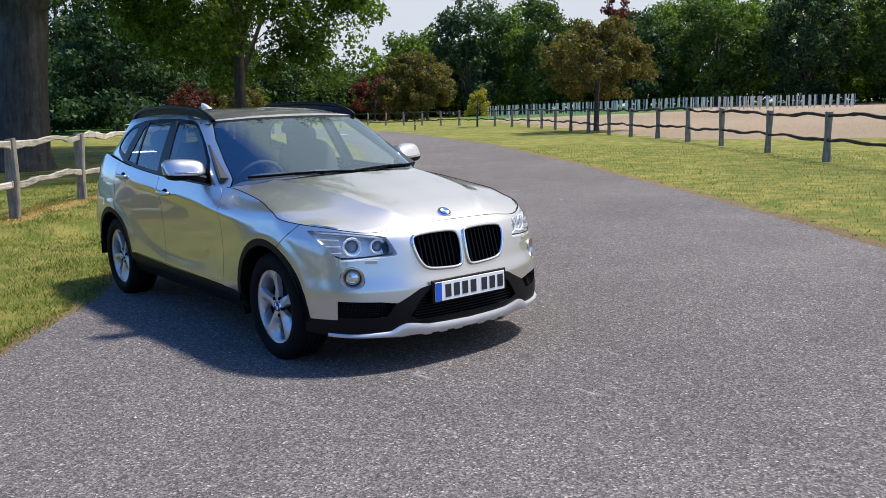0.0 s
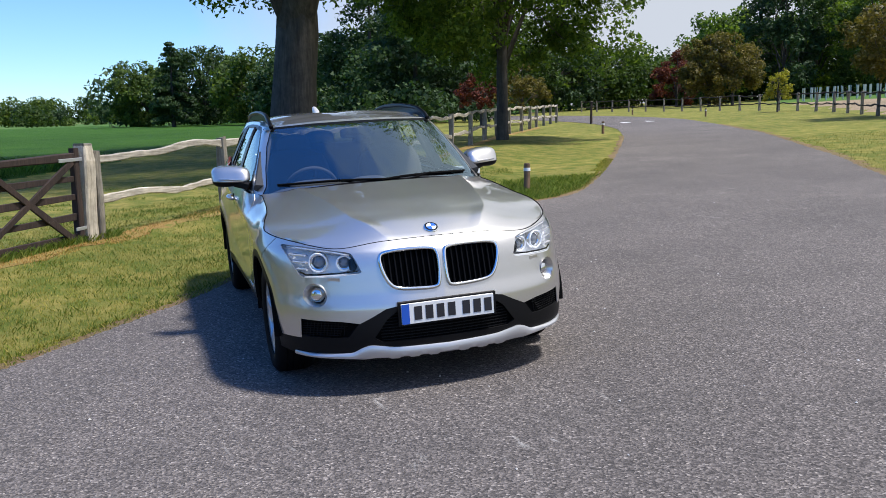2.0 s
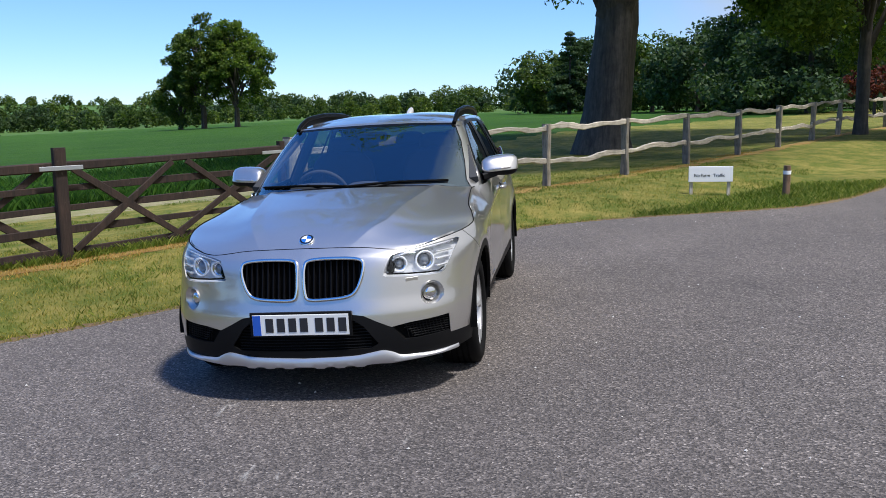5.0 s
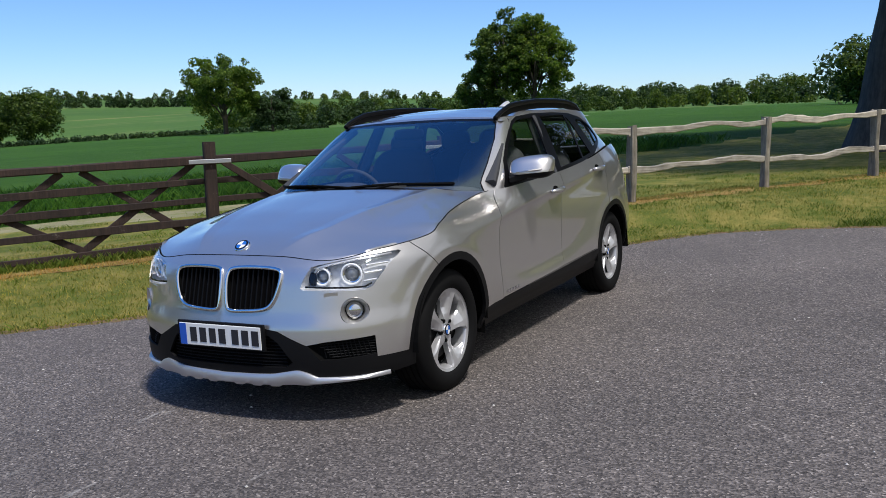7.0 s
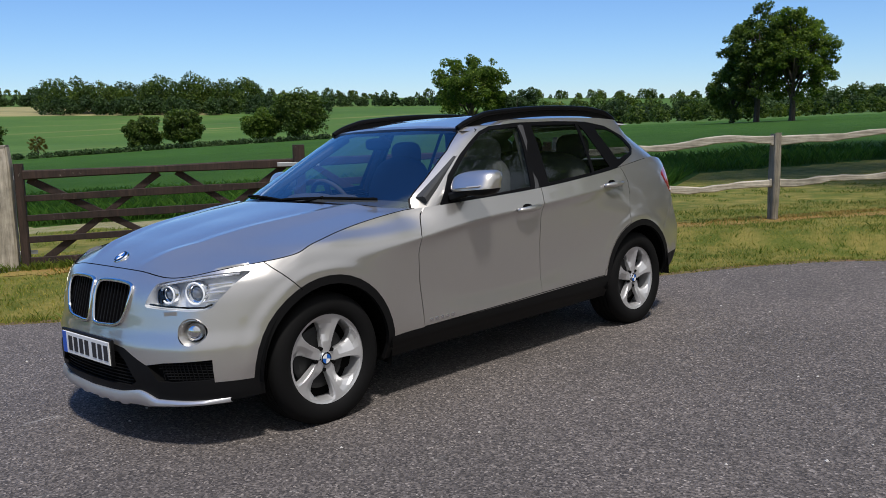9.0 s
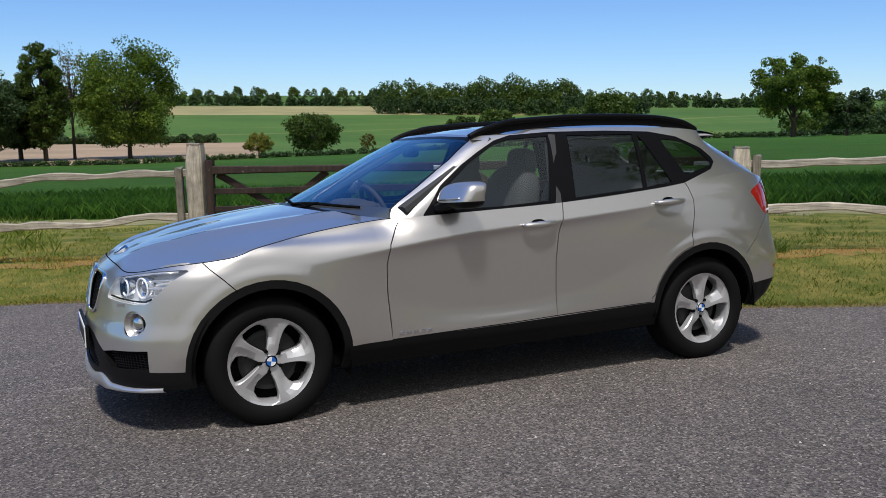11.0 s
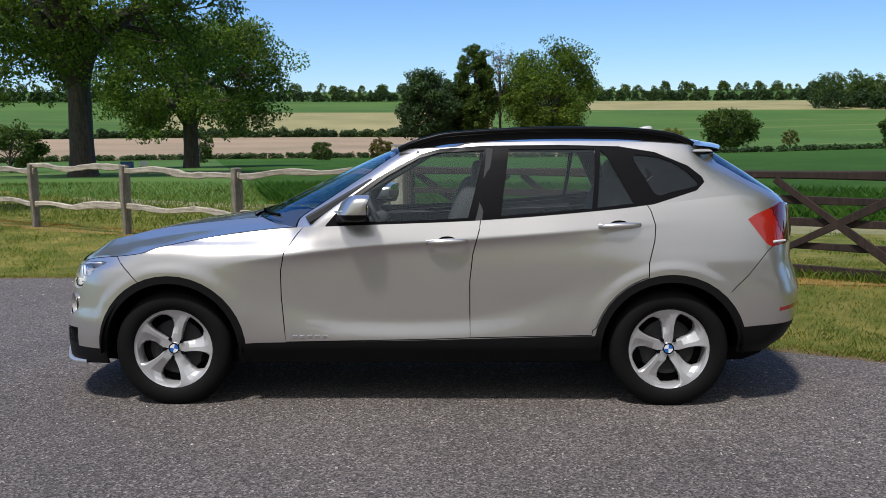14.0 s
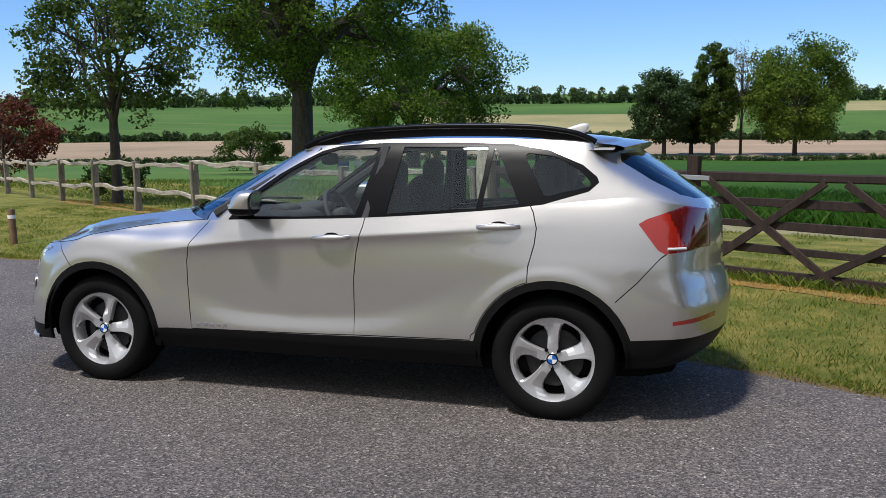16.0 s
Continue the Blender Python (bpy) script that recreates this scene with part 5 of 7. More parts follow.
front_doors = pair("front_door", fdoor, PAINT, thick=0.008, ref=LOW)
rear_doors = pair("rear_door", rdoor, PAINT, thick=0.008, ref=LOW)
skin("lower_grille_trim", both(black_f), PLASTIC, "black plastic lower bumper trim", thick=0.012, ref=LOW)
for o in arch_trim:
    pair("wheel_arch_trim", o, PLASTIC, thick=0.02, ref=LOW)
pair("sill_trim", sill, PLASTIC, "black plastic sill cladding", thick=0.01, ref=LOW)
skin("rear_bumper_trim", both(rear_black), PLASTIC, thick=0.01, ref=LOW)
pair("front_corner_trim", front_black, PLASTIC, thick=0.01, ref=LOW)


def pushed(bm, dx, dy=0.0):
    for v in bm.verts:
        v.co.x += dx
        v.co.y += dy
    return bm


# dark body inside the panels
inner = grid_bm(lower_grid(0.03, 16))
is_in = lambda c: c.y > 0.4 and -1.95 < c.x < 1.98
for cx, cz in ARCHES:
    cut(inner, circle(cx, cz, 0.40, 24), SIDE, is_in)
    take_in(inner, circle(cx, cz, 0.40, 24), SIDE, is_in).free()
HOLE = offset_poly(HEADLAMP, -0.012)
cut(inner, HOLE, FRONT, lambda c: c.x > 1.4)
take_in(inner, HOLE, FRONT, lambda c: c.x > 1.4).free()
skin("inner_body", both(inner), LINER, thick=0)


# ---- patch between four edges ----
def resample(line, n):
    line = np.array(line, float)
    d = np.r_[0, np.cumsum(np.linalg.norm(np.diff(line, axis=0), axis=1))]
    s = np.linspace(0, d[-1], n)
    return np.stack([np.interp(s, d, line[:, k]) for k in range(3)], 1)


def patch(front, side, rear, na, nb, shape, warp=None):
    """A left-right symmetric surface: front and rear from the middle outwards, side from front to rear."""
    F, R, S = resample(front, na + 1), resample(rear, na + 1), resample(side, nb + 1)
    grid = []
    for j in range(nb + 1):
        b = j / nb
        row = []
        for i in range(na + 1):
            a = warp(i / na, b) if warp else i / na
            mid = F[0] + (R[0] - F[0]) * b
            at_a = [np.array([np.interp(a * na, range(na + 1), L[:, c]) for c in range(3)]) for L in (F, R)]
            p = (1 - b) * at_a[0] + b * at_a[1] + (1 - a) * mid + a * S[j] - ((1 - a) * ((1 - b) * F[0] + b * R[0]) + a * ((1 - b) * F[-1] + b * R[-1]))
            p = p + np.array([0, 0, shape(a, b, p)])
            row.append(tuple(p))
        grid.append(row)
    return grid_bm(grid)


lower_top = lower_grid()[-1]
NOSE_EDGE, WING_EDGE = lower_top[: 3 * PER + 1], lower_top[3 * PER: 6 * PER + 2]
w_end = WING_EDGE[-1]
COWL = catmull([(1.055, 0, 1.04), (1.03, 0.3, 1.035), (0.93, 0.55, 1.02), w_end], 8)
mid_rise = pchip((0, 0.1, 0.25, 0.45, 0.7, 1.0), (0, 0.02, 0.034, 0.034, 0.02, 0.0))


def ridge_at(b):
    return 0.30 + 0.34 * b**0.8


def bonnet_warp(u, b):
    """Draws the mesh lines together along the crease."""
    r = ridge_at(b)
    return float(np.interp(u, (0, 0.43, 0.4545, 0.48, 1), (0, r - 0.009, r, r + 0.009, 1)))


def bonnet_shape(a, b, p):
    ridge = ridge_at(b)
    d, k = a - ridge, min(1, b * 6)
    r = 0.021 * k * (max(0.0, 1 - d / 0.2) ** 2 if d > 0 else max(0.4, 1 + d / 0.07 * 0.5))
    return mid_rise(b) * (1 - a**2.2) + r * (1 - 0.3 * b) + 0.012 * math.sin(math.pi * a) * (1 - b) * min(1, b * 8)


bonnet = patch(NOSE_EDGE, WING_EDGE, COWL, 44, 40, bonnet_shape, bonnet_warp)
for v in bonnet.verts:      # a narrow shut line all round
    if v.is_boundary and v.co.y > 0.005:
        v.co.x -= 0.007 if v.co.x > 1.75 else 0.0
        v.co.y -= 0.006 if v.co.y > 0.5 else 0.0
BONNET = BVHTree.FromBMesh(bonnet)
skin("bonnet", both(bonnet), PAINT, thick=0.012, angle=40)
edge_line = [Vector(p) for p in lower_top[: 6 * PER + 2]]
GAP_LINE = [Vector((p.x, -p.y, p.z)) for p in edge_line[:0:-1]] + edge_line

# ---- cabin above the waist ----
screen_x = pchip((0.96, 1.05, 1.15, 1.25, 1.35, 1.40, 1.44, 1.5), (1.14, 0.995, 0.795, 0.585, 0.365, 0.25, 0.15, 0.0))
hatch_x = pchip((0.98, 1.05, 1.11, 1.25, 1.40, 1.46, 1.5), (-2.2, -2.19, -2.165, -1.985, -1.76, -1.68, -1.62))
cabin_w = pchip((0.96, 1.05, 1.1, 1.2, 1.3, 1.4, 1.46, 1.5), (0.825, 0.806, 0.788, 0.746, 0.7, 0.648, 0.604, 0.56))
corner = pchip((0.96, 1.05, 1.44, 1.5), (0.46, 0.41, 0.13, 0.1))
CAB_LOW = (1.0, 0.995, 0.98, 0.97, 0.96, 0.985, 1.01, 1.055, 1.10, 1.09, 1.07, 1.06)
CAB_TOP = (1.448, 1.444, 1.434, 1.424, 1.432, 1.456, 1.462, 1.438, 1.405, 1.415, 1.43, 1.435)


def cabin_outline(z):
    w, f, r, c = cabin_w(z), screen_x(z), hatch_x(z), corner(z)
    return catmull([(f, 0), (f - c * 0.1, w * 0.4), (f - c * 0.4, w * 0.72), (f - c, w * 0.945), (f - c - 0.22, w * 0.995), (-0.35, w + 0.006), (-1.05, w), (-1.5, w * 0.975),
                    (r + 0.20, w * 0.86), (r + 0.06, w * 0.62), (r + 0.015, w * 0.3), (r, 0)], PER)


cl, ct = catmull([(v,) for v in CAB_LOW], PER)[:, 0], catmull([(v,) for v in CAB_TOP], PER)[:, 0]
cab_grid = []
cab_table = {}
for k in range(31):
    row = []
    for i in range(len(cl)):
        z = cl[i] + (ct[i] - cl[i]) * k / 30
        key = round(z, 3)
        if key not in cab_table:
            cab_table[key] = cabin_outline(key)
        row.append((*cab_table[key][i], z))
    cab_grid.append(row)
cabin = grid_bm(cab_grid)
CAB = Shape(cabin)
cab_side = lambda c: c.y > 0.45 and -1.78 < c.x < 0.75
DLO = [(0.515, 1.005), (0.385, 1.155), (0.235, 1.262), (0.105, 1.337), (-0.01, 1.395), (-0.12, 1.424), (-0.38, 1.44), (-0.8, 1.442), (-1.12, 1.432), (-1.32, 1.398), (-1.5, 1.322), (-1.575, 1.262), (-1.588, 1.232), (-1.54, 1.186), (-1.27, 1.105), (-0.9, 1.06), (-0.35, 1.02), (0.284, 0.985), (0.5, 0.93)]
GLASS_F = [(0.43, 1.022), (0.345, 1.152), (0.18, 1.272), (0.0, 1.372), (-0.11, 1.402), (-0.365, 1.414), (-0.32, 1.22), (-0.275, 1.045), (0.05, 1.028)]
GLASS_R = [(-0.505, 1.418), (-0.985, 1.418), (-0.975, 1.25), (-0.955, 1.092), (-0.455, 1.055), (-0.475, 1.2)]
GLASS_D = [(-1.018, 1.412), (-1.055, 1.37), (-1.185, 1.118), (-0.985, 1.096), (-1.003, 1.25)]
GLASS_Q = rounded([(-1.195, 1.372), (-1.26, 1.378), (-1.36, 1.362), (-1.45, 1.318), (-1.52, 1.262), (-1.548, 1.22), (-1.50, 1.20), (-1.40, 1.18), (-1.315, 1.163), (-1.26, 1.25)], 3)
for poly in (DLO, GLASS_F, GLASS_R, GLASS_D, GLASS_Q):
    cut(cabin, poly, SIDE, cab_side)
SCREEN_P = [(-0.05, 1.035), (0.30, 1.03), (0.58, 1.01), (0.735, 0.985), (0.757, 0.99), (0.727, 1.04), (0.70, 1.15), (0.655, 1.29), (0.60, 1.395), (0.565, 1.418), (0.3, 1.43), (-0.05, 1.434)]
HATCH_P = [(-0.05, 1.14), (0.5, 1.15), (0.58, 1.17), (0.585, 1.25), (0.555, 1.34), (0.48, 1.385), (-0.05, 1.40)]
is_screen, is_hatch = (lambda c: c.x > 0.0 and c.y < 0.78), (lambda c: c.x < -1.65)
cut(cabin, SCREEN_P, FRONT, is_screen)
FRIT = [tuple(np.array(q) + (np.array(p) - np.array(q)) * (0.35 if q[0] > 0.59 else 1.0)) for p, q in zip(offset_poly(SCREEN_P, 0.015), SCREEN_P)]
FRIT[0], FRIT[-1] = (-0.05, 1.055), (-0.05, 1.415)
cut(cabin, FRIT, FRONT, is_screen)
cut(cabin, HATCH_P, FRONT, is_hatch)
gl = [take_in(cabin, p, SIDE, cab_side) for p in (GLASS_F, GLASS_R, GLASS_D, GLASS_Q)]
dlo = take_in(cabin, DLO, SIDE, cab_side)
screen = take_in(cabin, FRIT, FRONT, is_screen)
frit = take_in(cabin, SCREEN_P, FRONT, is_screen)
hatch = take_in(cabin, HATCH_P, FRONT, is_hatch)


def glazed(obs):
    for ob in obs if isinstance(obs, tuple) else (obs,):
        ob.visible_shadow = False
    return obs


for g, nm in zip(gl, ("front_side_window", "rear_side_window", "rear_fixed_window", "quarter_window")):
    for v in g.verts:
        v.co.y -= 0.006
    glazed(pair(nm, g, GLASS, "tinted side glass", thick=0, ref=CAB))
pair("window_surround", dlo, GLOSS_BLACK, "black window surround", thick=0.006, ref=CAB)
glazed(skin("windscreen", both(screen), SCREEN, "clear raked windscreen", thick=0, ref=CAB))
skin("windscreen_border", both(frit), GLOSS_BLACK, thick=0.003, ref=CAB)
glazed(skin("tailgate_window", both(hatch), make_glass("privacy_glass", (0.25, 0.27, 0.28)), thick=0, ref=CAB))
lining = cabin.copy()
bmesh.ops.delete(lining, geom=[f for f in lining.faces if f.calc_center_median().z < 1.03], context="FACES")
for v in lining.verts:
    v.co = v.co - CAB.normal(v.co) * 0.02
skin("pillar_lining", both(lining), LEATHER, "dark inner lining of the pillars", thick=0, ref=CAB)
skin("cabin_frame", both(cabin), PAINT, "painted roof pillars", thick=0.01, ref=CAB)
top_row = cab_grid[-1]
roof_mid = pchip((0, 0.12, 0.35, 0.6, 0.85, 1.0), (0, 0.03, 0.056, 0.062, 0.05, 0.03))
roof = patch(top_row[: 3 * PER + 1], top_row[3 * PER: 8 * PER + 1], top_row[8 * PER:][::-1], 26, 44, lambda a, b, p: roof_mid(b) * (1 - a**2.4))
skin("roof", both(roof), PAINT, thick=0.01, angle=50)


# ---- fittings of the car ----
def ring_tube(points, r, seg=8, closed=True, squash=None):
    """A rod bent along points."""
    pts = [Vector(p) for p in points]
    n = len(pts)
    bm = bmesh.new()
    rings = []
    prev = None
    for i, p in enumerate(pts):
        d = (pts[(i + 1) % n] - pts[i - 1]) if closed else (pts[min(i + 1, n - 1)] - pts[max(i - 1, 0)])
        d.normalize()
        u = (prev - d * prev.dot(d)) if prev else d.orthogonal()
        u.normalize()
        prev = u
        v = d.cross(u)
        rr = r[i] if isinstance(r, (list, tuple)) else r
        rings.append([bm.verts.new(p + (u * math.cos(2 * math.pi * k / seg) + v * math.sin(2 * math.pi * k / seg)) * rr) for k in range(seg)])
    for i in range(n if closed else n - 1):
        a, b = rings[i], rings[(i + 1) % n]
        for k in range(seg):
            j = (k + 1) % seg
            bm.faces.new((a[k], a[j], b[j], b[k]))
    if not closed:
        bm.faces.new(list(reversed(rings[0])))
        bm.faces.new(rings[-1])
    bmesh.ops.recalc_face_normals(bm, faces=bm.faces)
    return bm


def lathe(profile, seg=48, axis="y", closed=False):
    """Turns a profile of (radius, along) round the y axis."""
    bm = bmesh.new()
    rings = []
    for k in range(seg):
        a = 2 * math.pi * k / seg
        rings.append([bm.verts.new((r * math.cos(a), y, r * math.sin(a))) for r, y in profile])
    m = len(profile)
    for k in range(seg):
        a, b = rings[k], rings[(k + 1) % seg]
        for i in range(m if closed else m - 1):
            j = (i + 1) % m
            bm.faces.new((a[i], a[j], b[j], b[i]))
    bmesh.ops.remove_doubles(bm, verts=bm.verts, dist=1e-5)
    bmesh.ops.recalc_face_normals(bm, faces=bm.faces)
    return bm


def slab(outline, depth, to3, bev=0.0):
    """A plate with a given outline; to3 sets (u, v, w) into space."""
    bm = bmesh.new()
    lo = [bm.verts.new(to3(u, v, 0)) for u, v in outline]
    hi = [bm.verts.new(to3(u, v, depth)) for u, v in outline]
    n = len(outline)
    bm.faces.new(hi)
    bm.faces.new(list(reversed(lo)))
    for i in range(n):
        j = (i + 1) % n
        bm.faces.new((lo[i], lo[j], hi[j], hi[i]))
    bmesh.ops.recalc_face_normals(bm, faces=bm.faces)
    if bev:
        top = [e for e in bm.edges if all(v in set(hi) for v in e.verts)]
        bmesh.ops.bevel(bm, geom=top, offset=bev, segments=2, affect="EDGES")
    return bm


def softbox(size, at_, k=0.35, seg=10, power=2.8):
    """A pillow-like rounded block."""
    bm = bmesh.new()
    bmesh.ops.create_cube(bm, size=2.0)
    bmesh.ops.subdivide_edges(bm, edges=bm.edges, cuts=seg, use_grid_fill=True)
    for v in bm.verts:
        c = v.co
        r = (abs(c.x) ** power + abs(c.y) ** power + abs(c.z) ** power) ** (1 / power)
        v.co = Vector((c.x / r * size[0] / 2 + at_[0], c.y / r * size[1] / 2 + at_[1], c.z / r * size[2] / 2 + at_[2]))
    return bm


# -- wheels --
def build_wheel():
    w = new("wheel")
    w.parent = CAR
    tagged(w, "black tyre on a five-spoke silver alloy wheel")
    half = 0.112
    prof = [(0.222, -half * 0.86), (0.232, -half * 0.96), (0.262, -half * 1.04), (0.296, -half * 1.0), (0.317, -half * 0.86), (0.325, -half * 0.72)]
    tread = []
    for y in (-0.045, -0.012, 0.022, 0.055):
        tread += [(0.328, y - 0.008), (0.328, y - 0.0055), (0.3205, y - 0.004), (0.3205, y + 0.002), (0.328, y + 0.0035)]
    prof = prof + tread + [(r, -y) for r, y in reversed(prof)]
    tyre = part("tyre", lathe(prof, 72), RUBBER, w, "black rubber tyre", smooth=True)
    tyre.data.set_sharp_from_angle(angle=radians(35))
    prof = [(0.19, -0.09), (0.224, -0.1), (0.224, -0.092), (0.205, -0.05), (0.2, 0.05), (0.204, 0.082), (0.207, 0.0885), (0.222, 0.0915), (0.228, 0.0975), (0.2335, 0.0985), (0.2355, 0.096), (0.235, 0.088)]
    rim = part("rim", lathe(prof, 64), RIM, w, "silver alloy rim", smooth=True)
    rim.data.set_sharp_from_angle(angle=radians(40))
    bm = lathe([(0.0, 0.03), (0.13, 0.03), (0.155, 0.02), (0.155, 0.0), (0.0, 0.0)], 40)
    part("brake_disc", bm, STEEL, w, smooth=False)
    bm = lathe([(0.205, 0.0), (0.16, -0.02), (0.0, -0.03)], 32)
    part("backing", bm, LINER, w)
    for k in range(5):
        a0 = math.pi / 2 + k * 2 * math.pi / 5
        bm = bmesh.new()
        rows = []
        for r, lo_a, hi_a, y in ((0.028, -36, 36, 0.07), (0.062, -27, 26, 0.073), (0.085, -20, 19, 0.077), (0.12, -15.5, 14.5, 0.083), (0.15, -15, 13.5, 0.087), (0.175, -18, 14, 0.09), (0.195, -26, 15.5, 0.092), (0.209, -36, 18, 0.0925), (0.222, -44, 27, 0.093)):
            row = []
            wide = min(1.0, max(0.0, (r - 0.07) / 0.05))
            for t, dip in ((0.0, 0.012), (0.04, 0.003), (0.07, 0.0), (0.22, 0.0015), (0.38, 0.003), (0.62, 0.013), (0.86, 0.023), (0.93, 0.027), (1.0, 0.036)):
                a = a0 + radians(lo_a + (hi_a - lo_a) * (1 - t))
                row.append(bm.verts.new((r * math.cos(a), y - dip * wide * (1.0 if r < 0.18 else 0.75 if r < 0.2 else 0.35 if r < 0.215 else 0.1), r * math.sin(a))))
            rows.append(row)
        for r0, r1 in zip(rows, rows[1:]):
            for q in range(8):
                bm.faces.new((r0[q], r0[q + 1], r1[q + 1], r1[q]))
        ret = bmesh.ops.extrude_face_region(bm, geom=list(bm.faces))
        for g in ret["geom"]:
            if isinstance(g, bmesh.types.BMVert):
                g.co.y -= 0.03
        bmesh.ops.recalc_face_normals(bm, faces=bm.faces)
        sp = part("spoke", bm, RIM, w, smooth=True)
        sp.data.set_sharp_from_angle(angle=radians(12))
        a = a0 + math.pi / 5
        b2 = bmesh.new()
        bmesh.ops.create_cone(b2, cap_ends=True, segments=12, radius1=0.011, radius2=0.009, depth=0.02, matrix=Matrix.Translation((0.056 * math.cos(a), 0.07, 0.056 * math.sin(a))) @ Matrix.Rotation(-math.pi / 2, 4, "X"))
        part("wheel_bolt", b2, LINER, w)
    cap = part("hub_cap", lathe([(0.0, 0.083), (0.026, 0.083), (0.032, 0.079), (0.034, 0.06)], 32), CHROME, w, "round badge with blue and white quarters", smooth=True)
    roundel(cap, lambda u, v, h: Vector((u, 0.0832 + h, v)), 0.024)
    return w


BADGE_BLUE, BADGE_WHITE = material("badge_blue", (0.02, 0.12, 0.45), 0.25), material("badge_white", (0.75, 0.76, 0.78), 0.25)


def roundel(parent, place, r):
    bm = bmesh.new()
    pts = circle(0, 0, r * 1.28, 32)
    bm.faces.new([bm.verts.new(place(u, v, 0.0008)) for u, v in pts])
    part("badge_ring", bm, GLOSS_BLACK, parent)
    for q in range(4):
        bm = bmesh.new()
        pts = [(0, 0)] + [(r * math.cos(a), r * math.sin(a)) for a in np.linspace(q * math.pi / 2, (q + 1) * math.pi / 2, 9)]
        bm.faces.new([bm.verts.new(place(u, v, 0.0016)) for u, v in pts])
        part("badge_quarter", bm, (BADGE_WHITE, BADGE_BLUE)[q % 2], parent)


wheel = build_wheel()
HUB_Y = 0.748
wheel.matrix_basis = pose(1.38, HUB_Y, 0.317, 0, -12, 0)
copy_thing(wheel, pose(-1.38, HUB_Y, 0.317, 0, 0, 0))
copy_thing(wheel, pose(1.38, -HUB_Y, 0.317, 0, 8, 180))
copy_thing(wheel, pose(-1.38, -HUB_Y, 0.317, 0, 31, 180))

# -- wheel wells and floor --
for cx, cz in ARCHES:
    for s in (1, -1):
        bm = bmesh.new()
        n = 26
        rows = [[bm.verts.new((cx + 0.398 * math.cos(a), s * y, cz + 0.398 * math.sin(a))) for a in np.linspace(-0.05, math.pi + 0.05, n)] for y in (0.42, 0.66, 0.878)]
        for r0, r1 in zip(rows, rows[1:]):
            for i in range(n - 1):
                bm.faces.new((r0[i], r0[i + 1], r1[i + 1], r1[i]))
        bm.faces.new(list(rows[0]))
        part("wheel_well", bm, LINER, CAR)
bm = softbox((4.0, 1.55, 0.12), (0, 0, 0.27), seg=6, power=8)
part("floor_pan", bm, LINER, CAR)
for s in (1, -1):      # mud flaps behind the front wheels
    bm = slab([(0.0, 0.0), (0.09, 0.02), (0.09, 0.16), (-0.01, 0.16)], 0.02, lambda u, v, w: Vector((0.965 + u * 0.3, s * (0.845 - u), 0.2 + v)))
    part("mud_flap", bm, PLASTIC, CAR)

# -- lamps --
def backing(faces, dx, scale, centre, mat, name, parent, label=""):
    """The dark housing behind a lens: its outline drawn in and back."""
    bm = faces.copy()
    for v in bm.verts:
        v.co.x -= dx
    rimmed = [e for e in faces.edges if e.is_boundary]
    m = {}
    for e in rimmed:
        q = []
        for v in e.verts:
            for off in (0, dx):
                key = (round(v.co.x, 5), round(v.co.y, 5), round(v.co.z, 5), off)
                if key not in m:
                    m[key] = bm.verts.new((v.co.x - off, v.co.y, v.co.z))
                q.append(m[key])
        try:
            bm.faces.new((q[0], q[2], q[3], q[1]))
        except ValueError:
            pass
    bmesh.ops.recalc_face_normals(bm, faces=bm.faces)
    return bm


REFLECTOR_CHROME = material("lamp_reflector", (0.82, 0.83, 0.85), 0.2, 0.7)
HALO = material("halo_ring", (0.9, 0.92, 0.95), 0.3, 0.0)
AMBER = material("amber_reflector", (0.5, 0.16, 0.02), 0.25)


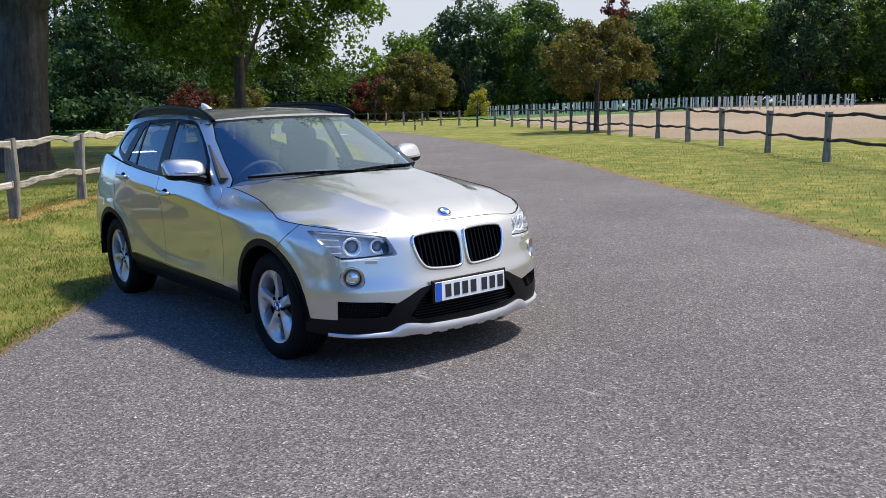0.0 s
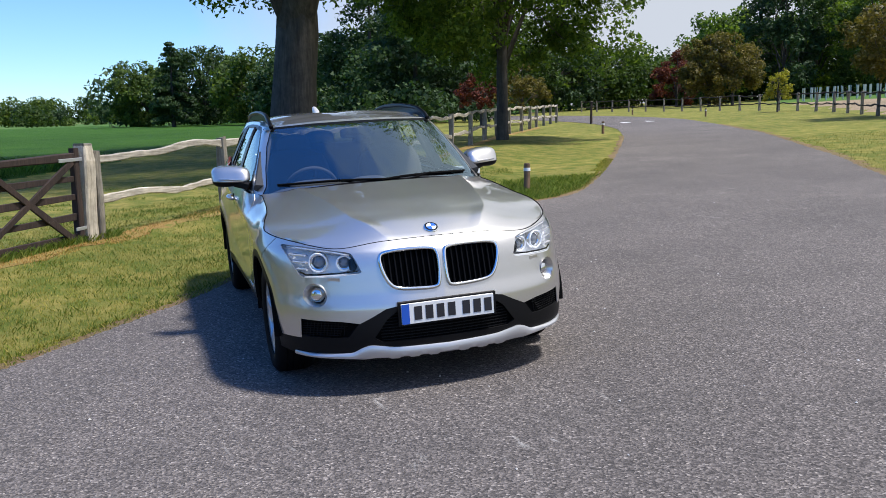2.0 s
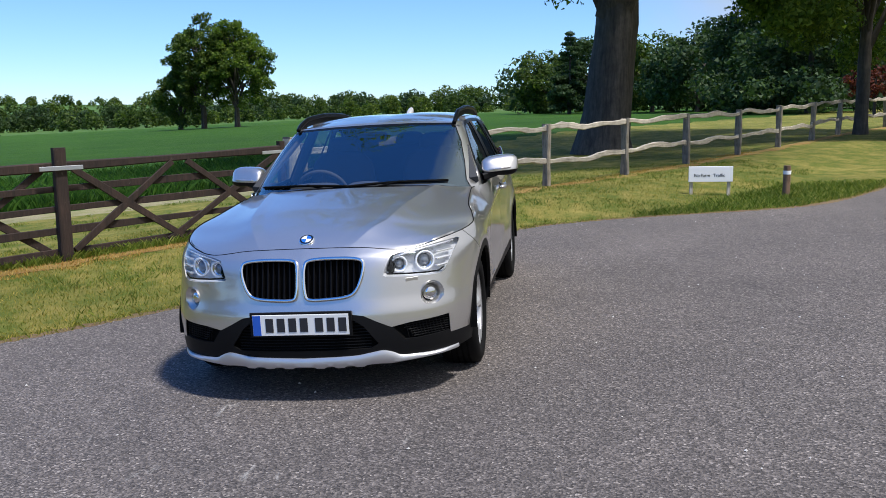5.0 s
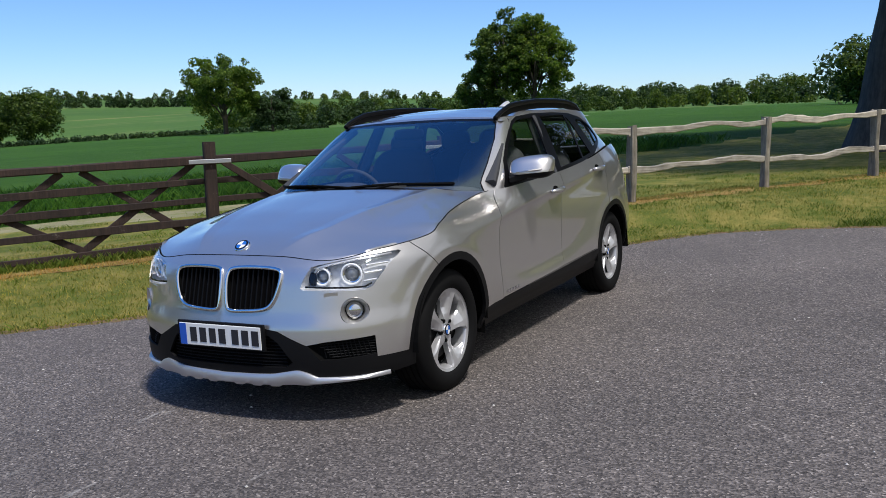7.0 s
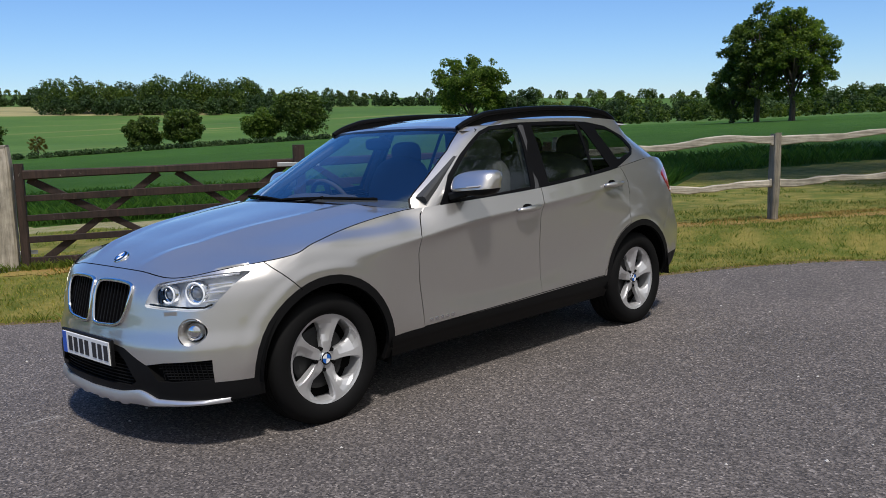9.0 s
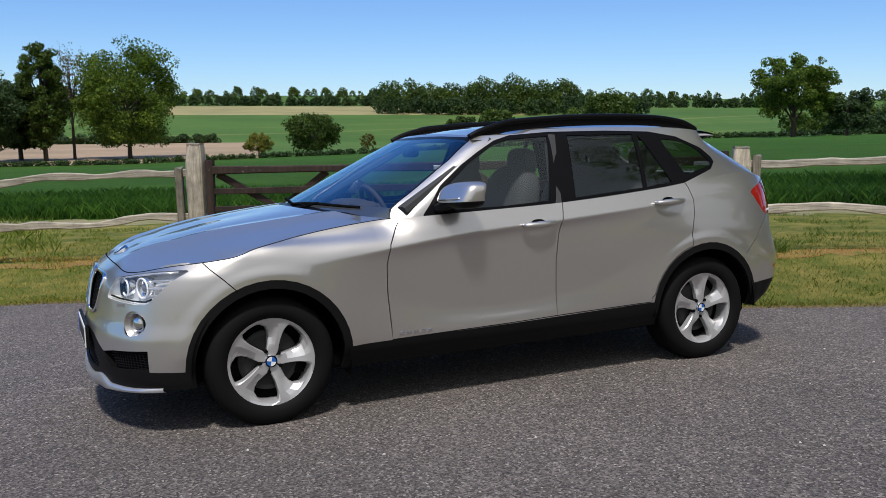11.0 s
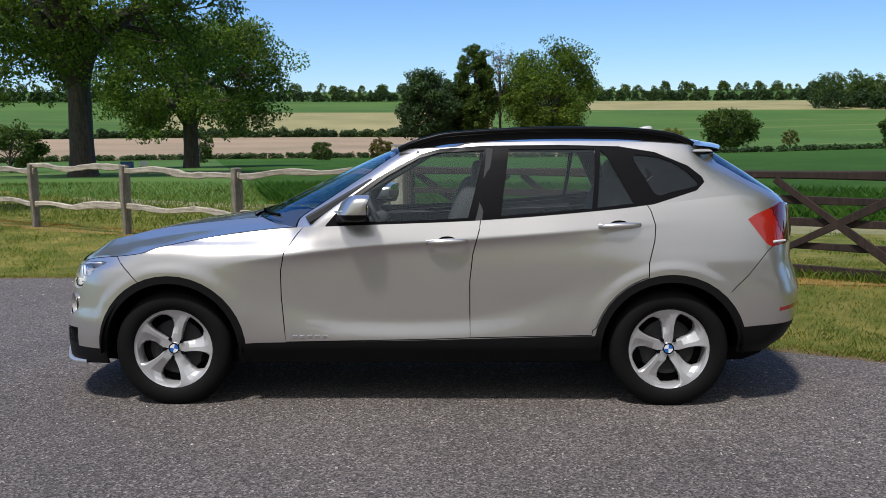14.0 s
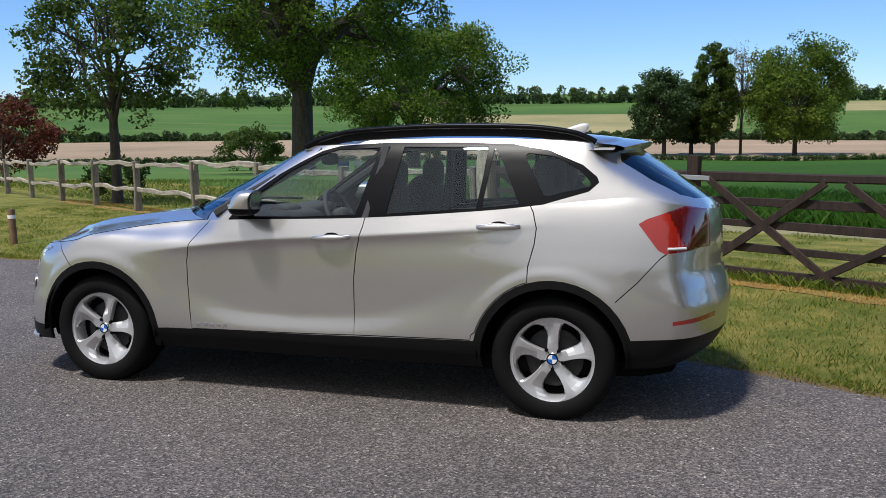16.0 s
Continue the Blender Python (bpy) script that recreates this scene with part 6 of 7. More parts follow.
def headlamp(s):
    lens_bm = lamp_f.copy() if s > 0 else flipped(lamp_f)
    back = backing(lens_bm, 0.085, 1, None, None, "", None)
    lens = skin("headlamp", lens_bm, LENS, "clear headlamp lens over twin round lights", thick=0, ref=LOW)
    lens.visible_shadow = False
    part("housing", back, LAMP_DARK, lens, "silvered lamp housing")
    for y, z, x, r in ((0.505, 0.706, LOW.front(0.505, 0.706).x - 0.052, 0.04), (0.632, 0.712, LOW.front(0.632, 0.712).x - 0.055, 0.049)):
        tilt = radians(s * (16 if y < 0.6 else 24))
        m = Matrix.Translation((x, s * y, z)) @ Matrix.Rotation(tilt, 4, "Z") @ Matrix.Rotation(-math.pi / 2, 4, "Z")
        bm = ring_tube([(r * math.cos(a), 0.008, r * math.sin(a)) for a in np.linspace(0, 2 * math.pi, 36, endpoint=False)], 0.0048, 8)
        bm.transform(m)
        part("halo_ring", bm, HALO, lens, "pale ring light", smooth=True)
        bm = lathe([(0.0, 0.006), (r * 0.3, 0.003), (r * 0.52, -0.006), (r * 0.66, -0.02)], 32)
        bm.transform(m)
        part("projector", bm, PROJECTOR, lens, smooth=True)
        bm = lathe([(r * 0.62, -0.026), (r * 0.68, -0.012), (r * 0.78, -0.004), (r * 1.04, -0.002), (r * 1.06, -0.035)], 36)
        bm.transform(m)
        part("bezel", bm, CHROME, lens, smooth=True)
    for k in range(3):
        bm = bmesh.new()
        zz = 0.678 + 0.036 * k
        p, q = LOW.front(s * 0.69, zz), LOW.front(s * (0.738 + 0.013 * k), zz + 0.006)
        beam(bm, p - Vector((0.035, 0, 0)), q - Vector((0.03, 0, 0)), 0.03, 0.009, None, 0, 1, bev=0.003)
        part("reflector_blade", bm, REFLECTOR_CHROME, lens)
    line = [LOW.front(s * y, z) - Vector((0.014, 0, 0)) for y, z in ((0.48, 0.748), (0.54, 0.762), (0.60, 0.772), (0.66, 0.782), (0.72, 0.79), (0.77, 0.794))]
    part("brow", ring_tube(line, 0.0055, 8, closed=False), REFLECTOR_CHROME, lens, smooth=True)
    line = [LOW.front(s * y, z) - Vector((0.012, 0, 0)) for y, z in ((0.45, 0.666), (0.54, 0.659), (0.64, 0.654), (0.705, 0.654), (0.73, 0.668))]
    part("lower_mask", ring_tube(line, 0.0045, 8, closed=False), LINER, lens, smooth=True)
    bm = softbox((0.02, 0.045, 0.07), (LOW.front(0.465, 0.70).x - 0.05, s * 0.462, 0.695), seg=4, power=3)
    part("inner_mask", bm, LINER, lens, smooth=True)


LAMP_DARK = material("lamp_housing", (0.68, 0.69, 0.71), 0.3, 0.3)
PROJECTOR = material("projector_glass", (0.16, 0.18, 0.21), 0.05, 0.0, **{"Coat Weight": 1.0})
headlamp(1), headlamp(-1)


def foglamp(s):
    c = LOW.front(s * 0.674, 0.543)
    m = Matrix.Translation(c + Vector((-0.005, 0, 0))) @ Matrix.Rotation(s * radians(35), 4, "Z") @ Matrix.Rotation(-math.pi / 2, 4, "Z")
    bm = lathe([(0.068, 0.004), (0.055, -0.012), (0.046, -0.03), (0.046, -0.05), (0.0, -0.05)], 32)
    bm.transform(m)
    w = part("fog_lamp", bm, PAINT, CAR, "round fog lamp in a painted recess", smooth=True)
    bm = lathe([(0.0, -0.008), (0.025, -0.011), (0.038, -0.02), (0.042, -0.045)], 28)
    bm.transform(m)
    part("lens", bm, CHROME, w, smooth=True)
    bm = lathe([(0.0, 0.0), (0.02, -0.003), (0.04, -0.016), (0.044, -0.03)], 28)
    bm.transform(m)
    l = part("cover", bm, LENS, w, smooth=True)
    l.visible_shadow = False
    bm = bmesh.new()
    a = LOW.front(s * 0.545, 0.622)
    b = LOW.front(s * 0.605, 0.625)
    beam(bm, a - Vector((0.0012, 0, 0)), b - Vector((0.0012, 0, 0)), 0.004, 0.03, None, 0, 1, bev=0.001)
    part("washer_cover", bm, PAINT, CAR)


foglamp(1), foglamp(-1)

# -- grilles --
for s in (1, -1):
    line = [LOW.front(s * y, z) + Vector((0.003, 0, 0)) for y, z in offset_poly(KIDNEY, 0.002)]
    g = part("kidney_grille", ring_tube(line, 0.0105, 8), CHROME, CAR, "dark slatted grille in a chrome frame", smooth=True)
    bk = kidney_f.copy() if s > 0 else flipped(kidney_f)
    part("grille_back", backing(bk, 0.06, 1, None, None, "", None), LINER, g)
    for k in range(10):
        y = 0.036 + 0.0305 * k
        zs = [z for z in np.linspace(0.545, 0.77, 90) if inside(KIDNEY, y, z)]
        if not zs:
            continue
        a, b = LOW.front(s * y, zs[0]) - Vector((0.022, 0, 0)), LOW.front(s * y, zs[-1]) - Vector((0.022, 0, 0))
        bm = bmesh.new()
        beam(bm, a, b, 0.009, 0.03, None, 0, 1, up=(1, 0, 0), bev=0.003)
        part("slat", bm, GLOSS_BLACK, g)
for s in (1, -1):
    vb = vent_f.copy() if s > 0 else flipped(vent_f)
    v0 = part("side_vent", backing(vb, 0.035, 1, None, None, "", None), LINER, CAR, "black meshed side intake")
    for k in range(7):
        bm = bmesh.new()
        z = 0.331 + 0.0125 * k
        ya, yb = 0.53 if k > 3 else 0.575 - 0.008 * k, 0.745
        beam(bm, LOW.front(s * ya, z) - Vector((0.012, 0, 0)), LOW.front(s * yb, z) - Vector((0.02, 0, 0)), 0.006, 0.004, None, 0, 1, bev=0.001)
        part("mesh_bar", bm, PLASTIC, v0)
    for k in range(12):
        y = 0.55 + 0.0165 * k
        bm = bmesh.new()
        beam(bm, LOW.front(s * y, 0.326) - Vector((0.018, 0, 0)), LOW.front(s * (y - 0.012), 0.404) - Vector((0.018, 0, 0)), 0.004, 0.004, None, 0, 1, up=(1, 0, 0), bev=0.001)
        part("mesh_bar", bm, PLASTIC, v0)
mb = part("lower_intake", backing(both(mouth_f), 0.05, 1, None, None, "", None), LINER, CAR, "black lower air intake")
for k in range(9):
    z = 0.292 + 0.0165 * k
    line = [LOW.front(y, z) - Vector((0.02, 0, 0)) for y in np.linspace(-0.36, 0.36, 13)]
    part("mesh_bar", ring_tube(line, 0.0028, 5, closed=False), PLASTIC, mb)

# -- silver skid lip under the bumper --
lip_lo = pchip((0, 0.30, 0.40, 0.455, 0.5, 0.62, 0.785), (0.193, 0.197, 0.201, 0.198, 0.201, 0.208, 0.218))
lip_hi = pchip((0, 0.28, 0.36, 0.42, 0.465, 0.52, 0.65, 0.785), (0.243, 0.252, 0.264, 0.272, 0.26, 0.236, 0.234, 0.24))
grid = []
ys = np.linspace(0, 0.785, 60)
for k, v in enumerate((0, 0.0, 0.15, 0.5, 0.85, 1.0, 1.0)):
    row = []
    for y in ys:
        z = lip_lo(y) + (lip_hi(y) - lip_lo(y)) * v
        base = LOW.front(y, max(z, 0.232))
        out = (-0.03, 0.008, 0.016, 0.018, 0.014, 0.008, -0.03)[k] * (1 if y < 0.72 else 1 - 0.6 * (y - 0.72) / 0.065)
        notch = 0.007 if k in (0, 1) and y < 0.36 and (int(y / 0.055) % 2) else 0.0
        row.append((base.x + out, y + out * 0.6 * (y / 0.78) ** 3, z - notch))
    grid.append(row)
skin("skid_lip", both(grid_bm(grid)), SATIN, "satin silver skid lip along the bumper", thick=0, angle=35)

# -- black tube added as the shade in the bonnet's shut line --
part("bonnet_gap_shade", ring_tube([p + Vector((-0.003 if p.x > 1.75 else 0, -0.003 if p.y > 0.5 else (0.003 if p.y < -0.5 else 0), 0.001)) for p in GAP_LINE], 0.003, 6, closed=False), LINER, CAR)

# -- number plate with plain bars --
PLATE_X = LOW.front(0, 0.43).x
PLATE_WHITE, PLATE_BLUE = material("plate_white", (0.78, 0.78, 0.76), 0.35), material("plate_blue", (0.02, 0.1, 0.5), 0.4)
bm = bmesh.new()
beam(bm, (PLATE_X + 0.012, -0.26, 0.43), (PLATE_X + 0.012, 0.26, 0.43), 0.01, 0.111, None, 0, 1, bev=0.002)
plate = part("number_plate", bm, PLATE_WHITE, CAR, "white number plate with a blue end band")
bm = bmesh.new()
beam(bm, (PLATE_X + 0.0175, -0.2585, 0.43), (PLATE_X + 0.0175, -0.216, 0.43), 0.003, 0.108, None, 0, 1, bev=0.001)
part("plate_band", bm, PLATE_BLUE, plate)
for k in range(7):
    y = -0.168 + 0.0625 * k + (0.02 if k > 3 else 0)
    bm = bmesh.new()
    beam(bm, (PLATE_X + 0.0175, y - 0.021, 0.43), (PLATE_X + 0.0175, y + 0.021, 0.43), 0.003, 0.074, None, 0, 1, bev=0.001)
    part("plate_bar", bm, INK, plate)
bm = bmesh.new()
beam(bm, (PLATE_X + 0.004, -0.275, 0.433), (PLATE_X + 0.004, 0.275, 0.433), 0.016, 0.13, None, 0, 1, bev=0.004)
part("plate_holder", bm, PLASTIC, CAR)
# bonnet badge
bq, bn, _, _ = BONNET.ray_cast(Vector((1.985, 0.004, 2)), Vector((0, 0, -1)))
bt = Matrix.Translation((bq.x, 0, bq.z + 0.006)) @ Matrix.Rotation(max(math.atan2(abs(bn.x), abs(bn.z)), radians(33)), 4, "Y")
bm = lathe([(0.0, 0.005), (0.036, 0.005), (0.042, 0.001), (0.042, -0.01)], 32)
bm.transform(bt @ Matrix.Rotation(math.pi / 2, 4, "X"))
bb = part("bonnet_badge", bm, CHROME, CAR, "round blue and white badge", smooth=True)
roundel(bb, lambda u, v, h: bt @ Vector((u, v, 0.0055 + h)), 0.028)

# -- tail lamps and reflectors --
for s in (1, -1):
    tb = tail_f.copy() if s > 0 else flipped(tail_f)
    t = skin("tail_lamp", tb, RED_LENS, "red wrap-round tail lamp", thick=0.01, ref=LOW)
    tb = bmesh.new()
    tb.from_mesh(t.data)
    fs = [f for f in tb.faces if f.calc_center_median().x < -1.985 - 0.5 * (1.0 - f.calc_center_median().z)]
    dk = take(tb, fs)
    tb.free()
    for v in dk.verts:
        v.co += LOW.normal(v.co) * 0.0025
    part("lower_lens", dk, DARK_RED, t, smooth=True)
    pts = [LOW.side(x, 0.908, s) for x in (-1.945, -1.975, -2.005, -2.03)]
    part("clear_strip", ring_tube([p + Vector((0, s * 0.002, 0)) for p in pts], 0.007, 8, closed=False), material("clear_white", (0.7, 0.7, 0.7), 0.2), t, "clear reversing lens")
    rb = refl_f.copy() if s > 0 else flipped(refl_f)
    skin("rear_reflector", rb, RED_LENS, "slim red bumper reflector", thick=0.005, ref=LOW)

# -- mirrors --
def mirror(s):
    bm = softbox((0.17, 0.255, 0.155), (0, 0, 0), seg=14, power=3.3)
    for v in bm.verts:
        t = (v.co.y + 0.1275) / 0.255
        v.co.z *= 0.78 + 0.3 * t * (1 - 0.35 * t)
        v.co.x *= 0.85 + 0.2 * (1 - t)
        if v.co.x < -0.052:
            v.co.x = -0.052
        v.co.x -= 0.05 * t + (0.5 * max(v.co.z, -0.03) if v.co.x > -0.045 else 0.0)
    bm.transform(Matrix.Translation((0.36, 0.922, 1.108)))
    lo = bm.copy()
    bmesh.ops.bisect_plane(bm, geom=[*bm.verts, *bm.edges, *bm.faces], plane_co=(0, 0.912, 1.07), plane_no=(0, -0.06, 1), clear_inner=True)
    bmesh.ops.bisect_plane(lo, geom=[*lo.verts, *lo.edges, *lo.faces], plane_co=(0, 0.912, 1.07), plane_no=(0, -0.06, 1), clear_outer=True)
    for b in (bm, lo):
        if s < 0:
            for v in b.verts:
                v.co.y = -v.co.y
        bmesh.ops.recalc_face_normals(b, faces=b.faces)
    cap = part("door_mirror", bm, PAINT, CAR, "painted door mirror with a black foot", smooth=True)
    cap.data.set_sharp_from_angle(angle=radians(40))
    part("lower_shell", lo, PLASTIC, cap, smooth=True)
    bm = bmesh.new()
    beam(bm, (0.41, s * 0.80, 1.035), (0.37, s * 0.89, 1.062), 0.1, 0.05, None, 0, 1, bev=0.015)
    part("foot", bm, PLASTIC, cap)
    bm = slab(rounded([(-0.09, -0.035), (0.09, -0.04), (0.1, 0.03), (0.02, 0.05), (-0.085, 0.04)]), 0.004, lambda u, v, w: Vector((0.304 - 0.05 * (u + 0.1175) / 0.235 - w, s * (0.912 + u), 1.115 + v)))
    part("mirror_glass", bm, CHROME, cap)
    bm = ring_tube([(0.445, s * 0.86, 1.085), (0.44, s * 0.94, 1.09), (0.40, s * 1.0, 1.094), (0.33, s * 1.022, 1.097)], 0.006, 6, closed=False)
    part("repeater", bm, PAINT, cap)


mirror(1), mirror(-1)

# -- door handles --
for s, doors in ((1, (front_doors[0], rear_doors[0])), (-1, (front_doors[1], rear_doors[1]))):
    for (x0, x1, z0, z1), door in zip(((-0.052, -0.268, 0.918, 0.926), (-0.985, -1.205, 1.0, 1.008)), doors):
        pts = []
        for t in np.linspace(0, 1, 11):
            q = LOW.side(x0 + (x1 - x0) * t, z0 + (z1 - z0) * t, s)
            pts.append(q + Vector((0, s * (0.008 + 0.026 * math.sin(math.pi * t) ** 0.45), 0)))
        h = part("door_handle", ring_tube(pts, [0.012 + 0.007 * math.sin(math.pi * t) for t in np.linspace(0, 1, 11)], 10, closed=False), PAINT, door, "painted grab handle", smooth=True)
        mx, mz = (x0 + x1) / 2, (z0 + z1) / 2
        # flat black patch on the door skin, painted shade for the finger hollow
        bm = bmesh.new()
        rows = []
        for r in (0.0, 0.5, 1.0):
            rows.append([bm.verts.new(LOW.side(mx + 0.046 * r * math.cos(a), mz + 0.009 + 0.018 * r * math.sin(a), s) + Vector((0, s * (0.0015 - 0.0), 0))) for a in np.linspace(0, 2 * math.pi, 20, endpoint=False)])
        for r0, r1 in zip(rows, rows[1:]):
            for i in range(20):
                j = (i + 1) % 20
                try:
                    bm.faces.new((r0[i], r0[j], r1[j], r1[i]))
                except ValueError:
                    pass
        part("recess_shade", bm, LINER, h)
    # model lettering too small to read, as bars
    for k in range(5):
        bm = bmesh.new()
        a = LOW.side(0.70 - 0.042 * k, 0.392, s) + Vector((0, s * 0.002, 0))
        b = LOW.side(0.675 - 0.042 * k, 0.393, s) + Vector((0, s * 0.002, 0))
        beam(bm, a, b, 0.003, 0.014, None, 0, 1, bev=0.001)
        part("badge_bar", bm, CHROME, doors[0])

# -- roof rails, spoiler, aerial --
for s in (1, -1):
    line = catmull([(0.12, 0.588, 1.418), (0.05, 0.59, 1.45), (-0.06, 0.588, 1.482), (-0.2, 0.585, 1.506), (-0.65, 0.58, 1.529), (-1.15, 0.578, 1.524), (-1.4, 0.575, 1.497), (-1.50, 0.57, 1.466), (-1.55, 0.568, 1.44)], 6)
    rail = part("roof_rail", ring_tube([(x, s * y, z) for x, y, z in line], 0.0165, 8, closed=False), GLOSS_BLACK, CAR, "black roof rail", smooth=True)
    grid = [[(x, s * y, z - d) for x, y, z in line[4:-4]] for d in (0.0, 0.055)]
    web = grid_bm(grid)
    part("rail_web", web, GLOSS_BLACK, rail)
grid = []
for k, (x, z) in enumerate(((-1.52, 1.478), (-1.64, 1.474), (-1.76, 1.46), (-1.80, 1.449), (-1.795, 1.435), (-1.74, 1.42), (-1.62, 1.41))):
    grid.append([(x + 0.10 * (y / 0.56) ** 2 * (0.4 + 0.6 * (k > 0)), y, z - 0.035 * (y / 0.56) ** 2.0) for y in np.linspace(0, 0.56, 20)])
skin("roof_spoiler", both(grid_bm(grid)), PAINT, "painted roof spoiler", thick=0, angle=40)
bm = softbox((0.19, 0.05, 0.09), (-1.33, 0, 1.527), seg=8, power=2.4)
for v in bm.verts:
    t = (v.co.x + 1.425) / 0.19
    v.co.z = 1.487 + (v.co.z - 1.482) * (1.0 - 0.75 * max(0, t) ** 1.2)
    v.co.x -= 0.02 * max(0, v.co.z - 1.51) / 0.05
part("aerial_fin", bm, material("fin_silver", (0.6, 0.59, 0.57), 0.35, 0.3), CAR, "silver shark-fin aerial", smooth=True)

# -- cowl and wipers --
grid = []
for d, dz in ((0.0, -0.012), (-0.06, -0.02), (-0.14, -0.03)):
    grid.append([(x + d, y, z + dz) for x, y, z in catmull([(1.06, 0, 1.032), (1.035, 0.3, 1.028), (0.935, 0.55, 1.012), (0.76, 0.77, 0.99)], 8)])
skin("cowl", both(grid_bm(grid)), PLASTIC, "black cowl below the windscreen", thick=0)
for y0, y1, in ((-0.66, 0.02), (-0.02, 0.62)):
    pts = []
    for t in np.linspace(0, 1, 12):
        y = y0 + (y1 - y0) * t
        z = 1.052 + 0.012 * math.sin(math.pi * t)
        q = CAB.tree.ray_cast(Vector((3, abs(y), z)), Vector((-1, 0, 0)))[0]
        pts.append(Vector((q.x + 0.018, y, z)))
    w = part("wiper", ring_tube(pts, 0.008, 6, closed=False), LINER, CAR, "black wiper blade")
    bm = bmesh.new()
    beam(bm, pts[6] + Vector((0.012, 0, 0.006)), Vector((1.02 - 0.25 * abs(y0 * 0.5), y0 * 0.35 + 0.1, 1.025)), 0.018, 0.012, None, 0, 1, bev=0.003)
    part("wiper_arm", bm, LINER, w)

# -- cabin inside --
dash = softbox((0.62, 1.42, 0.24), (0.72, 0, 0.90), seg=8, power=5)
dh = part("dashboard", dash, LEATHER, CAR, "dark grey dashboard", smooth=True)
bm = softbox((0.22, 0.36, 0.1), (0.52, -0.37, 1.0), seg=6, power=3)
part("instrument_hood", bm, LEATHER, dh, smooth=True)
bm = softbox((0.16, 0.26, 0.1), (0.56, 0.0, 1.0), seg=6, power=3)
part("screen_hood", bm, LEATHER, dh, smooth=True)
sw = Matrix.Translation((0.33, -0.37, 0.955)) @ Matrix.Rotation(radians(-64), 4, "Y")
bm = ring_tube([sw @ Vector((0.185 * math.cos(a), 0.185 * math.sin(a), 0)) for a in np.linspace(0, 2 * math.pi, 40, endpoint=False)], 0.016, 8)
st = part("steering_wheel", bm, LEATHER, CAR, "dark leather steering wheel", smooth=True)
for a in (0.2, math.pi - 0.2, math.pi * 1.5):
    bm = bmesh.new()
    beam(bm, sw @ Vector((0.04 * math.cos(a), 0.04 * math.sin(a), -0.01)), sw @ Vector((0.18 * math.cos(a), 0.18 * math.sin(a), 0)), 0.04, 0.015, None, 0, 1, bev=0.004)
    part("wheel_arm", bm, LEATHER, st)
bm = softbox((0.1, 0.16, 0.14), (0, 0, -0.01), seg=6)
bm.transform(sw)
part("airbag_boss", bm, LEATHER, st, smooth=True)


def seat(x, y, wide, name, label):
    bm = softbox((0.55, wide, 0.2), (x + 0.2, y, 0.62), seg=8, power=3.5)
    base = part(name, bm, LEATHER, CAR, label, smooth=True)
    bm = softbox((0.2, wide * 0.98, 0.66), (0, 0, 0.33), seg=10, power=3.4)
    bm.transform(Matrix.Translation((x - 0.06, y, 0.6)) @ Matrix.Rotation(radians(-16), 4, "Y"))
    part("seat_back", bm, LEATHER, base, smooth=True)
    n = 1 if wide < 0.7 else 3
    for k in range(n):
        yy = y + (k - (n - 1) / 2) * 0.42
        bm = softbox((0.11, 0.26, 0.19), (x - 0.27, yy, 1.255), seg=8, power=3)
        part("headrest", bm, LEATHER, base, smooth=True)
        for d in (-0.06, 0.06):
            part("headrest_stem", ring_tube([(x - 0.235, yy + d, 1.12), (x - 0.265, yy + d, 1.22)], 0.007, 6, closed=False), CHROME, base)


seat(-0.08, 0.37, 0.52, "front_seat", "dark upholstered front seat")
seat(-0.08, -0.37, 0.52, "front_seat", "dark upholstered front seat")
seat(-0.98, 0.0, 1.28, "rear_bench", "dark upholstered rear bench")
bm = softbox((0.03, 0.23, 0.075), (0.235, 0.0, 1.345), seg=6, power=4)
part("interior_mirror", bm, LINER, CAR, smooth=True)
bm = softbox((0.55, 1.3, 0.05), (-1.75, 0, 0.98), seg=6, power=6)
part("parcel_shelf", bm, LEATHER, CAR)
grid = [[(x, y * (0.63 - 0.0 * k), 1.40 + 0.055 * (1 - y * y) * min(1.0, (0.15 - x) * 4 + 0.2)) for y in np.linspace(0, 1, 10)] for k, x in enumerate((0.12, -0.1, -0.5, -1.0, -1.5, -1.65))]
skin("headlining", both(grid_bm(grid)), LINING, thick=0)
for s in (1, -1):
    for xa, ya, za, xb, yb, zb in ((0.0, 0.60, 1.39, 0.62, 0.765, 1.03), (-0.40, 0.62, 1.41, -0.33, 0.80, 1.0)):
        bm = bmesh.new()
        beam(bm, (xa, s * ya, za), (xb, s * yb, zb), 0.05, 0.07, None, 0, 1, up=(0, 1, 0), bev=0.015)
        part("pillar_trim", bm, LEATHER, CAR)

# ---- grass, straw & crop ----
def blades(name, spots, high, wide, mat, label, seed):
    """Grass blades at places on the land, as one stuff object."""
    rng = np.random.default_rng(seed)
    n = len(spots)
    spots = np.asarray(spots)
    base = np.c_[spots, lands(spots[:, 0], spots[:, 1]) - 0.005]
    a = rng.uniform(0, 2 * math.pi, n)
    side = np.stack([np.cos(a), np.sin(a), 0 * a], 1)
    h = high * rng.uniform(0.45, 1.25, n)
    lean = rng.normal(0, 0.45, (n, 2)) * h[:, None]
    tip = base + np.c_[lean, h]
    w = wide * rng.uniform(0.6, 1.3, n)[:, None]
    mid = base + (tip - base) * 0.55 + np.c_[-lean * 0.15, h * 0.06]
    quad = np.stack([base - side * w, base + side * w, mid + side * w * 0.8, tip], 1).reshape(-1, 3)
    me = leaf_mesh(name, quad, np.arange(4 * n).reshape(-1, 4), mat)
    return tagged(new(name, me), label, "grass", kind="stuff")


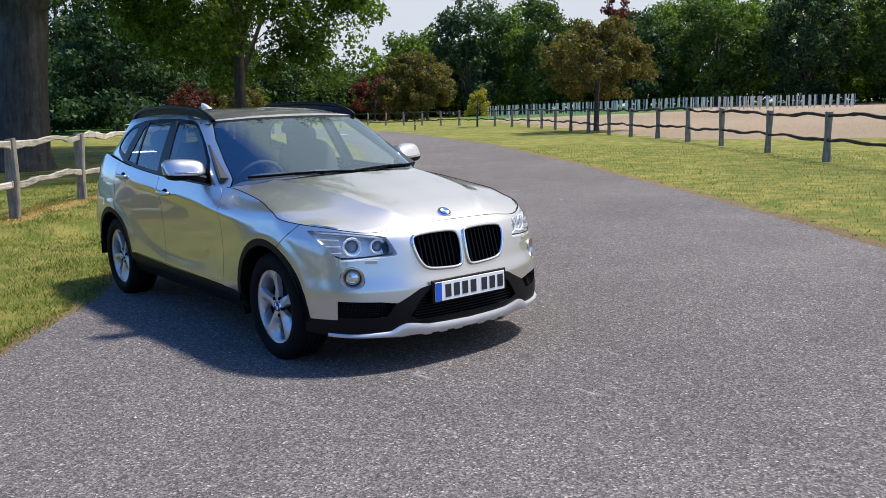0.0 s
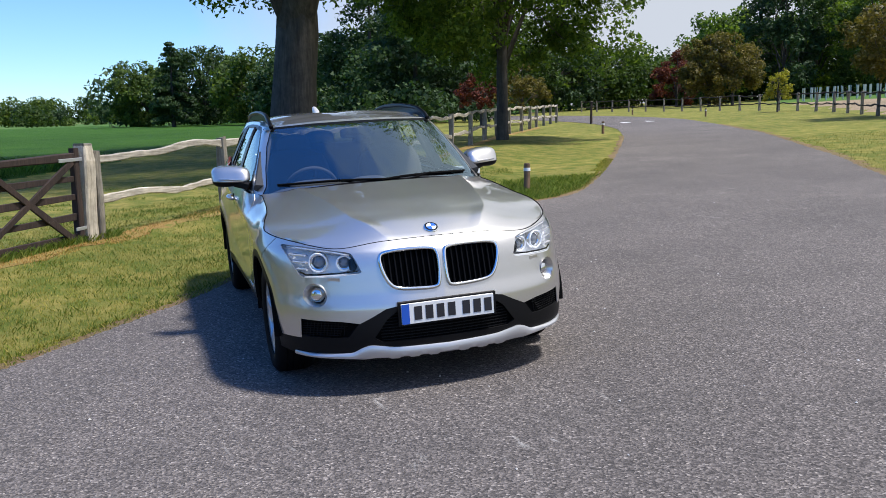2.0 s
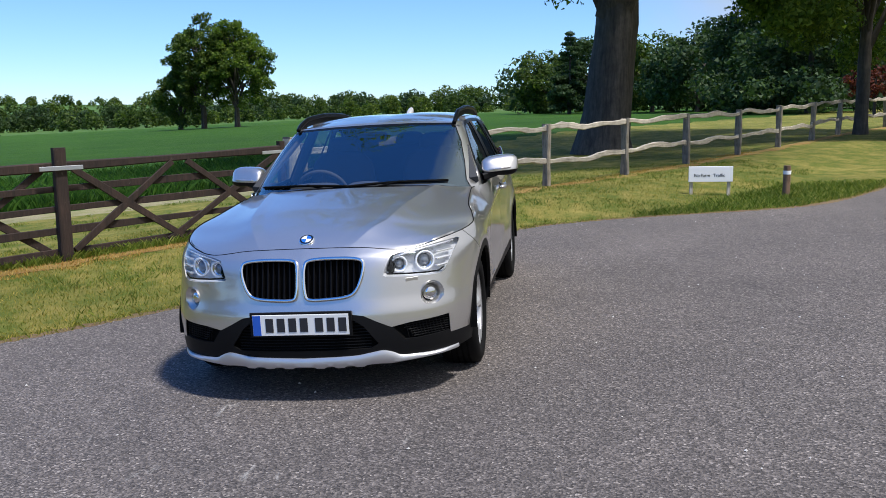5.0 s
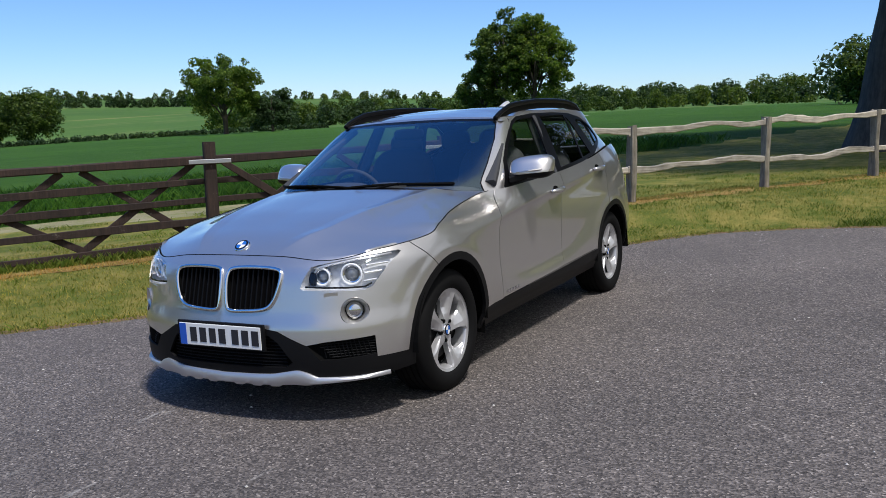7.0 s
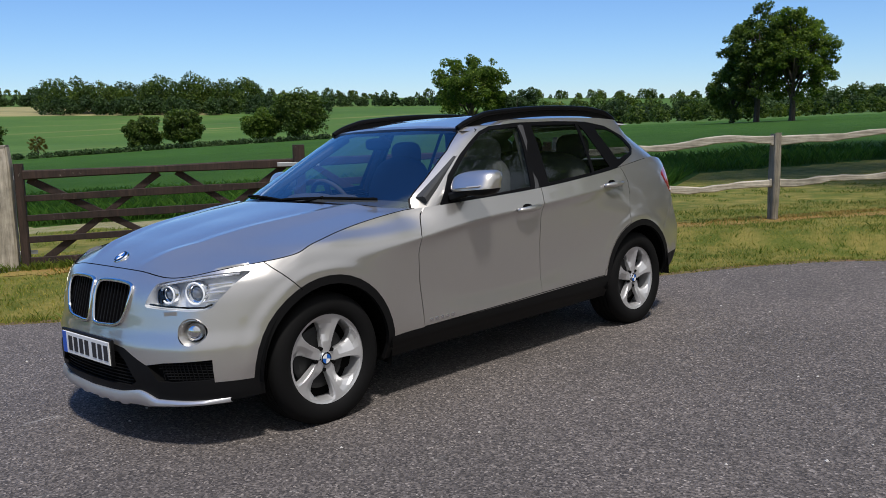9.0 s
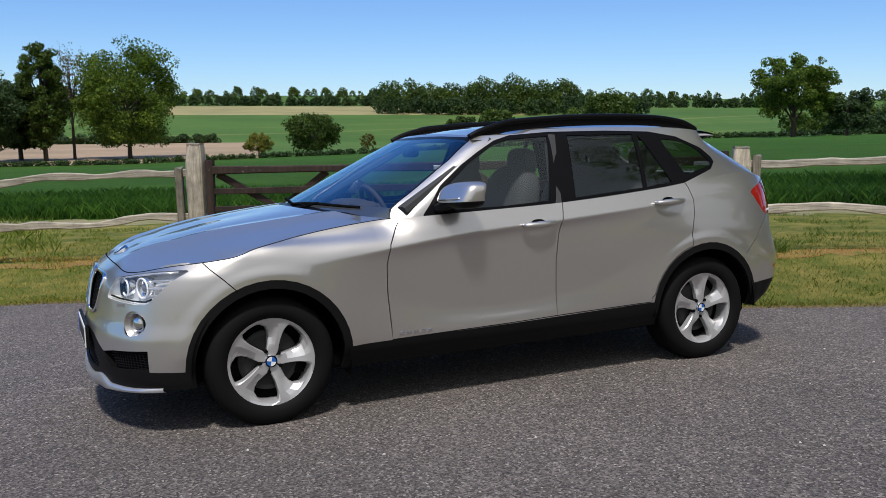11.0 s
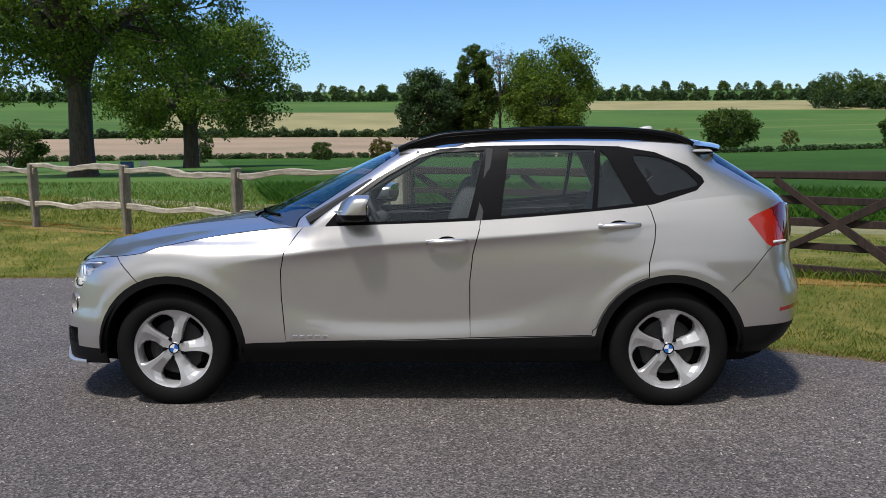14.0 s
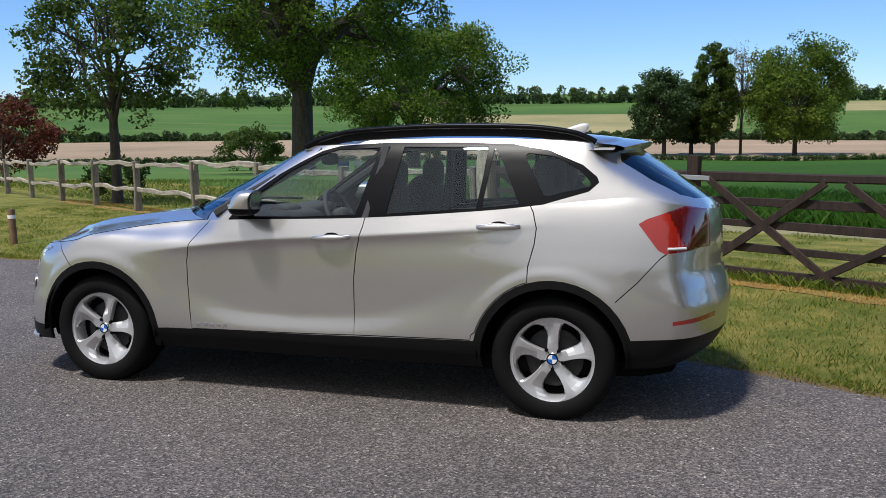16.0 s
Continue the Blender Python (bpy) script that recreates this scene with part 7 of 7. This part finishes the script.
def scatter(n, box, test, seed):
    """n places within a box at which test holds."""
    rng = np.random.default_rng(seed)
    out, have = [], 0
    while have < n:
        x, y = rng.uniform(box[0], box[1], 40000), rng.uniform(box[2], box[3], 40000)
        ok = test(x, y, rng.random(40000))
        out.append(np.c_[x[ok], y[ok]])
        have += int(ok.sum())
    return np.concatenate(out)[:n]


def gate_dist(x, y):
    return (x + 4.6) * 0.541 + (y + 2.25) * 0.841


def fence_dist(x, y):
    """Distance on the road side of the long fence line with its gate."""
    near, far = (x + 4.6) * 0.53 + (y + 2.25) * 0.848, (x + 8.68) * 0.52 + (y - 0.94) * 0.854
    return np.where(x < -8.7, far, np.where(x < -4.6, near, np.where(x < 0.6, gate_dist(x, y), (x - 0.6) * 0.545 + (y + 5.6) * 0.838)))


def patchy(x, y, s=1.3):
    """A smooth uneven value between about -0.6 & 0.6."""
    x, y = x * s, y * s
    return 0.3 * np.sin(1.7 * x + 1.3 * np.sin(1.1 * y)) * np.sin(1.9 * y + 1.2 * np.sin(0.8 * x)) + 0.2 * np.sin(3.9 * x + 2.7 * y + 1.5 * np.sin(2.3 * y - x)) + 0.12 * np.sin(7.1 * y - 6.3 * x)


def right_edge(x):
    return np.interp(x, EDGE_RX, EDGE_RY)


def mown(x, y, r):
    return (edge_side(x, y) > -0.02) & (fence_dist(x, y) > -1.5) & ((fence_dist(x, y) > 0.45) | (fence_dist(x, y) < 0) | (r < 0.15)) & (r < 1.0 / (1 + 0.02 * (x * x + y * y)))


def lush(x, y, r):
    return (edge_side(x, y) > 0.0) & (fence_dist(x, y) > -5) & (patchy(x, y) > 0.12 + 0.1 * r)


def ragged(x, y, r):
    e = edge_side(x, y)
    return (e > -0.05) & (e < 0.2 + 0.3 * patchy(x, y, 2.5))


def by_sign(x, y, r):
    e = edge_side(x, y)
    return (e > 0.02) & (e < 2.0) & (x > -9) & (x + 5.6 > -2.2 - 0.3 * y)


def dead(x, y, r):
    f = fence_dist(x, y)
    return (f > 0.02) & (f < 0.42 + 0.35 * patchy(x, y, 1.1)) & (patchy(x, y, 0.8) > -0.25)


def under_gate(x, y, r):
    g = gate_dist(x, y)
    return (g > -0.25) & (g < 0.12) & (r < 0.75)


def far_verge(x, y, r):
    return (y > right_edge(x) - 0.02) & (y < 19) & (r < 0.5)


def in_crop(x, y, r):
    g = gate_dist(x, y)
    return (g > -16) & (g < -6.0 - 0.3 * r) & (field_kinds(x, y) == 1) & (r < np.where(g > -9, 1.0, 0.25))


def in_meadow(x, y, r):
    return (fence_dist(x, y) < -0.3) & (field_kinds(x, y) != 1)


blades("mown_grass", scatter(90000, (-13, 13, -12, 5), mown, 1), 0.034, 0.0032, BLADE, "short dry mown verge grass", 1)
blades("lush_grass", scatter(32000, (-13, 13, -12, 6), lush, 2), 0.05, 0.0034, LUSH_BLADE, "greener tufts in the verge", 2)
blades("edge_tufts", scatter(20000, (-14, 13, -9, 9), ragged, 3), 0.045, 0.0034, BLADE, "ragged grass along the tarmac edge", 3)
blades("sign_tufts", scatter(7000, (-9.5, -5.4, 2.2, 6.5), by_sign, 4), 0.085, 0.004, LUSH_BLADE, "longer green grass round the notice board", 4)
blades("dead_grass", scatter(24000, (-16, 14, -14, 6), dead, 5), 0.03, 0.004, STRAW_BLADE, "orange-brown dead grass below the fence", 5)
blades("gate_grass", scatter(9000, (-5, 1, -7, -1), under_gate, 6), 0.1, 0.004, LUSH_BLADE, "long grass under the gate", 6)
blades("far_verge_grass", scatter(30000, (-14, 8, 3, 18), far_verge, 7), 0.04, 0.004, BLADE, "mown grass of the far verge", 7)
blades("crop", scatter(60000, (-24, 16, -24, 6), in_crop, 8), 0.3, 0.006, WHEAT_BLADE, "young green wheat at the edge of the field", 8)
blades("meadow_grass", scatter(22000, (2, 24, -26, -7), in_meadow, 9), 0.11, 0.006, LUSH_BLADE, "rough meadow grass behind the fence", 9)


def straw_strip(points, wide, seed):
    """A patchy band of dead grass at the foot of the fence."""
    rng = np.random.default_rng(seed)
    line = catmull(points, 14)
    d = np.gradient(line, axis=0)
    d /= np.linalg.norm(d, axis=1)[:, None]
    n = np.c_[-d[:, 1], d[:, 0]] * (1 if points[0][0] < points[-1][0] else -1)
    verts, faces = [], []
    for i, (p, q) in enumerate(zip(line, n)):
        w = wide * (0.75 + 0.9 * float(patchy(p[0], p[1], 1.4))) + rng.normal() * 0.03
        a, b = p - q * 0.06, p + q * max(0.08, w)
        for u in (a, (a + b) / 2, b):
            verts.append((u[0], u[1], land(u[0], u[1]) + 0.006))
    for i in range(len(line) - 1):
        for k in range(2):
            faces.append((3 * i + k, 3 * i + 3 + k, 3 * i + 4 + k, 3 * i + 1 + k))
    ob = new("dead_grass_strip", from_arrays("dead_grass_strip", verts, faces, STRAW, True))
    tagged(ob, "sprayed-off orange dead grass along the fence foot", "grass", kind="stuff")


straw_strip([tuple(q) for q in FENCE_FAR[:14]][::-1] + [(-1.93, -3.98), (0.6, -5.6)], 0.38, 3)
straw_strip(FENCE_NEAR[:7], 0.3, 4)


def edge_soil(line, out, seed, wide):
    """Bare crumbly soil between the tarmac and the mown grass."""
    rng = np.random.default_rng(seed)
    pts = catmull(line, 40)
    d = np.gradient(pts, axis=0)
    d /= np.linalg.norm(d, axis=1)[:, None]
    n = np.c_[-d[:, 1], d[:, 0]] * out
    verts, faces = [], []
    for p, q in zip(pts, n):
        w = wide * max(0.15, 0.8 + 1.3 * float(patchy(p[0], p[1], 2.1)) + rng.normal() * 0.25)
        for u, h in ((p - q * 0.05, 0.012), (p + q * w * 0.35, 0.022), (p + q * w, 0.006)):
            verts.append((u[0], u[1], land(u[0], u[1]) + h + rng.normal() * 0.003))
    for i in range(len(pts) - 1):
        for k in range(2):
            faces.append((3 * i + k, 3 * i + 3 + k, 3 * i + 4 + k, 3 * i + 1 + k))
    ob = new("edge_soil", from_arrays("edge_soil", verts, faces, SOIL, True))
    tagged(ob, "crumbly brown soil and dead grass along the tarmac", "soil", kind="stuff")


SOIL = make_grass("edge_soil", (0.1, 0.065, 0.035), (0.3, 0.2, 0.12), (0.2, 0.17, 0.07))
edge_soil(EDGE_L[4:-2], -1, 21, 0.12)
edge_soil(EDGE_R[3:-2], 1, 22, 0.2)


def pebbles():
    """Pale chippings lying loose on the drive."""
    rng = np.random.default_rng(8)
    verts, faces = [], []
    for x, y in scatter(260, (-6, 7, -5, 7), lambda x, y, r: (edge_side(x, y) < -0.1) & (y < right_edge(x)), 12):
        o, s = len(verts), rng.uniform(0.004, 0.011)
        z = land(x, y) + 0.014
        for dx, dy, dz in ((1, 0, 0.2), (-0.3, 0.9, 0.1), (-0.8, -0.6, 0.2), (0.1, 0.1, 1.0), (0.4, -0.8, 0.3)):
            verts.append((x + s * dx * rng.uniform(0.7, 1.2), y + s * dy * rng.uniform(0.7, 1.2), z + s * dz))
        faces += [(o, o + 1, o + 3), (o + 1, o + 2, o + 3), (o + 2, o + 4, o + 3), (o + 4, o, o + 3)]
    ob = new("chippings", from_arrays("chippings", verts, faces, material("pale_stone", (0.5, 0.48, 0.45), 0.9)))
    tagged(ob, "loose pale stone chippings on the tarmac", "gravel", kind="stuff")


pebbles()


def tree_guards():
    """Rows of pale tree tubes on the green bank before the wood."""
    rng = np.random.default_rng(6)
    bm = bmesh.new()
    for row in range(4):
        for b in np.arange(117, 140.5, 0.42):
            x, y = at(b + rng.normal() * 0.08, 84 + 6 * row + rng.normal() * 0.5)
            z = land(x, y)
            bmesh.ops.create_cone(bm, segments=5, radius1=0.06, radius2=0.06, depth=1.2, cap_ends=True, matrix=Matrix.Translation((x, y, z + 0.6)) @ Matrix.Rotation(rng.normal() * 0.04, 4, "X"))
    ob = new("tree_guards", mesh_of("tree_guards", bm, material("pale_tube", (0.5, 0.5, 0.42), 0.7)))
    tagged(ob, "rows of pale tree tubes on the bank", "tree guard", kind="stuff")


tree_guards()
